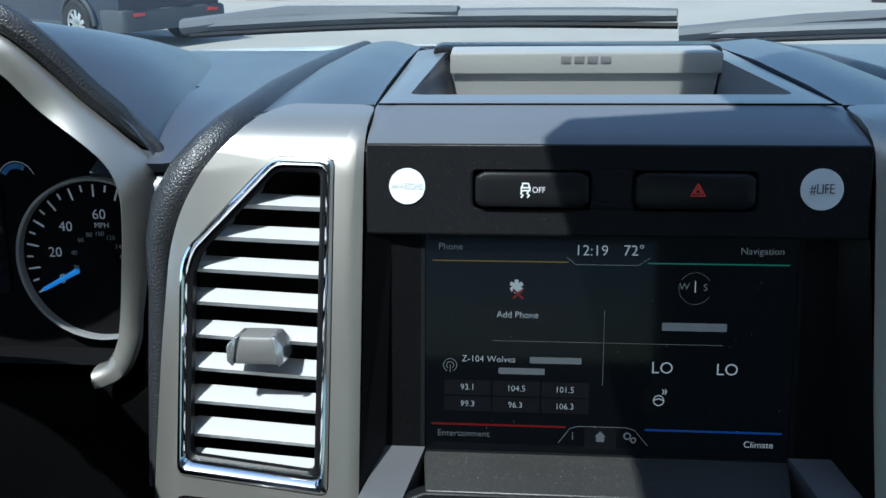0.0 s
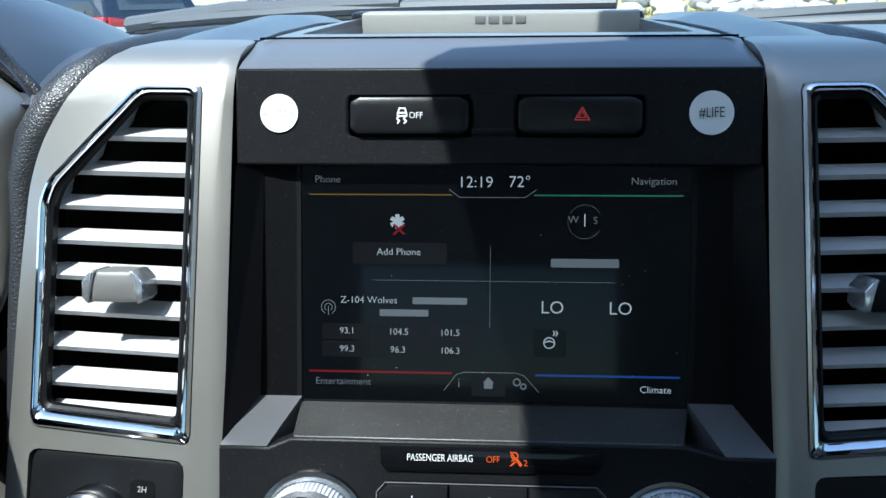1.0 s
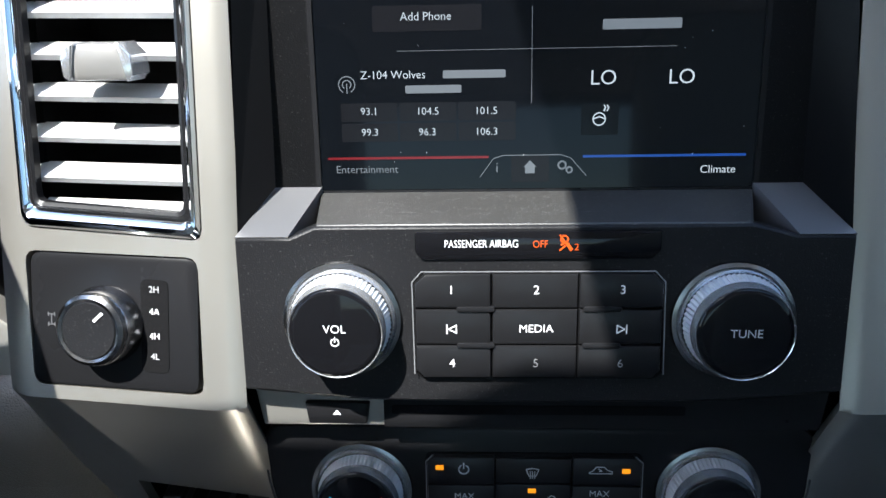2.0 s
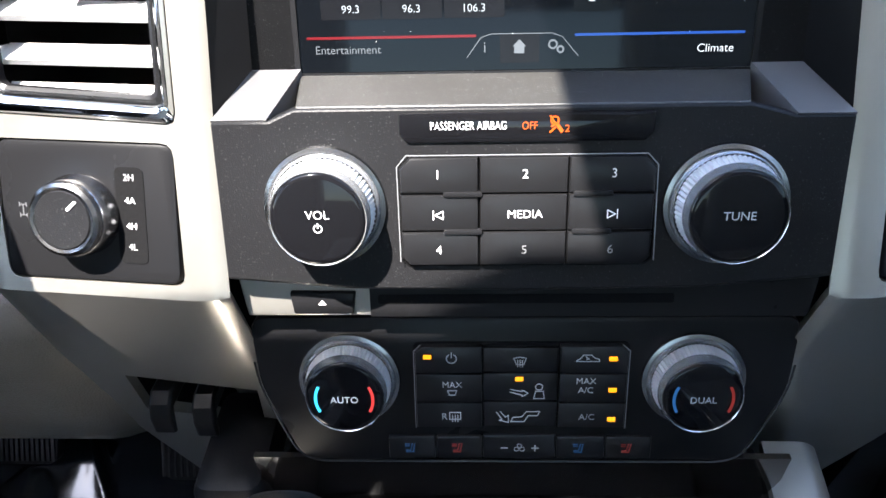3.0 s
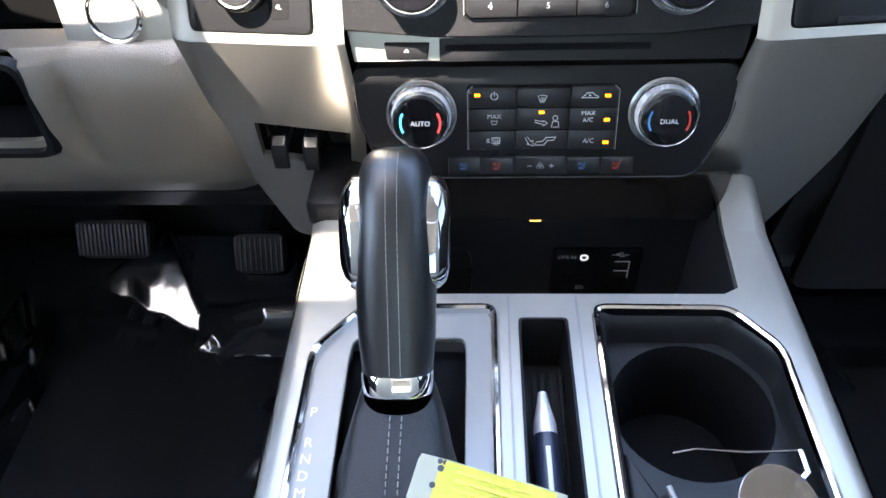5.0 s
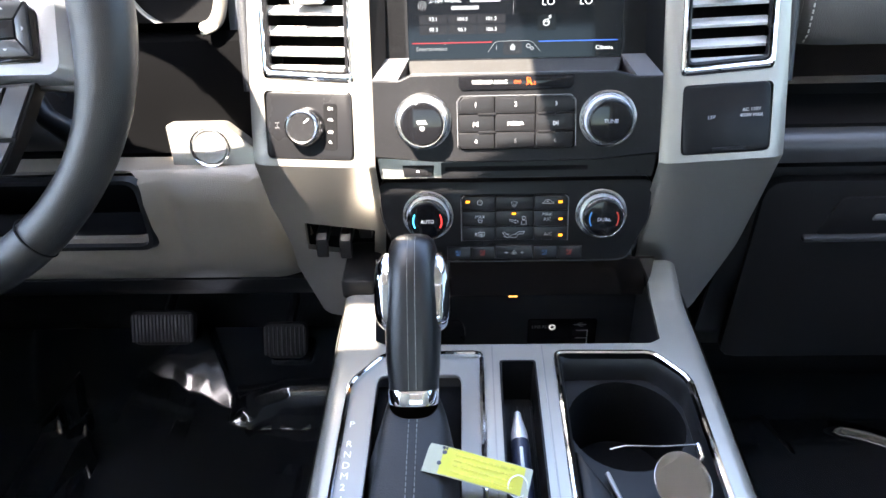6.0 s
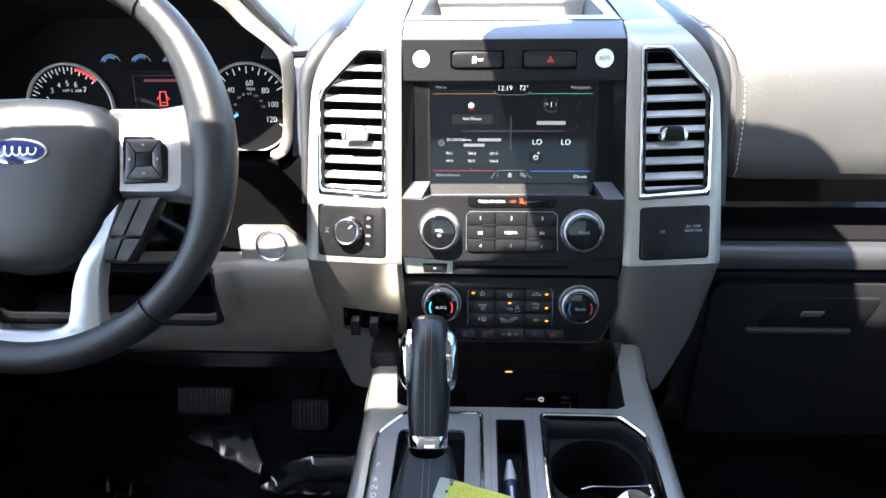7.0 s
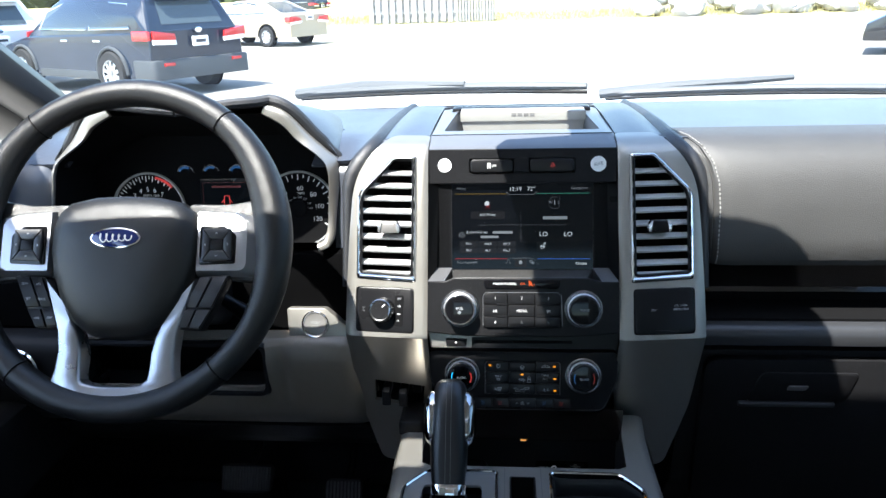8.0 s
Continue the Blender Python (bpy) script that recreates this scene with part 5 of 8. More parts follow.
    stroke("face_airflow_symbol", [[(-0.0045, -0.0036), (0.0010, -0.0052), (0.0010, -0.0060), (0.0036, -0.0042), (0.0010, -0.0026), (0.0010, -0.0034), (-0.0045, -0.0022)], arc(0.0085, -0.0010, 0.0016, 0, 360, 12), [(0.0062, -0.0070), (0.0070, -0.0032), (0.0104, -0.0032), (0.0110, -0.0070), (0.0062, -0.0070)]], 0.0004, at(C, 0, 0, V), PRINT_DIM, keys[1, 1])
    stroke("feet_airflow_symbol", [[(-0.0105, -0.0142), (-0.0080, -0.0180), (-0.0092, -0.0184), (-0.0050, -0.0196), (-0.0052, -0.0158), (-0.0064, -0.0168), (-0.0088, -0.0138)], [(-0.0040, -0.0192), (0.0020, -0.0192), (0.0040, -0.0160), (0.0080, -0.0160), (0.0092, -0.0138), (0.0030, -0.0140), (0.0010, -0.0166), (-0.0030, -0.0170), (-0.0040, -0.0192)]], 0.0004, at(C, 0, 0, V), PRINT_DIM, keys[2, 1])
    stroke("car_symbol", [[(0.0245, 0.0130), (0.0262, 0.0140), (0.0275, 0.0158), (0.0310, 0.0158), (0.0325, 0.0142), (0.0345, 0.0136), (0.0345, 0.0126), (0.0245, 0.0126), (0.0245, 0.0130)], [(0.0285, 0.0150), (0.0300, 0.0138), (0.0288, 0.0138)]], 0.0004, at(C, 0, 0, W), PRINT_DIM, keys[0, 2])
    text("lettering", "MAX", 0.0042, at(C, 0.0292, 0.0024, W), PRINT_DIM, keys[1, 2])
    text("lettering", "A/C", 0.0042, at(C, 0.0292, -0.0022, W), PRINT_DIM, keys[1, 2])
    text("lettering", "A/C", 0.0044, at(C, 0.0302, -0.0162, W), PRINT_DIM, keys[2, 2])
    for x, y, key, w in ((-0.0413, 0.0148, (0, 0), W), (0.0406, 0.0138, (0, 2), W), (0.0411, -0.0020, (1, 2), W), (0.0413, -0.0172, (2, 2), W), (-0.0004, 0.0030, (1, 1), V)):
        bm = bmesh.new()
        prism(bm, rect(x - 0.0018, y - 0.0010, x + 0.0018, y + 0.0010, 0.0003), w - 0.001, w + 0.0003, C)
        part("lamp", bm, AMBER, keys[key], "lit amber indicator lamp")
    # seat and fan keys in one low row
    sr = thing("seat_and_fan_keys", tuple(C @ Vector((0, -0.035, 0))), "low row of black seat climate and fan keys", "button panel")
    edges = (-0.0608, -0.0385, -0.0168, 0.0172, 0.0398, 0.0612)
    for k in range(5):
        bm = bmesh.new()
        up = -0.0280 if k != 2 else -0.0272
        prism(bm, rect(edges[k] + 0.0002, -0.0402, edges[k + 1] - 0.0002, up, 0.001), -0.002, 0.0016, C, 0.0008)
        key = part("key", bm, KEY, sr)
        m = at(C, (edges[k] + edges[k + 1]) / 2, -0.0342, 0.0016)
        if k == 2:
            stroke("fan_symbol", [arc(0, 0.0012, 0.0011, 0, 360, 8), arc(0.0013, -0.0006, 0.0011, 0, 360, 8), arc(-0.0013, -0.0006, 0.0011, 0, 360, 8)], 0.0003, m, PRINT_DIM, key)
            stroke("minus_sign", [[(-0.0085, 0), (-0.0055, 0)]], 0.0005, m, PRINT_DIM, key)
            stroke("plus_sign", [[(0.0058, 0), (0.0088, 0)], [(0.0073, 0.0015), (0.0073, -0.0015)]], 0.0005, m, PRINT_DIM, key)
        else:
            blue = k in (0, 3)
            stroke("seat_symbol", [[(0.0, 0.0022), (-0.0008, -0.0014), (-0.0028, -0.0014)], [(0.0012, 0.0022), (0.0004, -0.0022), (-0.0028, -0.0022)], [(-0.0032, 0.0010), (-0.0014, 0.0010)], [(-0.0032, 0.0020), (-0.0014, 0.0020)]], 0.0006, m, DIM_BLUE if blue else DIM_RED, key, label="blue lit symbol" if blue else "red lit symbol")
    for x, body, nm in ((-0.0770, "AUTO", "driver_temperature_knob"), (0.0771, "DUAL", "passenger_temperature_knob")):
        m0 = at(C, x, 0.0018)
        k = knob(nm, m0, 0.0202, 0.0158, "metal ringed black temperature knob marked " + body.lower(), "temperature knobs")
        m = at(m0, 0, 0, 0.0169)
        text("lettering", body, 0.0044, at(m, 0, -0.001), PRINT if x < 0 else PRINT_DIM, k)
        stroke("cold_arc", [arc(0, -0.0004, 0.0125, 152, 208, 10)], 0.0012, m, CYAN if x < 0 else DEEP_BLUE, k, label="blue lit arc")
        stroke("warm_arc", [arc(0, -0.0004, 0.0125, -28, 28, 10)], 0.0012, m, RED if x < 0 else DEEP_RED, k, label="red lit arc")


climate_controls()


def panel_inserts():
    # four-wheel-drive selector
    base = panel_point(-1)(0.1745, 1.316)
    m = Matrix.Translation(base) @ pose(0, 0, 0, 90 - 23, 0, -5.7)
    f = thing("drive_selector", tuple(base), "black four-wheel-drive selector panel with a rotary knob", "selector switch")
    bm = bmesh.new()
    prism(bm, rect(-0.0375, -0.0285, 0.0375, 0.0285, 0.005), -0.006, 0.0004, m, 0.002)
    part("plate", bm, SMOOTH, f)
    bm = bmesh.new()
    prism(bm, rounded([(0.0125, -0.020), (0.0245, -0.020), (0.0245, 0.019), (0.0125, 0.019)], 0.003), 0.0, 0.0007, m)
    part("scale_window", bm, DARK, f)
    kn_m = at(m, -0.003, -0.0008) @ Matrix.Scale(0.88, 4)
    bm = bmesh.new()
    lathe(bm, [(0.0188, 0.0), (0.0188, 0.0025), (0.0180, 0.004), (0.0176, 0.0105), (0.0170, 0.0115)], kn_m, 48, -0.0001)
    part("knob_skirt", bm, DARK_CHROME, f, "dark polished knob skirt")
    bm = bmesh.new()
    lathe(bm, [(0.0172, 0.0105), (0.0164, 0.0140), (0.0148, 0.0152), (0.0134, 0.0148)], kn_m, 48)
    part("knob_ring", bm, DARK_CHROME, f, "dark chrome knob ring")
    bm = bmesh.new()
    lathe(bm, [(0.0135, 0.0143), (0.0128, 0.0152), (0.0, 0.0147)], kn_m, 40)
    cap = part("knob_cap", bm, PLASTIC, f)
    flat("pointer", [(0.0025, 0.0050), (0.0035, 0.0042), (0.0078, 0.0082), (0.0067, 0.0090)], kn_m, PRINT, cap, 0.0156, label="white pointer line")
    for body, y in (("2H", 0.0148), ("4A", 0.0056), ("4H", -0.0047), ("4L", -0.0132)):
        text("lettering", body, 0.0038, at(m, 0.0185, y, 0.0009), PRINT if body in ("4A", "4H") else PRINT_DIM, f)
    stroke("axle_symbol", [[(-0.0305, 0.0030), (-0.0265, 0.0030)], [(-0.0305, -0.0030), (-0.0265, -0.0030)], [(-0.0285, 0.0030), (-0.0285, -0.0030)], [(-0.0305, 0.0040), (-0.0305, 0.0020)], [(-0.0265, 0.0040), (-0.0265, 0.0020)], [(-0.0305, -0.0040), (-0.0305, -0.0020)], [(-0.0265, -0.0040), (-0.0265, -0.0020)]], 0.0006, at(m, -0.0072, 0, 0.0004) @ Matrix.Diagonal((0.72, 0.72, 1, 1)), PRINT_FAINT, f)
    # power socket cover
    base = panel_point(1)(0.1745, 1.316)
    m = Matrix.Translation(base) @ pose(0, 0, 0, 90 - 23, 0, 5.7)
    s = thing("socket_cover", tuple(base), "black power socket cover marked with volts and watts", "socket cover")
    bm = bmesh.new()
    prism(bm, rect(-0.0375, -0.0285, 0.0375, 0.0285, 0.005), -0.006, 0.0006, m, 0.002)
    part("lid", bm, SMOOTH, s)
    bm = bmesh.new()
    prism(bm, rect(-0.013, -0.0275, 0.016, -0.0235, 0.001), 0.0, 0.0022, m, 0.0008)
    part("finger_lip", bm, SMOOTH, s)
    text("lettering", "12V", 0.0044, at(m, -0.0135, 0.0015, 0.0008), PRINT_DIM, s)
    text("lettering", "AC 110V", 0.0042, at(m, 0.0205, 0.0065, 0.0008), PRINT_DIM, s)
    text("lettering", "400W MAX", 0.0040, at(m, 0.0205, 0.0018, 0.0008), PRINT_DIM, s)
    # trailer brake controls: recess with two levers
    tb = thing("trailer_brake_control", (-0.164, -0.05, 1.165), "black trailer brake control with two finger levers", "control")
    f1 = panel_point(-1)
    bm = bmesh.new()
    quad = [(0.1345, 1.160), (0.2000, 1.168), (0.1960, 1.208), (0.1290, 1.201)]
    a = [bm.verts.new(f1(u, v) + Vector((0, 0.0005, 0))) for u, v in grow(quad, 0.0006)]
    b = [bm.verts.new(f1(u, v) + Vector((0, 0.022, 0.004))) for u, v in quad]
    for i in range(4):
        bm.faces.new((a[i], a[(i + 1) % 4], b[(i + 1) % 4], b[i]))
    bm.faces.new(b)
    part("recess", bm, DARK, tb)
    for u in (0.181, 0.158):
        # a thin finger paddle that hooks forward out of the slot and turns down
        c = f1(u, 1.190)
        bm = bmesh.new()
        side = [(0.016, 0.004), (-0.004, 0.006), (-0.0100, 0.002), (-0.0130, -0.006), (-0.0125, -0.017), (-0.0095, -0.0185), (-0.0078, -0.009), (-0.0060, -0.0035), (0.016, -0.005)]
        prism(bm, [(y, z) for y, z in side], -0.0058, 0.0058, Matrix.Translation(c) @ Matrix(((0, 0, 1, 0), (1, 0, 0, 0), (0, 1, 0, 0), (0, 0, 0, 1))))
        part("lever", bm, SMOOTH, tb, bevel=0.0015)
    bm = bmesh.new()
    c = f1(0.141, 1.190) + Vector((0, 0.012, 0))
    prism(bm, rect(-0.006, -0.009, 0.006, 0.009, 0.001), -0.004, 0.003, Matrix.Translation(c) @ pose(0, 0, 0, 110, 0, 0), 0.001)
    part("button", bm, SMOOTH, tb)


panel_inserts()


# ---- storage bin under the stack ----
def storage_bin():
    b = thing("storage_bin", (0, -0.07, 1.03), "open black storage bin with ports below the climate panel", "storage bin")
    bm = bmesh.new()
    prism(bm, rect(-0.125, 1.020, 0.128, 1.135, 0.004), -0.05, 0.0, face_frame(0, -0.050, 0, 0))
    part("back_wall", bm, BIN, b)
    bm = bmesh.new()
    box(bm, -0.13, -0.175, 1.02, 0.13, -0.045, 1.03)
    part("bin_floor", bm, RUBBER, b)
    for s in (-1, 1):
        bm = bmesh.new()
        x0, x1 = sorted((s * 0.126, s * 0.130))
        box(bm, x0, -0.175, 1.02, x1, -0.045, 1.146)
        part("side_wall", bm, BIN, b)
    bm = bmesh.new()
    sweep(bm, [(-0.080, 1.186), (-0.078, 1.168), (-0.072, 1.150), (-0.068, 1.136), (-0.060, 1.128), (-0.045, 1.127)], [-0.127, -0.06, 0, 0.06, 0.128], 0.003)
    part("lintel", bm, WOOD, b, "dark glossy wood-look strip", sharp=50)
    bm = bmesh.new()
    prism(bm, rect(-0.045, 1.152, 0.03, 1.158, 0.002), 0.0, 0.003, face_frame(0, -0.0715, 0, 0), 0.001)
    part("lip", bm, SMOOTH, b)
    bm = bmesh.new()
    prism(bm, rect(-0.0042, -0.0006, 0.0042, 0.0006, 0.0005), 0.0, 0.0012, face_frame(0.002, -0.062, 1.1265, -40), 0.0003)
    part("courtesy_lamp", bm, WARM_LAMP, b, "small lit amber courtesy lamp")
    # port panel
    P = face_frame(0, -0.050, 0, 0)
    bm = bmesh.new()
    prism(bm, rect(0.0190, 1.034, 0.0900, 1.0860, 0.003), 0.0, 0.0025, P, 0.001)
    pp = part("port_panel", bm, PIANO, b)
    bm = bmesh.new()
    lathe(bm, [(0.0034, 0.0), (0.0034, 0.0008), (0.0022, 0.0008), (0.0020, 0.0)], at(P, 0.0440, 1.0770, 0.0025), 24)
    part("jack_ring", bm, PRINT, pp, "white ringed jack")
    text("lettering", "LINE IN", 0.0052, at(P, 0.0305, 1.0772, 0.0027), PRINT_DIM, pp, 0.85)
    text("lettering", "SD", 0.0052, at(P, 0.0430, 1.0420, 0.0027), PRINT_DIM, pp, 1.2)
    bm = bmesh.new()
    prism(bm, [(0.028, 1.0545), (0.058, 1.0545), (0.058, 1.0575), (0.052, 1.0600), (0.034, 1.0600), (0.028, 1.0575)], 0.002, 0.0030, P)
    part("card_slot", bm, DARK, pp)
    for y in (1.0685, 1.0580):
        bm = bmesh.new()
        prism(bm, rect(0.0655, y - 0.0036, 0.0800, y + 0.0036), 0.002, 0.0029, P)
        part("usb_port", bm, DARK, pp)
        stroke("port_edge", [[(0.0805, y - 0.004), (0.0805, y + 0.004)], [(0.0690, y + 0.0042), (0.0805, y + 0.0042)]], 0.0008, P, PRINT_DIM, pp, 0.0032)
    stroke("usb_symbol", [[(0.0660, 1.0800), (0.0790, 1.0800)], [(0.0690, 1.0800), (0.0715, 1.0822), (0.0745, 1.0822)], [(0.0705, 1.0800), (0.0730, 1.0782), (0.0760, 1.0782)]], 0.0006, P, PRINT_DIM, pp, 0.0028)
    bm = bmesh.new()
    prism(bm, rounded([(-0.100, 1.030), (-0.050, 1.030), (-0.046, 1.040), (-0.046, 1.076), (-0.050, 1.086), (-0.100, 1.086)], 0.005), 0.0, 0.004, P, 0.0015)
    part("socket_flap", bm, SMOOTH, b)


storage_bin()

# ---- centre console ----
TOP = 1.150
LEFT_BEZ = [(-0.0285, -0.1665), (-0.1150, -0.1675), (-0.1425, -0.2020), (-0.1440, -0.52), (-0.0285, -0.52)]
RIGHT_BEZ = [(0.0285, -0.1665), (0.1150, -0.1675), (0.1400, -0.2000), (0.1415, -0.52), (0.0285, -0.52)]
SLOT = [(-0.0165, -0.1780), (0.0140, -0.1780), (0.0140, -0.50), (-0.0165, -0.50)]


def chrome_trim(bm, pts, w=0.0035):
    a = rounded(pts, 0.010, 4)
    loops = []
    cx, cy = sum(p[0] for p in a) / len(a), sum(p[1] for p in a) / len(a)

    def inset(d):
        out, n = [], len(a)
        for i in range(n):
            p, q, r = Vector(a[i - 1]), Vector(a[i]), Vector(a[(i + 1) % n])
            t = (r - p).normalized()
            nn = Vector((-t.y, t.x))
            if nn.dot(Vector((cx, cy)) - q) < 0:
                nn = -nn
            out.append((q.x + nn.x * d, q.y + nn.y * d))
        return out
    for d, z in ((0.0, -0.003), (0.0, 0.001), (0.0012, 0.0026), (0.0030, 0.0030), (0.0046, 0.0018), (0.0054, -0.004)):
        loops.append((inset(d), TOP + z))
    ring_band(bm, loops, Matrix.Identity(4))


def console():
    c = thing("centre_console", (0, -0.35, 0.75), "champagne satin centre console with chrome edged openings", "console")
    outline = [(-0.1585, -0.086), (-0.1300, -0.086), (-0.1235, -0.1520), (-0.114, -0.1575), (0.114, -0.1575), (0.1235, -0.1520), (0.1290, -0.052), (0.1575, -0.052), (0.1560, -0.12), (0.1585, -0.20), (0.1600, -0.40), (0.1600, -0.70), (-0.1600, -0.70), (-0.1600, -0.40), (-0.1585, -0.20), (-0.1600, -0.14)]
    holes = [rounded(grow(LEFT_BEZ, -0.001), 0.010, 4), rounded(grow(RIGHT_BEZ, -0.001), 0.010, 4), rounded(SLOT, 0.003, 2)]

    def top_map(u, v):
        z = TOP - max(0.0, abs(u) - 0.148) ** 2 * 55
        if v > -0.10:
            z += (v + 0.10) * 0.22
        return Vector((u, v, z))
    bm = plate(outline, holes, [("u", k) for k in (-0.156, -0.152, -0.148, 0.148, 0.152, 0.156)] + [("v", -0.1)], top_map, 0.006)
    part("top_plate", bm, SILVER, c, bevel=0.0014)
    # grooves each side of the middle slot
    for x in (-0.0222, 0.0205):
        bm = bmesh.new()
        box(bm, x - 0.0006, -0.50, TOP - 0.001, x + 0.0006, -0.160, TOP + 0.0008)
        part("groove", bm, GREY, c)
    for s in (-1, 1):
        bm = bmesh.new()
        sweepx = [(-0.70, 1.147), (-0.70, 0.76), (-0.16, 0.76), (0.05, 0.90), (0.05, 1.10), (-0.085, 1.147)]
        vs = [bm.verts.new((s * 0.158, y, z)) for y, z in sweepx]
        bm.faces.new(vs)
        bmesh.ops.solidify(bm, geom=bm.faces[:], thickness=0.008 * s)
        part("side_panel", bm, KNEE, c, "dark grey console side")
        bm = bmesh.new()
        m = pose(s * 0.144, -0.066, 1.162, 0, 0, 0)
        prism(bm, rect(-0.018, -0.024, 0.019, 0.046, 0.009), -0.014, 0.006, m, 0.007)
        if s < 0:
            part("rail_cap", bm, PLASTIC, c, "black rail end cap")
        else:
            bm.free()
    bm = bmesh.new()
    chrome_trim(bm, LEFT_BEZ)
    part("gear_bezel", bm, CHROME, c, "chrome bezel")
    bm = bmesh.new()
    chrome_trim(bm, RIGHT_BEZ)
    part("cup_bezel", bm, CHROME, c, "chrome bezel")
    # gear plate with its opening
    bm = plate(rounded(grow(LEFT_BEZ, -0.0045), 0.008, 3), [rounded([(-0.0500, -0.192), (-0.1165, -0.192), (-0.1180, -0.205), (-0.1180, -0.48), (-0.0485, -0.48), (-0.0485, -0.200)], 0.006)], [], lambda u, v: Vector((u, v, TOP - 0.0022)), 0.004)
    gp = part("gear_plate", bm, GREY, c, "satin grey gear position plate", bevel=0.0008)
    mz = pose(0, 0, TOP - 0.0021)
    for ch, y in (("P", -0.2455), ("R", -0.2650), ("N", -0.2750), ("D", -0.2850), ("M", -0.2946), ("2", -0.3044), ("1", -0.3150)):
        text("lettering", ch, 0.0082, at(mz, -0.1335, y, 0.0002), PRINT, gp)
    bm = bmesh.new()
    box(bm, -0.119, -0.485, TOP - 0.03, -0.047, -0.19, TOP - 0.018)
    part("gear_well", bm, DARK, c)
    # slot lined with ribbed rubber
    bm = bmesh.new()
    ring_band(bm, [(rounded(SLOT, 0.003, 2), TOP + 0.001), (rounded(grow(SLOT, -0.0015), 0.003, 2), TOP + 0.001), (rounded(grow(SLOT, -0.0025), 0.003, 2), TOP - 0.045)], Matrix.Identity(4))
    part("slot_wall", bm, SMOOTH, c)
    bm = bmesh.new()
    box(bm, -0.0165, -0.50, TOP - 0.050, 0.0140, -0.178, TOP - 0.044)
    mat = part("slot_mat", bm, RUBBER, c, "ribbed black rubber mat")
    for k in range(5):
        x = -0.0125 + 0.0056 * k
        bm = bmesh.new()
        box(bm, x, -0.50, TOP - 0.044, x + 0.0028, -0.19, TOP - 0.0405)
        part("rib", bm, RUBBER, mat)
    # cup holder tray
    bm = bmesh.new()
    inner = rounded([(0.0365, -0.1765), (0.1120, -0.1770), (0.1335, -0.2060), (0.1345, -0.512), (0.0365, -0.512)], 0.008, 4)
    ring_band(bm, [(rounded(grow(RIGHT_BEZ, -0.005), 0.008, 4), TOP - 0.001), (rounded(grow(RIGHT_BEZ, -0.0075), 0.008, 4), TOP - 0.004), (inner, TOP - 0.011), (rounded([(0.0372, -0.1775), (0.1115, -0.1780), (0.1328, -0.2065), (0.1338, -0.511), (0.0372, -0.511)], 0.008, 4), TOP - 0.024)], Matrix.Identity(4))
    part("tray_rim", bm, TRAY, c, "satin black tray rim")
    out = rounded([(0.0372, -0.1775), (0.1115, -0.1780), (0.1328, -0.2065), (0.1338, -0.511), (0.0372, -0.511)], 0.008, 4)
    hole = circle(0.0840, -0.2270, 0.0470, 44)
    hole2 = circle(0.0835, -0.3520, 0.0400, 36)
    bm = plate(out, [hole, hole2], [], lambda u, v: Vector((u, v, TOP - 0.024)), 0.003)
    part("tray_floor", bm, TRAY, c, "satin black tray floor")
    for cy, r in ((-0.2270, 0.0470), (-0.3520, 0.0400)):
        bm = bmesh.new()
        lathe(bm, [(r, TOP - 0.024), (r - 0.001, TOP - 0.030), (r - 0.004, TOP - 0.095), (0.0, TOP - 0.096)], pose(0.0840 if cy > -0.3 else 0.0835, cy, 0), 40)
        part("cup_holder", bm, DARK, c, "deep black cup holder")
    bm = bmesh.new()
    prism(bm, [(0.0385, -0.262), (0.060, -0.300), (0.060, -0.40), (0.0385, -0.40)], TOP - 0.024, TOP - 0.014, Matrix.Identity(4), 0.002)
    part("cup_arm", bm, TRAY, c)
    # armrest behind, unseen, coloured pale to bounce light
    bm = bmesh.new()
    box(bm, -0.17, -0.95, 1.10, 0.17, -0.56, 1.19, None, 0.02)
    part("armrest", bm, STONE, c, "stone grey padded armrest lid")


console()


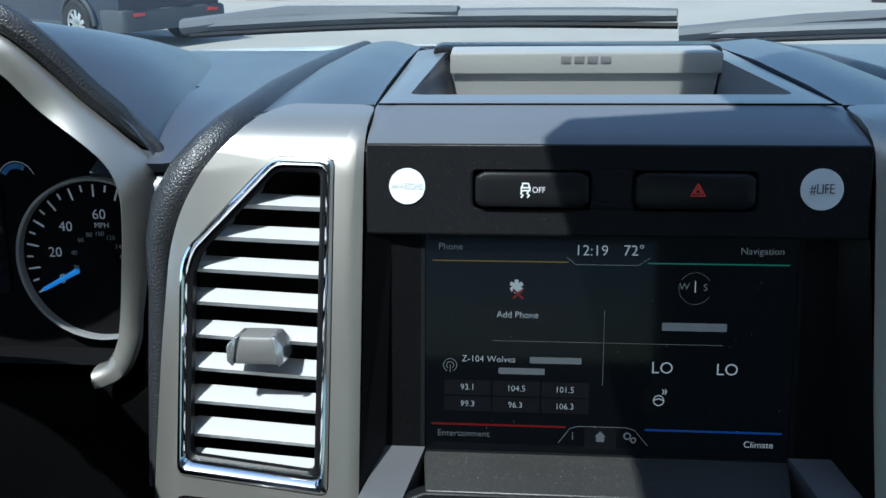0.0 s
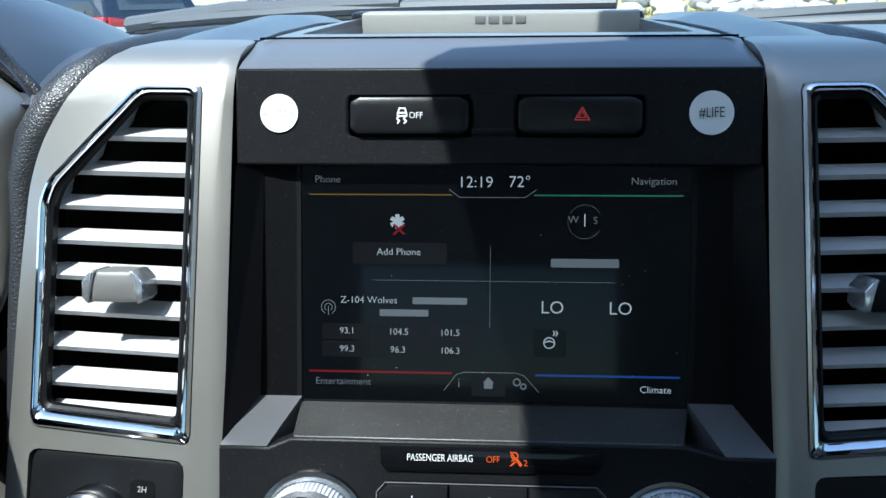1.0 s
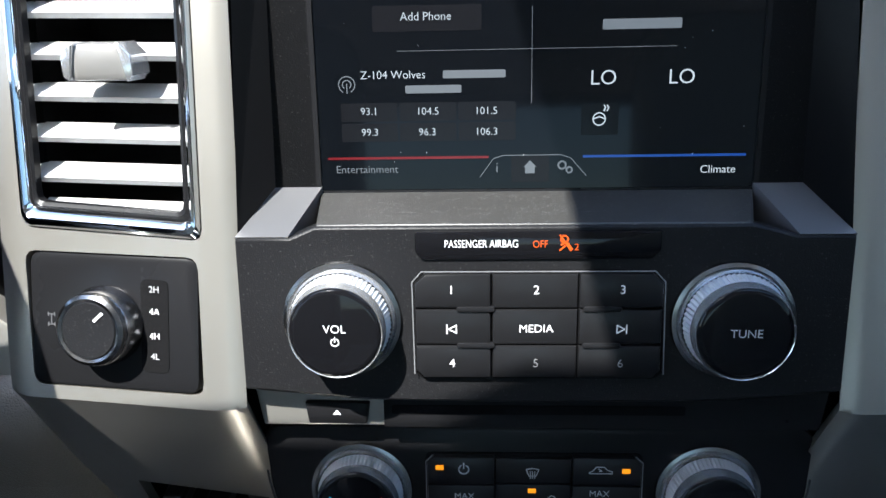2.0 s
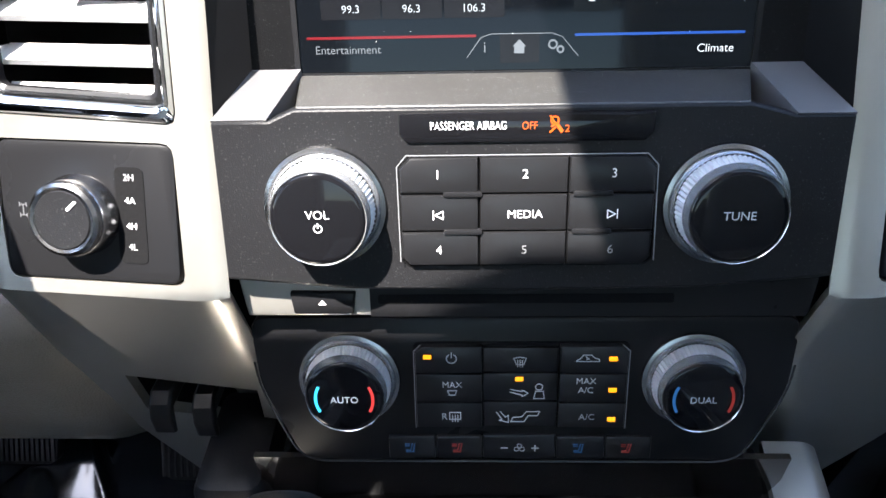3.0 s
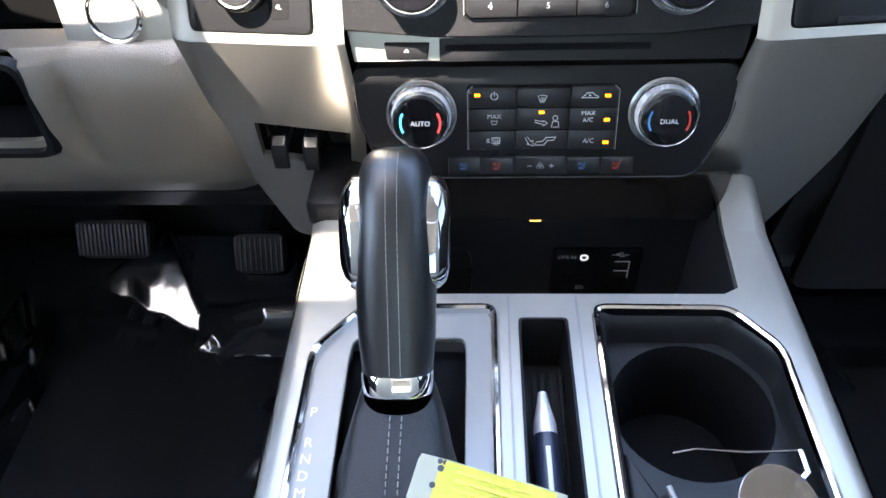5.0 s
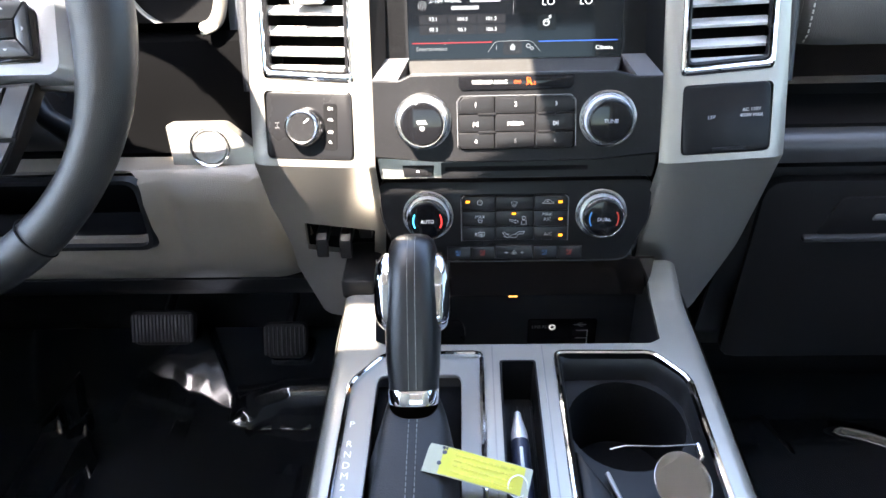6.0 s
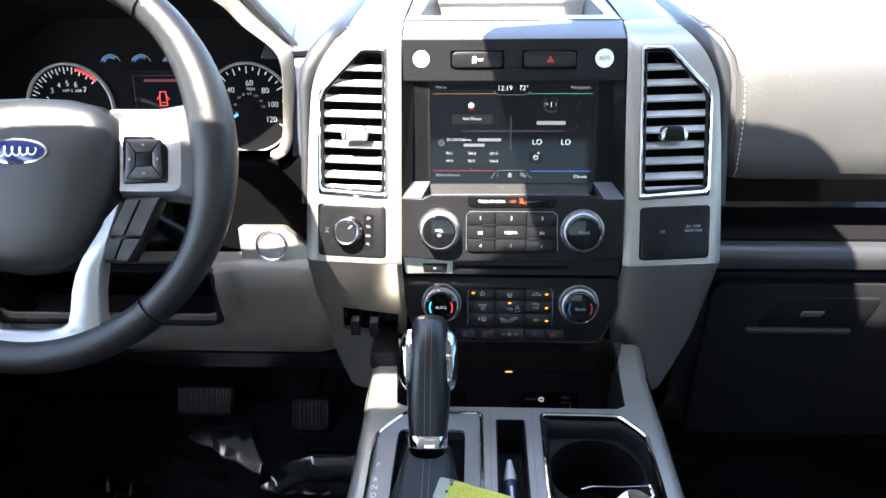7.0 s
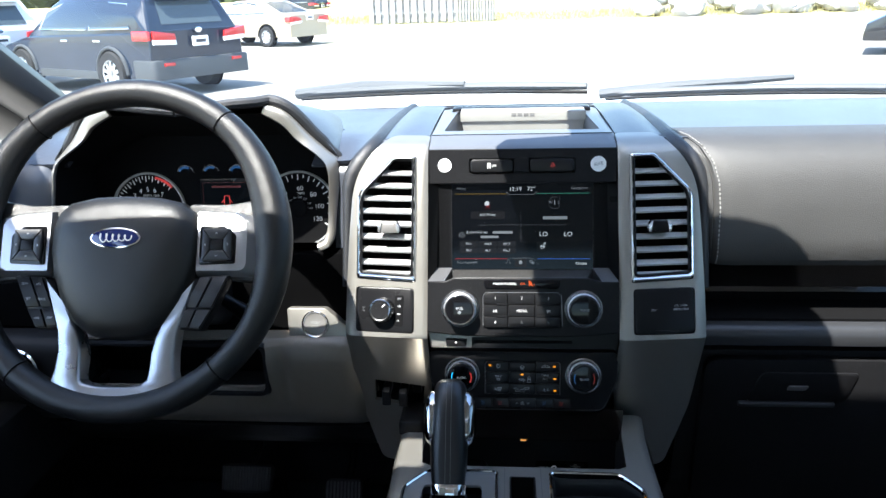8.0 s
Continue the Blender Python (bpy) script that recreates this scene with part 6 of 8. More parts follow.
def gear_lever():
    g = thing("gear_lever", (-0.083, -0.25, 1.13), "black stitched leather gear lever with chrome cheeks", "gear lever")
    axis = Vector((0.000, 0.063, 0.092)).normalized() * 0.945
    base = Vector((-0.0835, -0.2415, 1.184))
    side = Vector((1, 0, 0)) - axis * axis.x
    side.normalize()
    fwd = axis.cross(side) * -1
    if fwd.y < 0:
        fwd = -fwd

    def ringpts(h, a, b, push=0.0, n=28, power=2.6):
        out = []
        for i in range(n):
            t = 2 * math.pi * i / n
            ct, st = math.cos(t), math.sin(t)
            rx = a * math.copysign(abs(ct) ** (2 / power), ct)
            ry = b * math.copysign(abs(st) ** (2 / power), st)
            out.append(base + axis * h + side * rx + fwd * (ry + push))
        return out

    def loft(name, rows, mat, label="", parent=g, cap=True):
        bm = bmesh.new()
        rings = [[bm.verts.new(p) for p in r] for r in rows]
        for a, b in zip(rings, rings[1:]):
            for i in range(len(a)):
                bm.faces.new((a[i], a[(i + 1) % len(a)], b[(i + 1) % len(a)], b[i]))
        if cap:
            bm.faces.new(rings[0][::-1])
            bm.faces.new(rings[-1])
        return part(name, bm, mat, parent, label, sharp=50)
    rows = [ringpts(h, a * (1 + 0.10 * min(1, h / 0.03)), b, p) for h, a, b, p in ((0.0, 0.0185, 0.0175, 0), (0.020, 0.0190, 0.0185, 0), (0.045, 0.0190, 0.0205, 0.001), (0.066, 0.0186, 0.0240, 0.003), (0.085, 0.0182, 0.0268, 0.006), (0.100, 0.0176, 0.0262, 0.008), (0.110, 0.0166, 0.0235, 0.009), (0.117, 0.0145, 0.0190, 0.009), (0.121, 0.0105, 0.0120, 0.009), (0.1225, 0.005, 0.006, 0.009))]
    body = loft("grip", rows, GRIP)
    for s in (-1, 1):
        bm = bmesh.new()
        pts = rounded([(-0.011, 0.050), (0.012, 0.042), (0.027, 0.058), (0.032, 0.088), (0.022, 0.107), (-0.002, 0.108), (-0.012, 0.090)], 0.008, 4)
        rings = []
        for k, off in ((1.0, 0.0150), (1.0, 0.0212), (0.96, 0.0228), (0.86, 0.0258), (0.70, 0.0278), (0.50, 0.0288), (0.25, 0.0292)):
            rings.append([bm.verts.new(base + axis * (0.076 + (h - 0.076) * k) + fwd * (0.006 + (f - 0.006) * k) + side * s * off) for f, h in pts])
        for p, q in zip(rings, rings[1:]):
            for i in range(len(p)):
                bm.faces.new((p[i], p[(i + 1) % len(p)], q[(i + 1) % len(p)], q[i]))
        bm.faces.new(rings[-1])
        part("cheek", bm, CHEEK, body, "chrome cheek")
    # twin seams down the back of the grip
    for dx in (-0.0028, 0.0028):
        bm = bmesh.new()
        path = []
        for h, a, b, p in ((0.001, 0, 0.0176, 0), (0.020, 0, 0.0186, 0), (0.045, 0, 0.0206, 0.001), (0.066, 0, 0.0241, 0.003), (0.085, 0, 0.0266, 0.006), (0.100, 0, 0.0263, 0.008), (0.110, 0, 0.0236, 0.009), (0.117, 0, 0.0191, 0.009), (0.121, 0, 0.0121, 0.009)):
            path.append(base + axis * h + side * dx + fwd * (p - b))
        for a, b in zip(path, path[1:]):
            n = max(1, int((b - a).length / 0.0034))
            for k in range(n):
                tube(bm, [a.lerp(b, (k + 0.06) / n), a.lerp(b, (k + 0.92) / n)], 0.00022, 5)
        part("stitching", bm, FINE_THREAD, body, "pale double stitching")
    rows = [ringpts(h, a, b) for h, a, b in ((-0.0115, 0.0186, 0.0180), (-0.0100, 0.0190, 0.0184), (-0.002, 0.0192, 0.0186), (0.0005, 0.0188, 0.0180))]
    loft("collar", rows, CHROME, "chrome collar")
    # gaiter falling to the plate
    rows = []
    rnd = random.Random(3)
    for k in range(9):
        t = k / 8
        c = (base - axis * 0.0105).lerp(Vector((-0.083, -0.325, TOP - 0.022)), t ** 1.1)
        a, b = 0.0186 + 0.0190 * t ** 0.9, 0.018 + 0.092 * t ** 1.4
        ring = []
        for i in range(32):
            th = 2 * math.pi * i / 32
            fold = 1 + 0.10 * t * math.sin(5 * th + 1.3) + 0.07 * t * math.sin(8 * th + 5 * t)
            ct, st = math.cos(th), math.sin(th)
            rx = a * math.copysign(abs(ct) ** 0.8, ct) * fold
            ry = b * math.copysign(abs(st) ** 0.8, st) * (1.0 if st < 0 else (1 - 0.35 * t))
            ring.append(c + Vector((rx, ry, 0.009 * math.sin(math.pi * t) * (1 if st < 0 else 0.4) + 0.0012 * t * math.sin(7 * th))))
        rows.append(ring)
    gaiter = loft("gaiter", rows, GAITER, "soft black leather gaiter", cap=False)
    for dx in (-0.0028, 0.0032):
        bm = bmesh.new()
        path = []
        for k in range(9):
            r = rows[k]
            p = min(r, key=lambda q: q.y)
            path.append(Vector((r[24].x + dx, p.y - 0.0006, r[24].z + 0.0012)))
        for a, b in zip(path, path[1:]):
            n = max(1, int((b - a).length / 0.0038))
            for k in range(n):
                tube(bm, [a.lerp(b, (k + 0.15) / n), a.lerp(b, (k + 0.8) / n)], 0.00035, 5)
        part("stitching", bm, FINE_THREAD, gaiter, "pale double stitching")
    return base, axis, side, fwd


gear_lever()


def paper_tag():
    t = thing("paper_tag", (-0.04, -0.29, TOP), "yellow key tag in a clear sleeve with a wire ring", "tag")
    m = pose(-0.0370, -0.3050, TOP + 0.0175, 6, 6, -14) @ Matrix.Scale(0.87, 4)
    bm = bmesh.new()
    n = 14
    top = []
    for i in range(n + 1):
        x = -0.043 + 0.086 * i / n
        z = 0.0016 * math.sin(3.1 * i / n) + 0.0006 * math.sin(9 * i / n)
        top.append((x, z))
    for y0, y1 in ((-0.0135, 0.0135),):
        a = [bm.verts.new(m @ Vector((x, y0, z))) for x, z in top]
        b = [bm.verts.new(m @ Vector((x, y1, z))) for x, z in top]
        for i in range(n):
            bm.faces.new((a[i], a[i + 1], b[i + 1], b[i]))
    bmesh.ops.solidify(bm, geom=bm.faces[:], thickness=0.0006)
    part("sleeve", bm, CLEAR, t, "clear plastic sleeve")
    bm = bmesh.new()
    a = [bm.verts.new(m @ Vector((x * 0.84 + 0.001, -0.0127, z + 0.0006))) for x, z in top]
    b = [bm.verts.new(m @ Vector((x * 0.84 + 0.001, 0.0127, z + 0.0006))) for x, z in top]
    for i in range(n):
        bm.faces.new((a[i], a[i + 1], b[i + 1], b[i]))
    bmesh.ops.solidify(bm, geom=bm.faces[:], thickness=0.0004)
    part("card", bm, YELLOW, t, "yellow paper card")
    bm = bmesh.new()
    for x, y, r in ((-0.029, 0.0075, 0.0020), (-0.0275, 0.0115, 0.0015), (-0.0305, 0.0115, 0.0015), (-0.031, -0.003, 0.0018)):
        prism(bm, circle(x, y, r, 10), 0.0012, 0.0016, m)
    part("print", bm, INK, t, "small dark paw print")
    bm = bmesh.new()
    rnd = random.Random(7)
    for k in range(4):
        y = 0.008 - 0.0052 * k
        x = -0.020
        while x < 0.026:
            w = rnd.uniform(0.003, 0.009)
            prism(bm, [(x, y - 0.0009), (x + w, y - 0.0012), (x + w, y + 0.0006), (x, y + 0.0010)], 0.0022, 0.0026, m)
            x += w + rnd.uniform(0.001, 0.003)
    part("writing", bm, material("faded_ink", (0.74, 0.66, 0.085), 0.6), t, "faint handwritten lines as bars")
    bm = bmesh.new()
    tube(bm, [m @ Vector((0.034 + 0.011 * math.cos(a) * 0.7, -0.006 + 0.008 * math.sin(a), 0.003 + 0.003 * math.sin(a))) for a in [k * math.pi / 9 for k in range(17)]], 0.0005, 6)
    part("wire_ring", bm, BRUSHED, t, "thin wire ring")


paper_tag()


def slot_pen():
    p = thing("pen", (-0.004, -0.25, TOP - 0.035), "silver and navy pen standing in the console slot", "pen")
    a, b = Vector((-0.0035, -0.222, TOP - 0.016)), Vector((-0.0010, -0.345, TOP - 0.030))
    d = (b - a)
    bm = bmesh.new()
    tube(bm, [a, a + d * 0.05, a + d * 0.16, a + d * 0.22], [0.0026, 0.0036, 0.0066, 0.0070], 16)
    part("tip", bm, BRUSHED, p, "silver tapered tip")
    bm = bmesh.new()
    tube(bm, [a + d * 0.22, a + d * 0.24, a + d * 0.95, b], [0.0070, 0.0074, 0.0074, 0.006], 16)
    part("barrel", bm, material("navy_plastic", (0.02, 0.026, 0.05), 0.3), p)
    bm = bmesh.new()
    tube(bm, [a + d * 0.3 + Vector((0.0, 0, 0.0066)), a + d * 0.8 + Vector((0, 0, 0.0068))], 0.0016, 8)
    part("clip", bm, BRUSHED, p)


slot_pen()


def eyeglasses():
    e = thing("eyeglasses", (0.10, -0.29, TOP - 0.02), "folded rimmed eyeglasses lying in the cup tray", "glasses")
    for cx, cy, tilt in ((0.1090, -0.300, 20), (0.082, -0.345, 12)):
        m = pose(cx, cy, TOP - 0.003, tilt, -22, 12)
        pts = [(x, y) for x, y in circle(0, 0, 0.0185, 32, 0.0225)]
        bm = bmesh.new()
        tube(bm, [m @ Vector((x, y, 0)) for x, y in pts], 0.0007, 8, True)
        part("rim", bm, DARK_CHROME, e, "thin metal rim")
        bm = bmesh.new()
        prism(bm, pts, -0.0006, 0.0006, m)
        part("lens", bm, LENS, e, "grey reflective lens")
    bm = bmesh.new()
    tube(bm, [(0.128, -0.268, TOP + 0.000), (0.100, -0.2675, TOP - 0.003), (0.075, -0.264, TOP - 0.006), (0.064, -0.264, TOP - 0.010)], 0.0008, 8)
    part("temple", bm, DARK_CHROME, e, "thin metal temple arm")
    bm = bmesh.new()
    tube(bm, [(0.127, -0.268, TOP + 0.0), (0.1275, -0.280, TOP - 0.001), (0.120, -0.287, TOP - 0.003)], 0.0018, 8)
    part("hinge", bm, CHROME, e)
    c = thing("stylus", (0.07, -0.29, TOP - 0.03), "short grey stick lying in the cup tray", "stick")
    bm = bmesh.new()
    tube(bm, [(0.0600, -0.2795, TOP - 0.018), (0.0670, -0.3000, TOP - 0.022), (0.0760, -0.335, TOP - 0.020)], 0.0019, 10)
    part("shaft", bm, GREY, c)


eyeglasses()


# ---- footwell ----
def pedal(name, x0, x1, z0, z1, y, ribs, label):
    p = thing(name, ((x0 + x1) / 2, y, z0), label, "pedal", "foot pedals")
    m = face_frame((x0 + x1) / 2, y, (z0 + z1) / 2, 32)
    w, h = (x1 - x0) / 2, (z1 - z0) / 2 / math.cos(radians(32))
    bm = bmesh.new()
    prism(bm, rounded([(-w * 0.92, -h), (w * 0.92, -h), (w, h), (-w, h)], 0.014), -0.012, 0.0, m, 0.003)
    pad = part("pad", bm, RUBBER, p)
    for k in range(ribs):
        x = -w * 0.86 + 1.72 * w * k / (ribs - 1)
        bm = bmesh.new()
        prism(bm, rect(x - w * 0.035, -h * 0.8, x + w * 0.035, h * 0.8), -0.001, 0.003, m, 0.001)
        part("rib", bm, material_rib, pad)
    bm = bmesh.new()
    tube(bm, [m @ Vector((0, 0, -0.01)), m @ Vector((0.01, h + 0.03, -0.03)), Vector(((x0 + x1) / 2 + 0.02, y + 0.10, z1 + 0.16))], 0.008, 8)
    part("arm", bm, DARK, p)


# ribs in a paler rubber than the pad
material_rib = material("paler_rubber_rib", (0.030, 0.030, 0.032), 0.45)
pedal("brake_pedal", -0.536, -0.438, 0.860, 0.902, 0.175, 17, "wide black ribbed rubber brake pedal")
pedal("accelerator_pedal", -0.349, -0.281, 0.823, 0.868, 0.185, 10, "narrow black ribbed accelerator pedal")


def floor_film(x0, x1, y0, y1, seed, name_label, folds=(), flaps=(), rolls=()):
    """A glossy sheet that lies flat but for straight-sided folds (x, y, turn, height, half length, near width, far width);
    flaps: (tip, corner, point, slope) pushed up the toe board; rolls: (x, x, y, half width, height) beside the tunnel."""
    f = thing("floor_film", ((x0 + x1) / 2, (y0 + y1) / 2, 0.75), name_label, "plastic film", "protective floor films")
    rnd = random.Random(seed)
    waves = [(rnd.uniform(-14, 14), rnd.uniform(-14, 14), rnd.uniform(0, 6.3)) for _ in range(5)]
    creases = [(rnd.uniform(x0, x1), rnd.uniform(y0, y1), rnd.gauss(1.75, 0.35), rnd.uniform(0.004, 0.008), rnd.uniform(0.03, 0.08), rnd.uniform(0.006, 0.012), rnd.uniform(0.010, 0.03)) for _ in range(9)]
    creases += folds
    bm = bmesh.new()
    n = 220
    grid = []
    for j in range(n + 1):
        row = []
        for i in range(n + 1):
            x, y = x0 + (x1 - x0) * i / n, y0 + (y1 - y0) * j / n
            z = 0.762
            for a, b, c in waves:
                z += 0.0011 * math.sin(a * x + b * y + c)
            for cx, cy, an, hh, ln, wn, wf in creases:
                dx, dy = x - cx, y - cy
                u, v = dx * math.cos(an) + dy * math.sin(an), -dx * math.sin(an) + dy * math.cos(an)
                v += 0.006 * noise.noise(Vector((u * 14, cx * 9, 0)))
                z += hh * max(0.0, 1 - abs(v) / (wf if v > 0 else wn)) * min(1.0, 2.4 * max(0.0, 1 - abs(u) / ln))
            z = max(z, 0.773 + (y - 0.12) * 0.5556)
            for tip, corner, point, steep in flaps:
                # a three-cornered flap that rises from the edge between tip and point
                share = (x - tip[0]) / (point[0] - tip[0])
                if 0.0 < share < 1.2:
                    front = tip[1] + (point[1] - tip[1]) * share + 0.004 * noise.noise(Vector((x * 40, seed, 0)))
                    back = tip[1] + (corner[1] - tip[1]) * (x - tip[0]) / (corner[0] - tip[0])
                    side = corner[0] + (point[0] - corner[0]) * (corner[1] - y) / (corner[1] - point[1])
                    fade = max(0.0, min(1.0, (side - x) / 0.010 + 1.0))
                    rise = max(0.0, min(y, back) - front)
                    up = max(0.762, 0.773 + (front - 0.12) * 0.5556) + rise * steep * (1 + 0.10 * noise.noise(Vector((x * 30, y * 22, seed))))
                    z += fade * max(0.0, up - z)
            for xa, xb, yc, wide, high in rolls:
                # a rounded roll that swells towards the tunnel
                share = max(0.0, min(1.0, (x - xa) / (xb - xa)))
                v = (y - yc - 0.004 * noise.noise(Vector((x * 18, 3.0, seed)))) / wide
                z += high * share ** 0.6 * max(0.0, 1 - v * v) ** 0.7
            z += 0.02 * max(0.0, (0.04 - min(x - x0, x1 - x)) / 0.04)
            row.append(bm.verts.new((x, y, z)))
        grid.append(row)
    for a, b in zip(grid, grid[1:]):
        for i in range(n):
            bm.faces.new((a[i], a[i + 1], b[i + 1], b[i]))
    part("film", bm, FILM, f, sharp=60)


floor_film(-0.83, -0.175, -0.30, 0.23, 11, "crumpled glossy plastic film over the driver's floor mat",
           [(-0.645, 0.120, 1.75, 0.017, 0.04, 0.010, 0.03), (-0.600, 0.120, 1.70, 0.017, 0.05, 0.010, 0.025), (-0.520, 0.090, 1.95, 0.018, 0.045, 0.010, 0.03), (-0.46, 0.064, 0.05, 0.010, 0.05, 0.010, 0.02)],
           [((-0.537, 0.172), (-0.440, 0.222), (-0.380, 0.112), 0.75), ((-0.535, 0.090), (-0.508, 0.118), (-0.462, 0.060), 0.75), ((-0.665, 0.105), (-0.628, 0.150), (-0.600, 0.080), 0.75), ((-0.600, -0.030), (-0.555, 0.004), (-0.520, -0.048), 0.75)], [(-0.39, -0.30, 0.120, 0.030, 0.046)])
floor_film(0.175, 0.83, -0.30, 0.16, 5, "crumpled glossy plastic film over the passenger's floor mat", [(0.50, 0.07, -0.35, 0.010, 0.05, 0.010, 0.02), (0.27, 0.02, 1.2, 0.010, 0.05, 0.008, 0.02)])


# ---- front seats, unseen behind the view, pale to bounce light forward ----

def seat(x):
    st = thing("front_seat", (x, -0.75, 0.745), "unseen stone grey front seat that bounces light", "seat", "front seats")
    bm = bmesh.new()
    prism(bm, rect(-0.25, -1.02, 0.25, -0.47, 0.07), 0.84, 1.10, pose(x, 0, 0), 0.05)
    part("cushion", bm, STONE, st, sharp=60)
    bm = bmesh.new()
    prism(bm, rect(-0.25, -0.02, 0.25, 0.66, 0.09), -0.12, 0.0, pose(x, -0.96, 1.05, 76, 0, 0) @ Matrix.Scale(-1, 4, (0, 0, 1)), 0.04)
    part("backrest", bm, STONE, st, sharp=60)
    bm = bmesh.new()
    prism(bm, rect(-0.27, -1.0, 0.27, -0.50, 0.05), 0.745, 0.85, pose(x, 0, 0), 0.01)
    part("seat_base", bm, RUBBER, st)


seat(-0.47)
seat(0.47)


# ---- instruments ----
CLUSTER = face_frame(-0.44, 0.12, 1.40, 10)


def dial_numbers(m, parent, labels, r, size, mat=PRINT):
    for body, ang in labels:
        text("numeral", body, size, at(m, r * math.cos(radians(ang)), r * math.sin(radians(ang)), 0.0006), mat, parent)


def gauge(cx, cy, r, name, label, numerals, major, start, end, needle):
    g = thing(name, tuple(CLUSTER @ Vector((cx, cy, 0))), label, "gauge", "instrument gauges")
    m = at(CLUSTER, cx, cy, 0.002)
    bm = bmesh.new()
    lathe(bm, [(0.0, 0.0), (r, 0.0), (r, -0.004)], m, 64)
    part("dial", bm, DARK, g, "black dial face")
    bm = bmesh.new()
    lathe(bm, [(r - 0.0005, 0.0), (r, 0.005), (r + 0.0018, 0.0055), (r + 0.0028, 0.0)], m, 72)
    part("dial_ring", bm, GLOW_RING, g, "bright dial ring")
    lines = []
    for k in range(major * 2 + 1):
        a = radians(start + (end - start) * k / (major * 2))
        r0 = r * (0.80 if k % 2 == 0 else 0.87)
        lines.append([(r0 * math.cos(a), r0 * math.sin(a)), (r * 0.94 * math.cos(a), r * 0.94 * math.sin(a))])
    stroke("graduations", lines, 0.0013, m, PRINT, g, 0.0005)
    dial_numbers(m, g, numerals, r * 0.57, 0.0098)
    bm = bmesh.new()
    lathe(bm, [(0.0125, 0.0), (0.0122, 0.0012), (0.010, 0.0018), (0.0, 0.0018)], m, 32)
    part("hub", bm, DARK, g)
    a = radians(needle)
    bm = bmesh.new()
    tube(bm, [m @ Vector((r * 0.30 * math.cos(a), r * 0.30 * math.sin(a), 0.003)), m @ Vector((r * 0.84 * math.cos(a), r * 0.84 * math.sin(a), 0.003))], [0.0020, 0.0015], 6)
    part("needle", bm, BLUE, g, "blue lit needle")
    return g, m


def instruments():
    ic = thing("instrument_cluster", (-0.44, 0.1, 1.33), "dark instrument cluster in a deep hooded opening", "instrument cluster")
    bm = bmesh.new()
    prism(bm, rounded([(-0.22, -0.085), (0.20, -0.085), (0.20, 0.055), (0.13, 0.112), (-0.15, 0.112), (-0.22, 0.055)], 0.02), -0.01, 0.0, CLUSTER)
    part("backing", bm, DARK, ic)
    # champagne trim: two arms, open at the top behind the wheel
    outer = [(-0.337, 0.044, 1.563), (-0.311, 0.042, 1.553), (-0.283, 0.048, 1.521), (-0.262, 0.050, 1.500), (-0.2475, 0.049, 1.485), (-0.2455, 0.042, 1.465), (-0.2465, 0.030, 1.440), (-0.2475, 0.012, 1.410), (-0.2475, 0.003, 1.395), (-0.2535, -0.006, 1.381), (-0.268, -0.010, 1.375)]
    inner = [(-0.345, 0.042, 1.5505), (-0.318, 0.040, 1.535), (-0.300, 0.038, 1.516), (-0.267, 0.030, 1.492), (-0.258, 0.027, 1.475), (-0.2565, 0.022, 1.456), (-0.2565, 0.012, 1.430), (-0.257, 0.005, 1.410), (-0.259, 0.000, 1.397), (-0.264, -0.004, 1.388), (-0.271, -0.006, 1.385)]

    def bend(pts, n=5):
        vs = [Vector(p) for p in pts]
        out = []
        for k in range(len(vs) - 1):
            p0, p1, p2, p3 = vs[max(0, k - 1)], vs[k], vs[k + 1], vs[min(len(vs) - 1, k + 2)]
            for j in range(n):
                s = j / n
                out.append(0.5 * (2 * p1 + (p2 - p0) * s + (2 * p0 - 5 * p1 + 4 * p2 - p3) * s * s + (3 * p1 - p0 - 3 * p2 + p3) * s ** 3))
        return out + [vs[-1]]

    def mirror(p, s):
        return Vector((p.x if s > 0 else -0.898 - p.x, p.y, p.z))
    oc, ic_ = bend(outer), bend(inner)
    back = Vector((0, 1, 0))
    for s in (1, -1):
        bm = bmesh.new()
        rows = []
        for o, i in zip(oc, ic_):
            o, i = mirror(o, s), mirror(i, s)
            w = (o - i)
            face = Vector((0, -1, 0.15))
            rows.append([bm.verts.new(p) for p in (i + back * 0.008 + w * 0.03, i + back * 0.003, i + w * 0.12 + face * 0.001, i + w * 0.5 + face * 0.0025, o - w * 0.12 + face * 0.001, o + back * 0.002, o + back * 0.004)])
        for p, q in zip(rows, rows[1:]):
            for i in range(6):
                bm.faces.new((p[i], p[i + 1], q[i + 1], q[i]))
        bm.faces.new(rows[0])
        bm.faces.new(rows[-1])
        part("trim", bm, SILVER, ic, "champagne satin hood trim", sharp=50)
        # leather lip outside the trim
        bm = bmesh.new()
        pts, rad = [], []
        for k in range(-8, 22):
            if k < 0:
                q = Vector((-0.335 + 0.0142 * k, 0.047 - 0.031 * (1 - (1 + k / 8) ** 2), 1.567 + 0.0012 * k))
                pts.append(mirror(q + Vector((0, 0, 0.003 * min(1, -k / 3))), s))
            else:
                w = (oc[k] - ic_[k]).normalized()
                pts.append(mirror(oc[k] + w * 0.0065 + back * 0.006, s))
            rad.append(0.0074 if k < 14 else 0.0074 - 0.0006 * (k - 13))
        tube(bm, pts, rad, 10)
        part("brow_lip", bm, GRAINED, ic, "black grained leather lip")
    # tunnel walls from the trim to the dials
    ring = [mirror(p, 1) for p in ic_] + [mirror(p, -1) for p in ic_[::-1]]
    bm = bmesh.new()
    a = [bm.verts.new(p + back * 0.006) for p in ring]
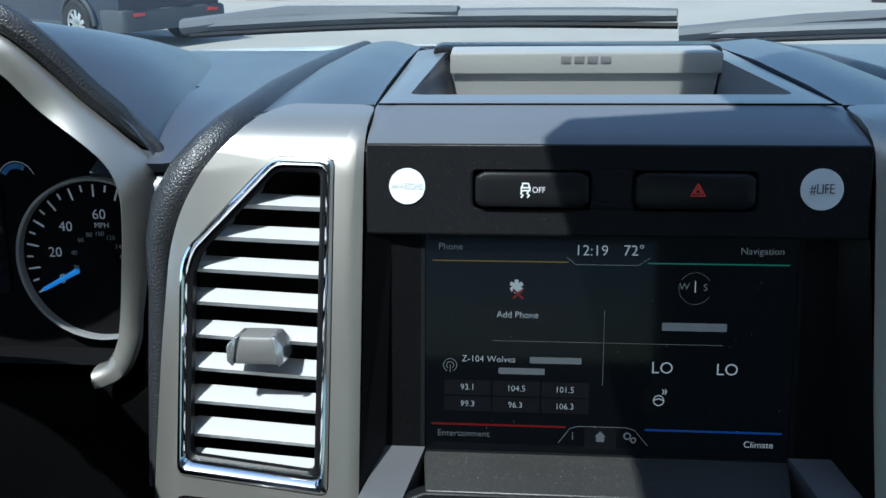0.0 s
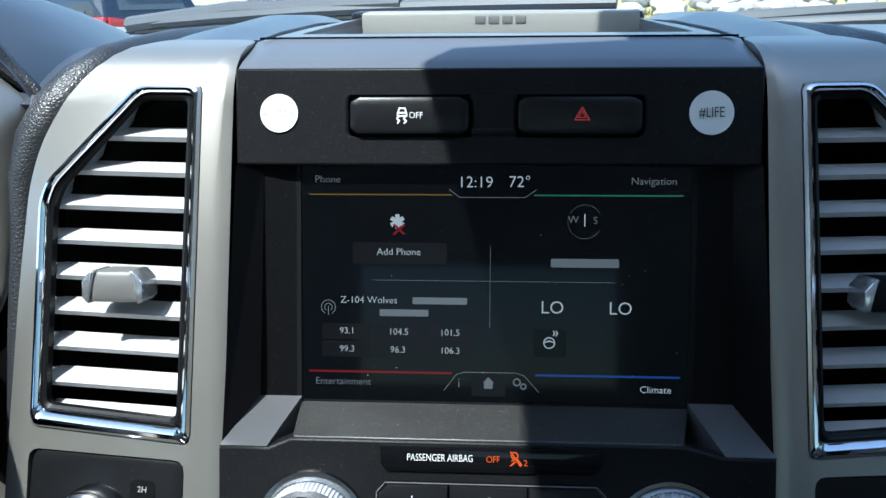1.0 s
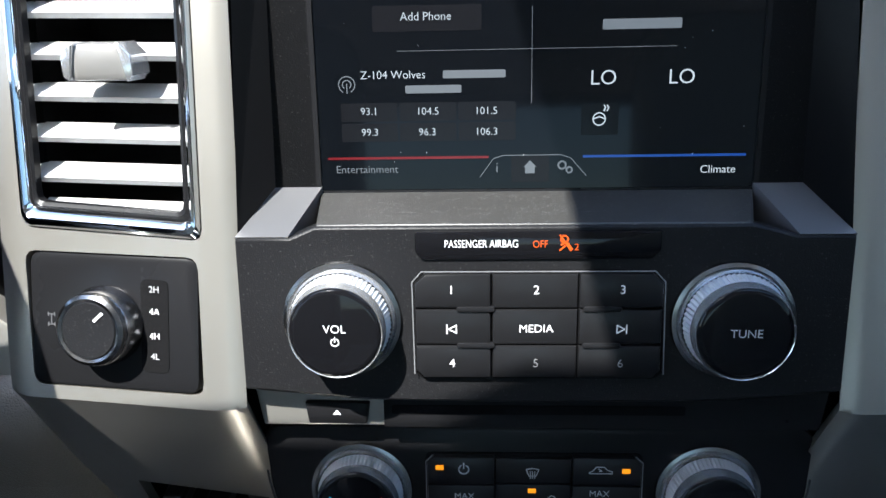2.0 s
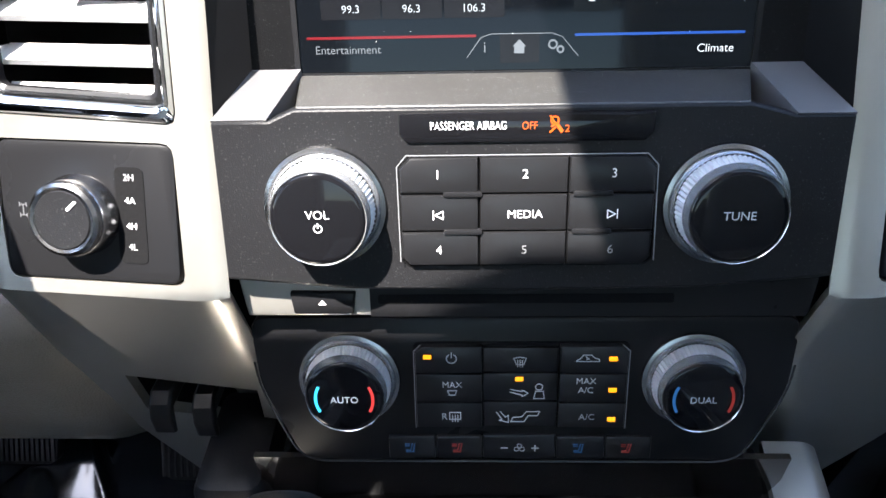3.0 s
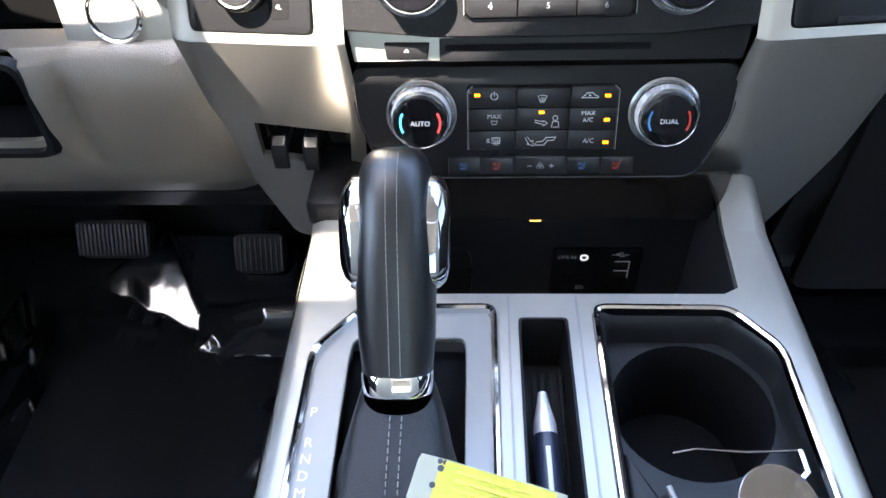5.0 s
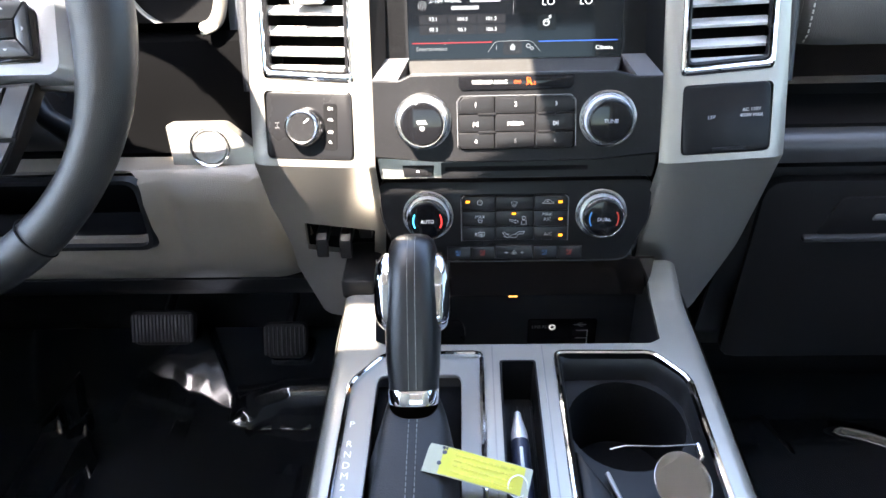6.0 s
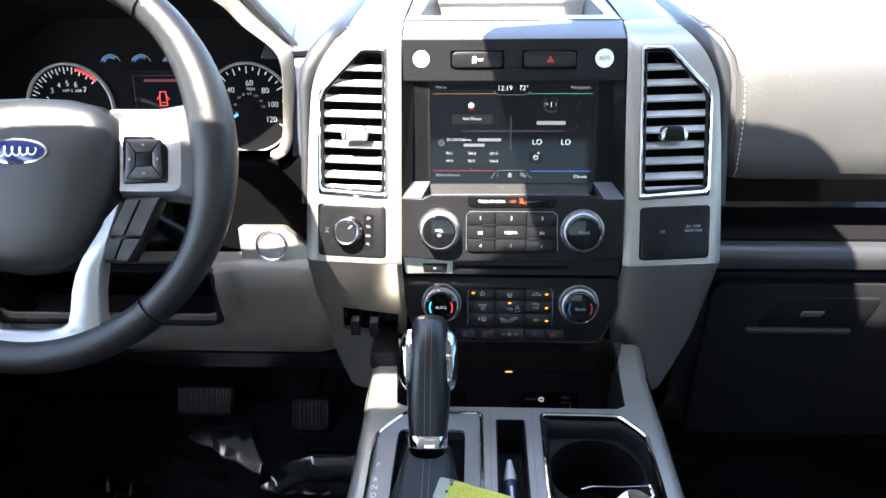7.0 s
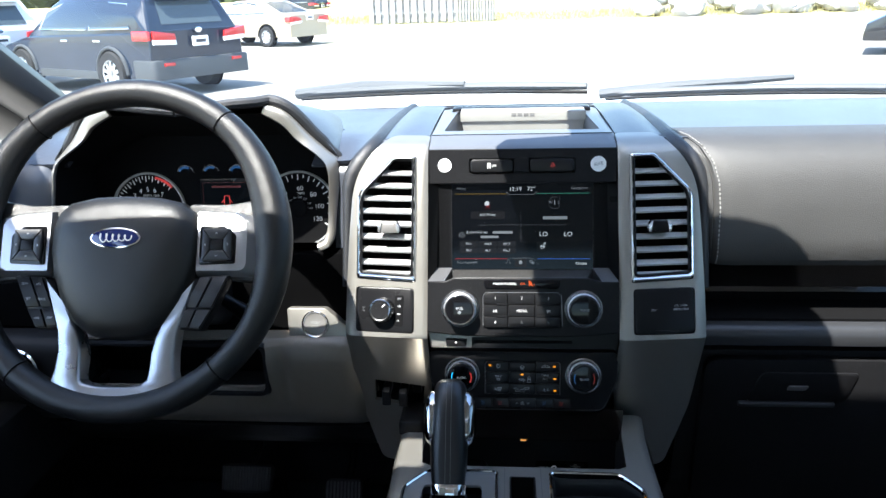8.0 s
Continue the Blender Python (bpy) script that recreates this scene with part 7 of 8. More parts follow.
    b = [bm.verts.new(Vector((-0.449 + (p.x + 0.449) * 0.97, 0.118 + (p.z - 1.40) * 0.12, min(p.z, 1.44 + (p.z - 1.44) * 0.6) - (0.055 if p.z < 1.40 else 0.0)))) for p in ring]
    n = len(ring)
    for i in range(n):
        bm.faces.new((a[i], a[(i + 1) % n], b[(i + 1) % n], b[i]))
    part("tunnel", bm, DARK, ic)
    # small trip screen between the dials
    bm = bmesh.new()
    prism(bm, rect(-0.036, -0.028, 0.046, 0.044, 0.002), 0.0, 0.002, CLUSTER)
    part("trip_screen", bm, DISPLAY, ic, "dark trip display")
    m = at(CLUSTER, 0.004, 0.012, 0.002)
    ms = m @ Matrix.Diagonal((0.62, 0.62, 1, 1))
    stroke("door_open_symbol", [[(-0.006, 0.010), (-0.0075, -0.012), (0.0075, -0.012), (0.006, 0.010), (-0.006, 0.010)], [(-0.0068, 0.002), (-0.013, -0.006)], [(0.0068, 0.002), (0.013, -0.006)], [(-0.0075, -0.012), (-0.008, -0.018), (0.008, -0.018), (0.0075, -0.012)]], 0.0020, ms, RED, ic, label="red lit open door symbol")
    stroke("screen_rule", [[(-0.035, 0.026), (0.036, 0.026)], [(-0.036, 0.026), (-0.036, -0.035)]], 0.0004, m, DIM_RED, ic)
    flat("text_bar", rect(-0.022, 0.0185, 0.022, 0.0215), m, DIM_RED, ic)
    for x in (-0.058, -0.019, 0.021, 0.060):
        mm = at(CLUSTER, x, 0.055, 0.001)
        stroke("small_gauge", [arc(0, -0.004, 0.013, 20, 160, 10)], 0.0005, mm, UI_GREY, ic)
        stroke("small_gauge_fill", [arc(0, -0.004, 0.0100, 62, 148, 8)], 0.0034, mm, DEEP_BLUE, ic, label="blue lit arc")
    g, m = gauge(0.1132, -0.0025, 0.0545, "speedometer", "round speedometer with white numerals and blue needle", [("0", 208), ("20", 172), ("40", 134), ("60", 85), ("80", 44), ("100", 8), ("120", -28)], 12, 208, -28, 208)
    text("unit", "MPH", 0.0052, at(m, 0.004, 0.0235, 0.0006), PRINT, g)
    dial_numbers(m, g, [("20", 200), ("40", 166), ("60", 132), ("80", 108), ("100", 84), ("120", 58), ("140", 30), ("160", 6)], 0.0178, 0.0044, PRINT_DIM)
    g, m = gauge(-0.1165, -0.0025, 0.0545, "tachometer", "round rev counter with white numerals and red zone", [("1", 190), ("2", 160), ("3", 135), ("4", 113), ("5", 92), ("6", 72), ("7", 48), ("0", 215)], 14, 215, 45, 205)
    text("unit", "RPM X 1000", 0.0048, at(m, 0.004, 0.022, 0.0006), PRINT, g)
    stroke("red_zone", [arc(0, 0, 0.050, 76, 44, 8)], 0.0035, m, RED, g, 0.0006, "red zone arc")


instruments()


# ---- steering wheel ----
WHEEL = face_frame(-0.4517, -0.1662, 1.4357, 27.2)


def pad_outline(k):
    half = [(0.0, 0.0570), (0.035, 0.0555), (0.064, 0.0490), (0.077, 0.0380), (0.083, 0.0200), (0.0835, -0.005), (0.079, -0.030), (0.068, -0.060), (0.052, -0.085), (0.030, -0.1000), (0.0, -0.1040)]
    pts = half + [(-x, y) for x, y in half[-2:0:-1]]
    return [(x * k, (y + 0.02) * k - 0.02) for x, y in pts]


def steering_wheel():
    w = thing("steering_wheel", tuple(WHEEL @ Vector((0, 0, -0.05))), "black leather steering wheel with grey spokes and control buttons", "steering wheel")
    # rim, thicker at the grips
    bm = bmesh.new()
    n, k = 96, 18
    rings = []
    for i in range(n):
        a = 2 * math.pi * i / n
        grip = max(0.0, math.cos(2 * (a - radians(8)))) ** 2 if math.cos(a) > 0 else max(0.0, math.cos(2 * (a - radians(172)))) ** 2
        r = 0.0158 + 0.0030 * grip
        R = 0.1962 - r
        ring = []
        for j in range(k):
            b = 2 * math.pi * j / k
            rr = R + r * math.cos(b) * (1 + 0.25 * grip * (1 if math.cos(b) < 0 else 0))
            ring.append(bm.verts.new(WHEEL @ Vector((rr * math.cos(a), rr * math.sin(a), r * 1.05 * math.sin(b)))))
        rings.append(ring)
    for i in range(n):
        p, q = rings[i], rings[(i + 1) % n]
        for j in range(k):
            bm.faces.new((p[j], p[(j + 1) % k], q[(j + 1) % k], q[j]))
    rim = part("rim", bm, LEATHER, w, "black leather rim", sharp=60)
    for a in (52, 128, -49, -128):
        t = radians(a)
        bm = bmesh.new()
        pts = []
        for j in range(20):
            b = 2 * math.pi * j / 20
            rr = 0.1962 - 0.0165 + 0.0166 * math.cos(b)
            pts.append(WHEEL @ Vector((rr * math.cos(t), rr * math.sin(t), 0.0172 * math.sin(b))))
        tube(bm, pts, 0.0008, 6, True)
        part("seam", bm, DARK, rim)
    # airbag pad
    bm = bmesh.new()
    rows = [(pad_outline(1.0), -0.045), (pad_outline(1.02), -0.006), (pad_outline(1.0), 0.004), (pad_outline(0.95), 0.0105), (pad_outline(0.80), 0.0165), (pad_outline(0.5), 0.0205), (pad_outline(0.2), 0.0215)]
    vs = ring_band(bm, rows, at(WHEEL, 0.003, 0))
    bm.faces.new(vs[-1])
    bm.faces.new(vs[0][::-1])
    pad = part("airbag_pad", bm, LEATHER, w, "black grained airbag cover", sharp=60)
    ml = at(WHEEL, 0.003, 0.0065, 0.0195)
    bm = bmesh.new()
    prism(bm, circle(0, 0, 0.0290, 48, 0.0118), -0.004, 0.0030, ml, 0.001)
    badge = part("badge_ring", bm, CHROME, pad, "oval chrome ring")
    bm = bmesh.new()
    prism(bm, circle(0, 0, 0.0270, 48, 0.0100), 0.0, 0.0034, ml, 0.0006)
    part("badge", bm, BADGE, badge, "oval blue badge")
    bm = bmesh.new()
    wave = [(-0.0185 + 0.037 * k2 / 60, (0.0052 - 0.0024 * k2 / 60) * math.sin(k2 * 0.55)) for k2 in range(61)]
    tube(bm, [ml @ Vector((u + 0.002 * math.cos(k2 * 0.55), v, 0.0036)) for k2, (u, v) in enumerate(wave)], 0.0007, 5)
    part("badge_mark", bm, PRINT, badge, "plain wavy silver line")
    bm = bmesh.new()
    for k2 in range(5):
        x = -0.011 + 0.0054 * k2
        prism(bm, rect(x - 0.0021, -0.0018, x + 0.0021, 0.0018, 0.0005), -0.001, 0.0006, at(WHEEL, 0.003, -0.040, 0.0185), 0.0002)
    prism(bm, rect(-0.0035, -0.0022, 0.0035, 0.0022, 0.0008), -0.001, 0.0006, at(WHEEL, 0.003, -0.053, 0.0165), 0.0002)
    part("embossing", bm, LEATHER, pad, "small embossed marking as bars")
    # upper spokes: grey surrounds that hold the button blocks
    for s in (-1, 1):
        bm = bmesh.new()
        arm = rounded([(s * 0.070, 0.0505), (s * 0.118, 0.0500), (s * 0.150, 0.0550), (s * 0.172, 0.0640), (s * 0.180, 0.0300), (s * 0.180, -0.0400), (s * 0.158, -0.0400), (s * 0.100, -0.0345), (s * 0.070, -0.0360)], 0.006, 3)
        prism(bm, arm, -0.024, -0.009, WHEEL, 0.004)
        part("spoke_arm", bm, LEATHER, w, "dark grey spoke arm")
        bm = bmesh.new()
        edge = [(0.0850, 0.0425), (0.1340, 0.0400), (0.1530, 0.0350), (0.1600, 0.0260), (0.1615, -0.0240), (0.1560, -0.0320), (0.1480, -0.0345), (0.0855, -0.0330)]
        face = [(0.0865, 0.0400), (0.1285, 0.0375), (0.1400, 0.0330), (0.1445, 0.0260), (0.1445, -0.0200), (0.1425, -0.0250), (0.1370, -0.0280), (0.0870, -0.0280)]
        vs = ring_band(bm, [([(s * x, y) for x, y in o], ww) for o, ww in ((edge, -0.020), (edge, -0.010), (face, -0.0008), ([(x * 0.985 + 0.0016, y * 0.97) for x, y in face], 0.0))], WHEEL)
        bm.faces.new(vs[-1])
        sp = part("spoke", bm, SPOKE, w, "satin silver spoke")
        bm = bmesh.new()
        hb = rounded([(s * 0.0905, 0.0235), (s * 0.118, 0.0235), (s * 0.132, 0.0130), (s * 0.132, -0.0195), (s * 0.0905, -0.0210)], 0.003)
        prism(bm, hb, -0.002, 0.0016, WHEEL, 0.0008)
        blk = part("button_block", bm, PIANO, sp, "black button block")
        # four-way pad: four wedges round a middle key
        q = [(s * 0.094, 0.0200), (s * 0.1270, 0.0200), (s * 0.1285, -0.0160), (s * 0.094, -0.0172)]
        i_ = [(s * 0.1035, 0.0080), (s * 0.1185, 0.0080), (s * 0.1190, -0.0045), (s * 0.1035, -0.0050)]
        for k2 in range(4):
            bm = bmesh.new()
            a, b, c, d = q[k2], q[(k2 + 1) % 4], i_[(k2 + 1) % 4], i_[k2]
            cx, cy = (a[0] + b[0] + c[0] + d[0]) / 4, (a[1] + b[1] + c[1] + d[1]) / 4
            pts = [(cx + (p[0] - cx) * 0.94, cy + (p[1] - cy) * 0.94) for p in (a, b, c, d)]
            prism(bm, pts, 0.001, 0.0045, WHEEL, 0.0006)
            key = part("arrow_key", bm, SHELF, blk)
            ang = math.atan2(cy - 0.0016, cx - s * 0.1111)
            dx, dy = 0.0016 * math.cos(ang), 0.0016 * math.sin(ang)
            flat("arrow", [(cx + dx, cy + dy), (cx - dy * 1.1, cy + dx * 1.1), (cx + dy * 1.1, cy - dx * 1.1)], WHEEL, PRINT_DIM, key, 0.0048)
        bm = bmesh.new()
        prism(bm, [((p[0] - s * 0.1111) * 0.92 + s * 0.1111, (p[1] - 0.0016) * 0.92 + 0.0016) for p in i_], 0.001, 0.0050, WHEEL, 0.0008)
        part("middle_key", bm, SMOOTH, blk)
        # lower key group, slanting with the leg
        legs = [[(s * 0.0920, -0.0350), (s * 0.1060, -0.0340), (s * 0.0900, -0.0690), (s * 0.0770, -0.0690)], [(s * 0.1075, -0.0340), (s * 0.1240, -0.0330), (s * 0.1075, -0.0690), (s * 0.0915, -0.0690)], [(s * 0.0762, -0.0705), (s * 0.0895, -0.0705), (s * 0.0815, -0.0905), (s * 0.0690, -0.0905)], [(s * 0.0910, -0.0705), (s * 0.1070, -0.0705), (s * 0.0945, -0.0920), (s * 0.0830, -0.0910)]]
        bm = bmesh.new()
        prism(bm, rounded([(s * 0.0905, -0.0335), (s * 0.1255, -0.0315), (s * 0.1085, -0.070), (s * 0.0955, -0.0935), (s * 0.0672, -0.0925)], 0.003), -0.018, -0.003, WHEEL, 0.002)
        blk2 = part("key_holder", bm, SMOOTH, sp, "black key holder")
        for l in legs:
            cx, cy = sum(p[0] for p in l) / 4, sum(p[1] for p in l) / 4
            bm = bmesh.new()
            prism(bm, [(cx + (p[0] - cx) * 0.95, cy + (p[1] - cy) * 0.95) for p in l], -0.004, 0.0005, WHEEL, 0.0008)
            # left keys darker, right keys greyer: reflection put into the colour
            key = part("key", bm, SHELF if s > 0 else SMOOTH, blk2)
            if s < 0:
                k3 = legs.index(l)
                for body, dx, dy in ((("RES", 0.004, 0.009), ("CNCL", -0.001, -0.008)), (("SET+", 0.004, 0.009), ("SET-", -0.002, -0.008)), (("OFF", 0, 0),), (("ON", 0, 0),))[k3]:
                    text("lettering", body, 0.0038, at(WHEEL, cx - dx, cy + dy, 0.0007), PRINT_DIM, key)
    # lower spoke: a U that meets the rim
    bm = bmesh.new()
    o = [(0.0885, -0.036), (0.0790, -0.066), (0.0700, -0.094), (0.0675, -0.118), (0.0690, -0.138), (0.0740, -0.156), (0.062, -0.1690), (0.034, -0.1790), (0.0, -0.1825)]
    i2 = [(0.062, -0.066), (0.052, -0.084), (0.0440, -0.102), (0.0400, -0.119), (0.0395, -0.136), (0.0380, -0.1480), (0.032, -0.1520), (0.018, -0.1545), (0.0, -0.1550)]
    o += [(-x, y) for x, y in o[-2::-1]]
    i2 += [(-x, y) for x, y in i2[-2::-1]]
    rows = []
    for share, ww in ((0.0, -0.016), (0.0, -0.003), (0.04, 0.0005), (0.12, 0.0022), (0.86, 0.0022), (0.95, 0.0006), (1.0, -0.003), (1.0, -0.020)):
        row = []
        for (x, y), (u, v) in zip(o, i2):
            y1 = y + (v - y) * share
            rise = 0.004 * max(0.0, min(1.0, (-0.12 - y1) / 0.045))
            row.append(bm.verts.new(WHEEL @ Vector((x + (u - x) * share + 0.001, y1, ww + rise))))
        rows.append(row)
    for p, q in zip(rows, rows[1:]):
        for i in range(len(o) - 1):
            bm.faces.new((p[i], p[i + 1], q[i + 1], q[i]))
    part("lower_spoke", bm, SPOKE, w, "satin silver lower spoke", sharp=40)
    # boss behind and column shroud
    bm = bmesh.new()
    lathe(bm, [(0.062, -0.10), (0.066, -0.04), (0.05, -0.03), (0.0, -0.03)], at(WHEEL, 0, -0.012), 40)
    part("boss", bm, SMOOTH, w)
    c = thing("steering_column", tuple(WHEEL @ Vector((0, -0.03, -0.2))), "black steering column shroud with two stalks", "steering column")
    bm = bmesh.new()
    rows = []
    for ww, a, b in ((-0.065, 0.060, 0.052), (-0.10, 0.062, 0.060), (-0.18, 0.060, 0.066), (-0.26, 0.055, 0.066)):
        rows.append(([(x, y - 0.012) for x, y in rounded([(-a, -b), (a, -b), (a, b * 0.6), (-a, b * 0.6)], 0.025, 5)], ww))
    vs = ring_band(bm, rows, WHEEL)
    bm.faces.new(vs[0])
    part("shroud", bm, SMOOTH, c, sharp=60)
    for s, tip in ((-1, (-0.150, 0.020)), (1, (0.130, -0.075))):
        bm = bmesh.new()
        tube(bm, [WHEEL @ Vector((s * 0.05, 0.0, -0.09)), WHEEL @ Vector((tip[0] * 0.7, tip[1] * 0.7, -0.075)), WHEEL @ Vector((tip[0], tip[1], -0.068))], [0.009, 0.008, 0.011], 12)
        part("stalk", bm, SMOOTH, c)


steering_wheel()


def trim_switches():
    h = thing("headlamp_switch", (-0.69, -0.06, 1.20), "round black headlamp switch with a bright ring", "switch")
    m = face_frame(-0.690, -0.062, 1.222, 10)
    bm = bmesh.new()
    lathe(bm, [(0.030, 0.0), (0.030, 0.004), (0.027, 0.005), (0.0265, 0.0)], m, 40)
    part("ring", bm, CHROME, h)
    bm = bmesh.new()
    lathe(bm, [(0.026, 0.0), (0.0245, 0.014), (0.020, 0.016), (0.0, 0.016)], m, 40)
    part("dial", bm, SMOOTH, h)
    v = thing("side_vent", (-0.76, 0.0, 1.42), "black side air vent beside the instruments", "air vent")
    m = face_frame(-0.755, -0.005, 1.44, 16)
    bm = bmesh.new()
    ring_band(bm, [(rect(-0.055, -0.06, 0.055, 0.06, 0.015), -0.01), (rect(-0.055, -0.06, 0.055, 0.06, 0.015), 0.004), (rect(-0.047, -0.052, 0.047, 0.052, 0.012), 0.004), (rect(-0.046, -0.051, 0.046, 0.051, 0.012), -0.03)], m)
    part("frame", bm, CHROME, v)
    for k in range(6):
        bm = bmesh.new()
        prism(bm, rect(-0.047, -0.042 + 0.0165 * k, 0.047, -0.037 + 0.0165 * k), -0.02, -0.004, m, 0.001)
        part("slat", bm, SLAT, v)
    bm = bmesh.new()
    prism(bm, rect(-0.05, -0.055, 0.05, 0.055), -0.035, -0.03, m)
    part("duct", bm, DARK, v)


trim_switches()


# ---- outside the windscreen ----
GROUND = 0.15


def outside():
    bm = bmesh.new()
    n = 24
    grid = [[bm.verts.new((-900 + 1800 * i / n, -900 + 1800 * j / n, GROUND)) for i in range(n + 1)] for j in range(n + 1)]
    for a, b in zip(grid, grid[1:]):
        for i in range(n):
            bm.faces.new((a[i], a[i + 1], b[i + 1], b[i]))
    tagged(part("ground", bm, ASPHALT), "pale sunlit concrete parking lot", "ground", kind="structure")
    # bonnet and cowl of the truck itself
    h = thing("truck_bonnet", (0, 1.2, 1.3), "white painted truck bonnet beyond the windscreen", "bonnet")
    bm = bmesh.new()
    prof = [(0.74, 1.452), (0.80, 1.456), (1.0, 1.438), (1.3, 1.40), (1.6, 1.34), (1.78, 1.25), (1.82, 1.0)]
    sweep(bm, prof, [-0.85, -0.6, -0.25, 0, 0.25, 0.6, 0.85], 0.01, lambda x, i, y, z: (0, 0, -0.03 * (x / 0.85) ** 4))
    part("panel", bm, WHITE, h, sharp=50)
    bm = bmesh.new()
    sweep(bm, [(0.63, 1.462), (0.70, 1.440), (0.745, 1.446)], [-0.85, 0, 0.85], 0.01)
    part("cowl", bm, RUBBER, h, "black cowl grille")


outside()


def wiper(name, pivot, tip, arm_to, label, k=1.0):
    w = thing(name, pivot, label, "wiper", "windscreen wipers")
    a, b = Vector(pivot), Vector(tip)
    bm = bmesh.new()
    tube(bm, [a, a.lerp(b, 0.25) + Vector((0, 0.01, 0.012)), Vector(arm_to)], [0.011 * k, 0.010 * k, 0.006 * k], 8)
    part("arm", bm, WIPER, w, "grey wiper arm")
    bm = bmesh.new()
    s = a.lerp(b, 0.02)
    pts = [s.lerp(b, j / 10) + Vector((0, 0, 0.006 * math.sin(math.pi * j / 10))) for j in range(11)]
    tube(bm, pts, [0.006 * k] + [0.0095 * k] * 9 + [0.008 * k], 8, flat=0.8)
    part("blade", bm, WIPER, w, "dark grey wiper blade")
    bm = bmesh.new()
    tube(bm, [p + Vector((0, -0.006, -0.010)) * k for p in pts], 0.0035 * k, 6)
    part("rubber", bm, RUBBER, w)


wiper("driver_wiper", (-0.46, 0.640, 1.502), (0.125, 0.470, 1.527), (-0.10, 0.53, 1.528), "grey wiper blade resting low on the windscreen")
wiper("passenger_wiper", (0.17, 0.655, 1.488), (0.72, 0.48, 1.511), (0.53, 0.59, 1.522), "grey wiper blade resting low on the windscreen", 0.95)


def wheel_parts(parent, m, r, w):
    bm = bmesh.new()
    lathe(bm, [(r * 0.62, -w / 2), (r * 0.93, -w / 2), (r, -w * 0.3), (r, w * 0.3), (r * 0.93, w / 2), (r * 0.62, w / 2)], m, 36)
    t = part("tyre", bm, TYRE, parent)
    bm = bmesh.new()
    lathe(bm, [(r * 0.63, w * 0.45), (r * 0.58, w * 0.30), (r * 0.56, w * 0.05), (0.0, w * 0.05)], m, 30)
    part("rim_barrel", bm, DARK, t)
    for k in range(10):
        a = 2 * math.pi * k / 10
        bm = bmesh.new()
        prism(bm, [(r * 0.10 * math.cos(a + 1.2), r * 0.10 * math.sin(a + 1.2)), (r * 0.60 * math.cos(a + 0.13), r * 0.60 * math.sin(a + 0.13)), (r * 0.60 * math.cos(a - 0.13), r * 0.60 * math.sin(a - 0.13)), (r * 0.10 * math.cos(a - 1.2), r * 0.10 * math.sin(a - 1.2))], w * 0.25, w * 0.42, m, 0.004)
        part("spoke", bm, RIM, t, "alloy spoke")
    bm = bmesh.new()
    lathe(bm, [(r * 0.64, w * 0.40), (r * 0.62, w * 0.47), (r * 0.57, w * 0.40)], m, 36)
    part("rim_edge", bm, RIM, t)


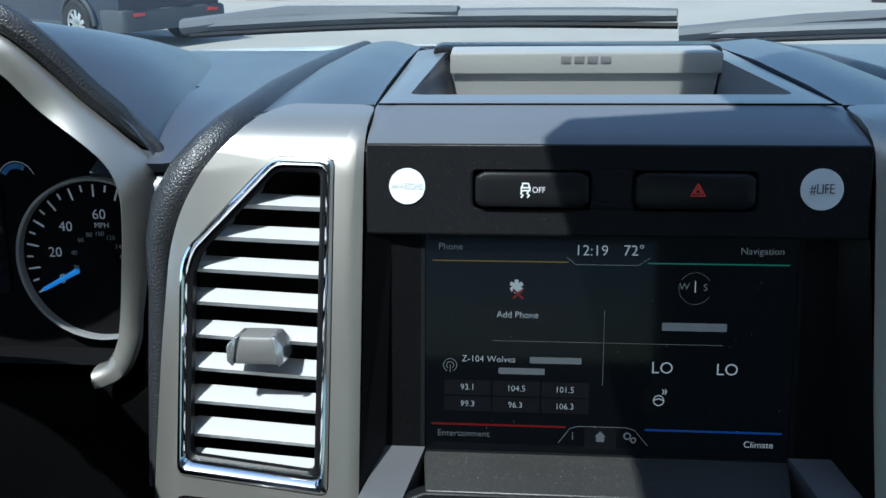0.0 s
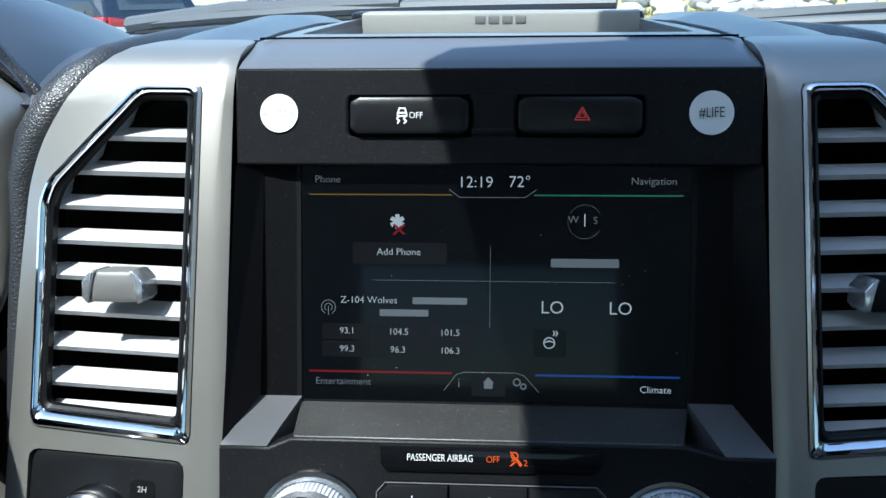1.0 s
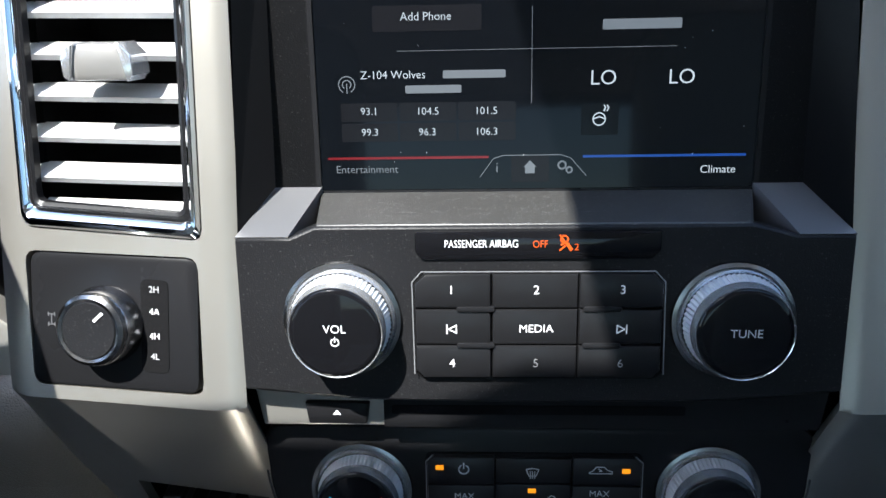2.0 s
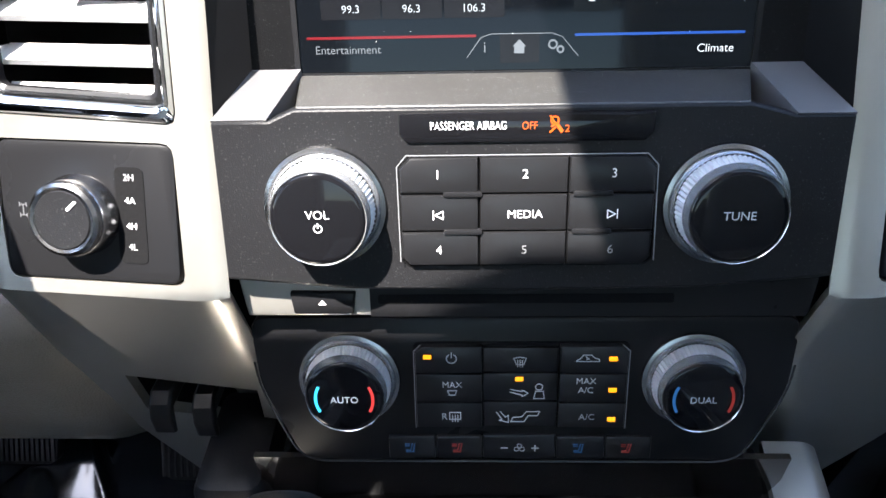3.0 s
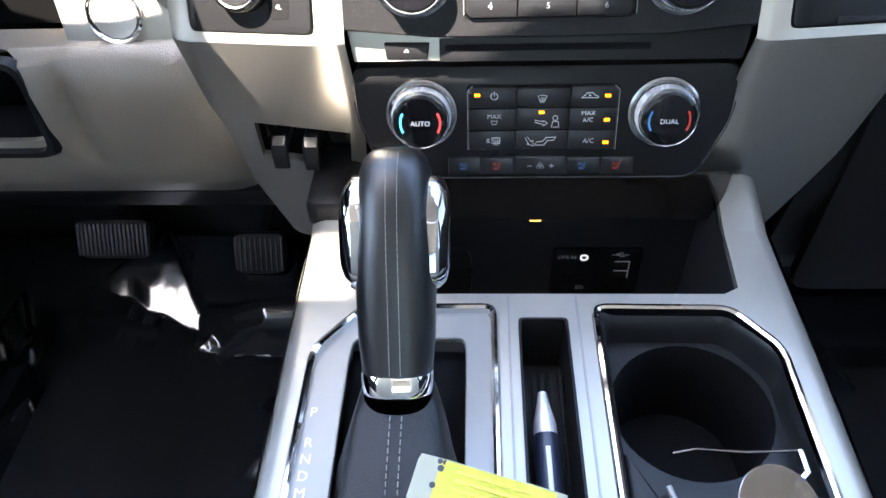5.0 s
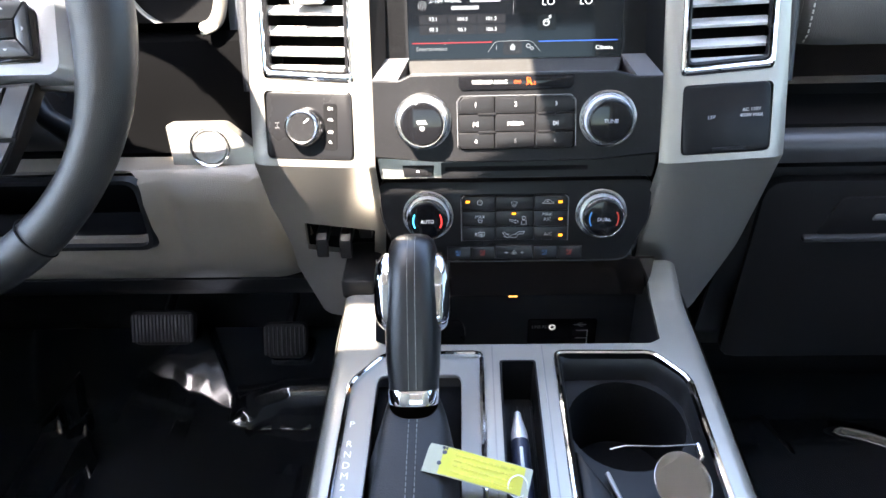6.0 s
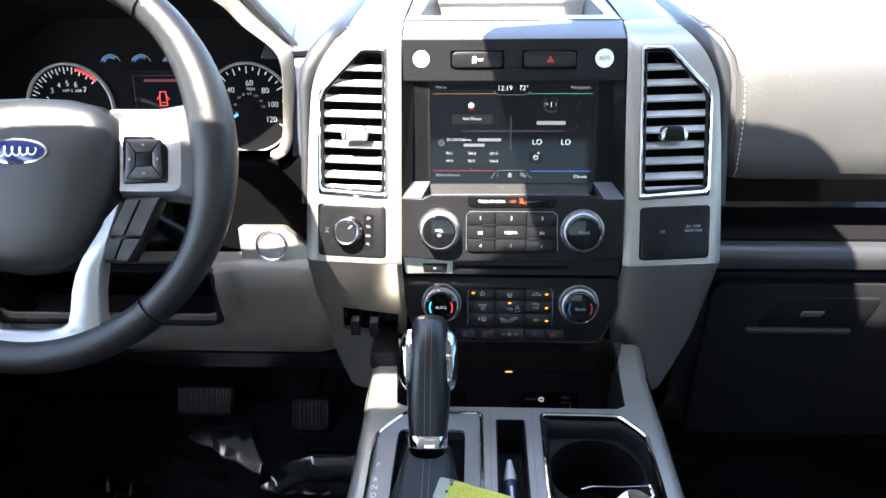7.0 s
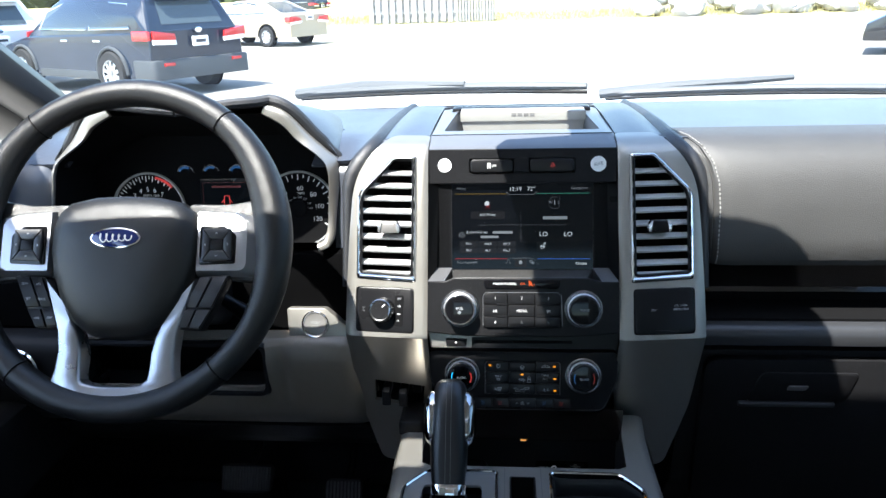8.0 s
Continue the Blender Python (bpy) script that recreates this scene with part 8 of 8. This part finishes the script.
def car(name, label, at_rear_left, heading, paint, kind, lower=None):
    """A car whose rear left wheel stands at a place; heading: degrees from +y towards -x. Local x is right, y ahead."""
    L, W, H, wb, r = {"suv": (4.95, 2.0, 1.76, 2.85, 0.38), "sedan": (4.81, 1.82, 1.45, 2.74, 0.32)}[kind]
    track = W - 0.24
    over = 1.10 if kind == "suv" else 1.05
    rz = radians(heading)
    m = Matrix.Translation((at_rear_left[0], at_rear_left[1], GROUND)) @ Matrix.Rotation(rz, 4, "Z") @ Matrix.Translation((track / 2, 0, 0))
    c = thing(name, tuple(m.translation), label, "car", "parked cars")
    top = [(-over, 0.45), (-over - 0.02, 0.75), (-over + 0.02, 1.0)]
    if kind == "suv":
        belt = [(-over + 0.06, 1.08), (-over + 1.0, 1.06), (1.9, 1.02), (2.6, 1.0), (3.4, 0.86), (L - over - 0.05, 0.66), (L - over, 0.45)]
        roof = [(-over + 0.10, 1.10), (-over + 0.30, 1.50), (-over + 0.40, 1.66), (0.6, H), (1.5, H - 0.03), (2.0, 1.50), (2.65, 1.02)]
    else:
        belt = [(-over + 0.04, 0.98), (-over + 0.55, 1.0), (1.9, 0.96), (2.5, 0.93), (3.4, 0.78), (L - over - 0.05, 0.6), (L - over, 0.4)]
        roof = [(-over + 0.50, 1.0), (-0.1, 1.18), (0.45, 1.40), (1.0, H), (1.6, H - 0.03), (2.1, 1.25), (2.55, 0.95)]

    def skin(rows, halves, nm, mat, lab=""):
        bm = bmesh.new()
        loops = []
        for (y, z), hw, base_z, bw in halves:
            prof = [(-bw, base_z), (-bw * 1.0, base_z + (z - base_z) * 0.55), (-hw, z - 0.03), (-hw * 0.86, z), (hw * 0.86, z), (hw, z - 0.03), (bw, base_z + (z - base_z) * 0.55), (bw, base_z)]
            loops.append([bm.verts.new(m @ Vector((x, y, zz))) for x, zz in prof])
        for a, b in zip(loops, loops[1:]):
            for i in range(len(a)):
                bm.faces.new((a[i], a[(i + 1) % len(a)], b[(i + 1) % len(a)], b[i]))
        bm.faces.new(loops[0][::-1])
        bm.faces.new(loops[-1])
        return part(nm, bm, mat, c, lab, bevel=0.03, sharp=40)
    hw = W / 2
    body = skin(None, [((y, z), hw * (0.93 if i in (0, len(belt) - 1) else 0.985), 0.30, hw * (0.95 if i in (0, len(belt) - 1) else 1.0)) for i, (y, z) in enumerate(belt)], "body", paint)
    cabin = skin(None, [((y, z), hw * (0.93 - 0.22 * (z - 1.0) / 0.7), 0.90, hw * 0.93) for y, z in roof], "cabin", paint)
    if lower:
        bm = bmesh.new()
        prism(bm, rounded([(-hw * 1.01, -over - 0.05), (hw * 1.01, -over - 0.05), (hw * 1.01, -over + 0.55), (-hw * 1.01, -over + 0.55)], 0.12), 0.30, 0.62, m, 0.04)
        part("bumper", bm, lower, c, "grey rear bumper")
        for s in (-1, 1):
            bm = bmesh.new()
            box(bm, s * hw * 0.99 - 0.015, 0.45, 0.28, s * hw * 0.99 + 0.015, 2.3, 0.42, m, 0.01)
            part("sill", bm, lower, c)
    # windows
    side_w = [(-0.55, 1.12), (-0.40, 1.50), (0.55, 1.56), (0.62, 1.10)], [(0.70, 1.10), (0.64, 1.56), (1.45, 1.55), (1.95, 1.40), (2.2, 1.10)]
    if kind == "sedan":
        side_w = [(0.05, 1.02), (0.50, 1.34), (0.95, 1.39), (1.0, 1.0)], [(1.08, 1.0), (1.05, 1.39), (1.55, 1.37), (2.2, 1.0)]
    def side_x(z):
        return hw * (0.935 - (0.21 * max(0.0, (z - 1.30) / 0.33) if kind == "suv" else 0.14 * max(0.0, (z - 1.20) / 0.22)))
    for s in (-1, 1):
        for pts in side_w:
            bm = bmesh.new()
            vs = []
            for off in (0.0, 0.02):
                vs.append([bm.verts.new(m @ Vector((s * (side_x(z) + off - 0.012), y, z))) for y, z in pts])
            for i in range(len(pts)):
                bm.faces.new((vs[0][i], vs[0][(i + 1) % len(pts)], vs[1][(i + 1) % len(pts)], vs[1][i]))
            bm.faces.new(vs[1])
            win = part("window", bm, CARGLASS, cabin)
            bm = bmesh.new()
            tube(bm, [m @ Vector((s * (side_x(z) + 0.008), y, z)) for y, z in pts], 0.014, 6, True)
            part("frame", bm, CHROME, win, "bright window frame")
    bm = bmesh.new()
    if kind == "suv":
        q = [(-0.62, -over + 0.14, 1.16), (0.62, -over + 0.14, 1.16), (0.56, -over + 0.335, 1.52), (-0.56, -over + 0.335, 1.52)]
    else:
        q = [(-0.62, -over + 0.62, 1.03), (0.62, -over + 0.62, 1.03), (0.50, 0.42, 1.37), (-0.50, 0.42, 1.37)]
    n0 = Vector((0, -0.02, 0.01))
    a = [bm.verts.new(m @ (Vector(p) + n0)) for p in q]
    b = [bm.verts.new(m @ (Vector(p) - n0 * 2)) for p in q]
    bm.faces.new(a)
    for i in range(4):
        bm.faces.new((a[i], a[(i + 1) % 4], b[(i + 1) % 4], b[i]))
    part("rear_window", bm, CARGLASS, cabin)
    # tail lamps, plate
    for s in (-1, 1):
        bm = bmesh.new()
        if kind == "suv":
            pts = [(s * 0.50, 0.92), (s * 0.93, 0.94), (s * 0.93, 1.08), (s * 0.52, 1.02)]
        else:
            pts = [(s * 0.40, 0.80), (s * 0.88, 0.76), (s * 0.88, 0.93), (s * 0.50, 0.90)]
        prism(bm, pts, 0.0, 0.05, m @ pose(0, -over - 0.0, 0, 90, 0, 0), 0.01)
        lamp = part("tail_lamp", bm, TAIL, c, "red tail lamp")
        bm = bmesh.new()
        x0, x1 = sorted((s * hw * 0.955, s * hw * 1.005))
        zz = 0.93 if kind == "suv" else 0.77
        box(bm, x0, -over + 0.0, zz, x1, -over + (0.42 if kind == "suv" else 0.22), zz + 0.15, m, 0.015)
        part("lamp_side", bm, TAIL, lamp)
        bm = bmesh.new()
        prism(bm, [(p[0], p[1] - 0.075) for p in pts][:2] + [pts[1], pts[0]], 0.0, 0.045, m @ pose(0, -over, 0, 90, 0, 0), 0.008)
        part("lamp_lens", bm, STICKER, lamp, "clear lower lens")
    bm = bmesh.new()
    prism(bm, rect(-0.16, 0.80 if kind == "suv" else 0.80, 0.16, 0.96, 0.01), 0.0, 0.03, m @ pose(0, -over - 0.0, 0, 90, 0, 0), 0.005)
    plate_ob = part("plate", bm, STICKER, c, "white plate with a plain bar")
    bm = bmesh.new()
    prism(bm, rect(-0.10, 0.855, 0.10, 0.905), 0.03, 0.033, m @ pose(0, -over, 0, 90, 0, 0))
    part("plate_bar", bm, INK, plate_ob)
    if kind == "suv":
        bm = bmesh.new()
        prism(bm, circle(0, 1.06, 0.07, 20, 0.045), 0.0, 0.03, m @ pose(0, -over + 0.03, 0, 90, 0, 0), 0.005)
        part("badge", bm, CHROME, c, "oval chrome badge")
        bm = bmesh.new()
        prism(bm, rect(-0.60, -over + 0.18, 0.60, -over + 0.45, 0.04), 1.60, 1.66, m, 0.02)
        part("spoiler", bm, paint, c)
        for s in (-1, 1):
            bm = bmesh.new()
            prism(bm, rect(s * 0.70 - 0.10, 0.52, s * 0.70 + 0.10, 0.57), 0.05, 0.075, m @ pose(0, -over, 0, 90, 0, 0), 0.005)
            part("reflector", bm, TAIL, c)
    for s in (-1, 1):
        for y in (0.35, 1.35):
            bm = bmesh.new()
            box(bm, s * hw * 0.985 - 0.02, y - 0.10, 0.90, s * hw * 0.985 + 0.03, y + 0.10, 0.935, m, 0.008)
            part("door_handle", bm, CHROME, c)
        for y in (0.0, wb):
            wm = m @ Matrix.Translation((s * (track / 2 + 0.06), y, r)) @ pose(0, 0, 0, 0, 90 * s, 0)
            wheel_parts(c, wm, r, 0.23)
            bm = bmesh.new()
            tube(bm, [m @ Vector((s * (hw + 0.0), y + (r + 0.05) * math.cos(a), r + (r + 0.05) * math.sin(a))) for a in [math.pi * k / 12 for k in range(13)]], 0.035, 8)
            part("arch", bm, lower or DARK, c, "dark wheel arch")
            bm = bmesh.new()
            lathe(bm, [(r + 0.04, -0.06), (r + 0.04, 0.012), (0, 0.012)], m @ Matrix.Translation((s * (hw - 0.0), y, r)) @ pose(0, 0, 0, 0, 90 * s, 0), 32)
            part("wheel_well", bm, DARK, c)
    return c


car("parked_suv", "navy blue sport utility car with grey bumper", (-6.62, 11.75), 60, NAVY, "suv", TRIMGREY)
car("parked_sedan", "cream saloon car with red tail lamps", (-7.7, 23.9), 62, CREAM, "sedan")
car("parked_suv", "white sport utility car partly hidden by the pillar", (-11.4, 13.6), 60, WHITE, "suv", TRIMGREY)
car("parked_suv", "black sport utility car at the edge of the lot", (10.9, 14.6), 65, BLACKCAR, "suv", TRIMGREY)
car("parked_suv", "dark sport utility car by the far fence", (-13.5, 50.0), 70, BLACKCAR, "suv", TRIMGREY)


def lot_edge():
    bm = bmesh.new()
    sweep(bm, [(39.0, GROUND + 0.01), (41.0, GROUND + 0.15), (46.0, GROUND + 0.5), (60.0, GROUND + 1.2)], [-60, -20, 0, 20, 60])
    tagged(part("grass_bank", bm, GRASS), "dry sunlit grass bank beyond the lot", "grass", kind="stuff")
    rnd = random.Random(21)
    bm = bmesh.new()
    for k in range(5200):
        x, y = rnd.uniform(-16, 26), rnd.uniform(39.1, 42.5)
        z = GROUND + 0.02 + 0.075 * (y - 39)
        h, a = rnd.uniform(0.08, 0.3), rnd.uniform(0, 6.28)
        dx, dy = 0.03 * math.cos(a), 0.03 * math.sin(a)
        vs = [bm.verts.new((x - dx, y - dy, z)), bm.verts.new((x + dx, y + dy, z)), bm.verts.new((x + dx * 3 * rnd.uniform(-1, 1), y + dy, z + h))]
        bm.faces.new(vs)
    tagged(part("grass_blades", bm, GRASS), "tufts of dry yellow-green grass", "grass", kind="stuff")
    # boulders
    shapes = []
    for k in range(6):
        bm = bmesh.new()
        bmesh.ops.create_icosphere(bm, subdivisions=2, radius=0.5)
        for v in bm.verts:
            nz = noise.noise(v.co * 1.7 + Vector((k * 7.1, 0, 0)))
            v.co *= 1 + 0.38 * nz
            v.co.z *= 0.72
        me = bpy.data.meshes.new("boulder")
        bm.to_mesh(me)
        bm.free()
        me.materials.append(ROCK)
        me.shade_smooth()
        me.set_sharp_from_angle(angle=radians(28))
        shapes.append(me)
    count = 0
    for k in range(64):
        x = 6.6 + 13.5 * rnd.random()
        row = rnd.random()
        y, z = 39.3 + 2.2 * row, GROUND + 0.25 + 0.75 * row
        ob = new("boulder", shapes[k % 6])
        s = rnd.uniform(0.7, 1.35)
        ob.matrix_basis = Matrix.LocRotScale((x, y, z), Euler((rnd.uniform(-0.4, 0.4), rnd.uniform(-0.4, 0.4), rnd.uniform(0, 6.3))), (s * 1.2, s, s * 0.9))
        tagged(ob, "pale rounded boulder on the grass bank", "rock", "boulders along the lot")
    # board fence: pale boards on both sides of the rails, then a stretch of narrow pickets
    fe = thing("board_fence", (-4, 39.2, GROUND), "weathered grey board fence at the back of the lot", "fence")
    for half, x0, x1, step in ((0.115, -7.0, -2.75, 0.37), (0.035, -2.6, -0.7, 0.15)):
        bmb = bmesh.new()
        box(bmb, -half, -0.012, 0.0, half, 0.012, 1.9, None, 0.004)
        me = bpy.data.meshes.new("board")
        bmb.to_mesh(me)
        bmb.free()
        me.materials.append(FENCE)
        count = int((x1 - x0) / step) + 1
        for k in range(count):
            # back boards added so the gaps come out dark
            for side in (0, 1):
                ob = put("board", me, fe)
                ob.matrix_basis = pose(x0 + step * (k + 0.5 * side) + rnd.uniform(-0.02, 0.02), 39.15 + 0.12 * side, GROUND + 0.06 + rnd.uniform(-0.03, 0.03), 0, 0, rnd.uniform(-3, 3))
    for z in (0.5, 1.6):
        bm = bmesh.new()
        box(bm, -7.1, 39.175, GROUND + z, -0.6, 39.245, GROUND + z + 0.1)
        part("rail", bm, FENCE, fe)
    # painted line on the lot
    bm = bmesh.new()
    prism(bm, [(-7.5, 25.5), (-0.3, 22.8), (-0.3, 23.0), (-7.5, 25.75)], GROUND + 0.002, GROUND + 0.006, Matrix.Identity(4))
    tagged(part("line_marking", bm, material("faded_yellow_paint", (0.55, 0.47, 0.16), 0.85, vary=0.3, vary_size=0.3)), "faded yellow line painted on the lot", "line marking", kind="structure")
    # far shrubs behind everything
    bm = bmesh.new()
    for k in range(220):
        x, y = rnd.uniform(-60, 60), rnd.uniform(62, 74)
        bmesh.ops.create_icosphere(bm, subdivisions=1, radius=rnd.uniform(0.8, 2.2), matrix=Matrix.Translation((x, y, rnd.uniform(1.0, 4.5))))
    tagged(part("far_shrubs", bm, BACKDROP), "dark green shrubs far behind the lot", "shrubs", kind="stuff")


lot_edge()
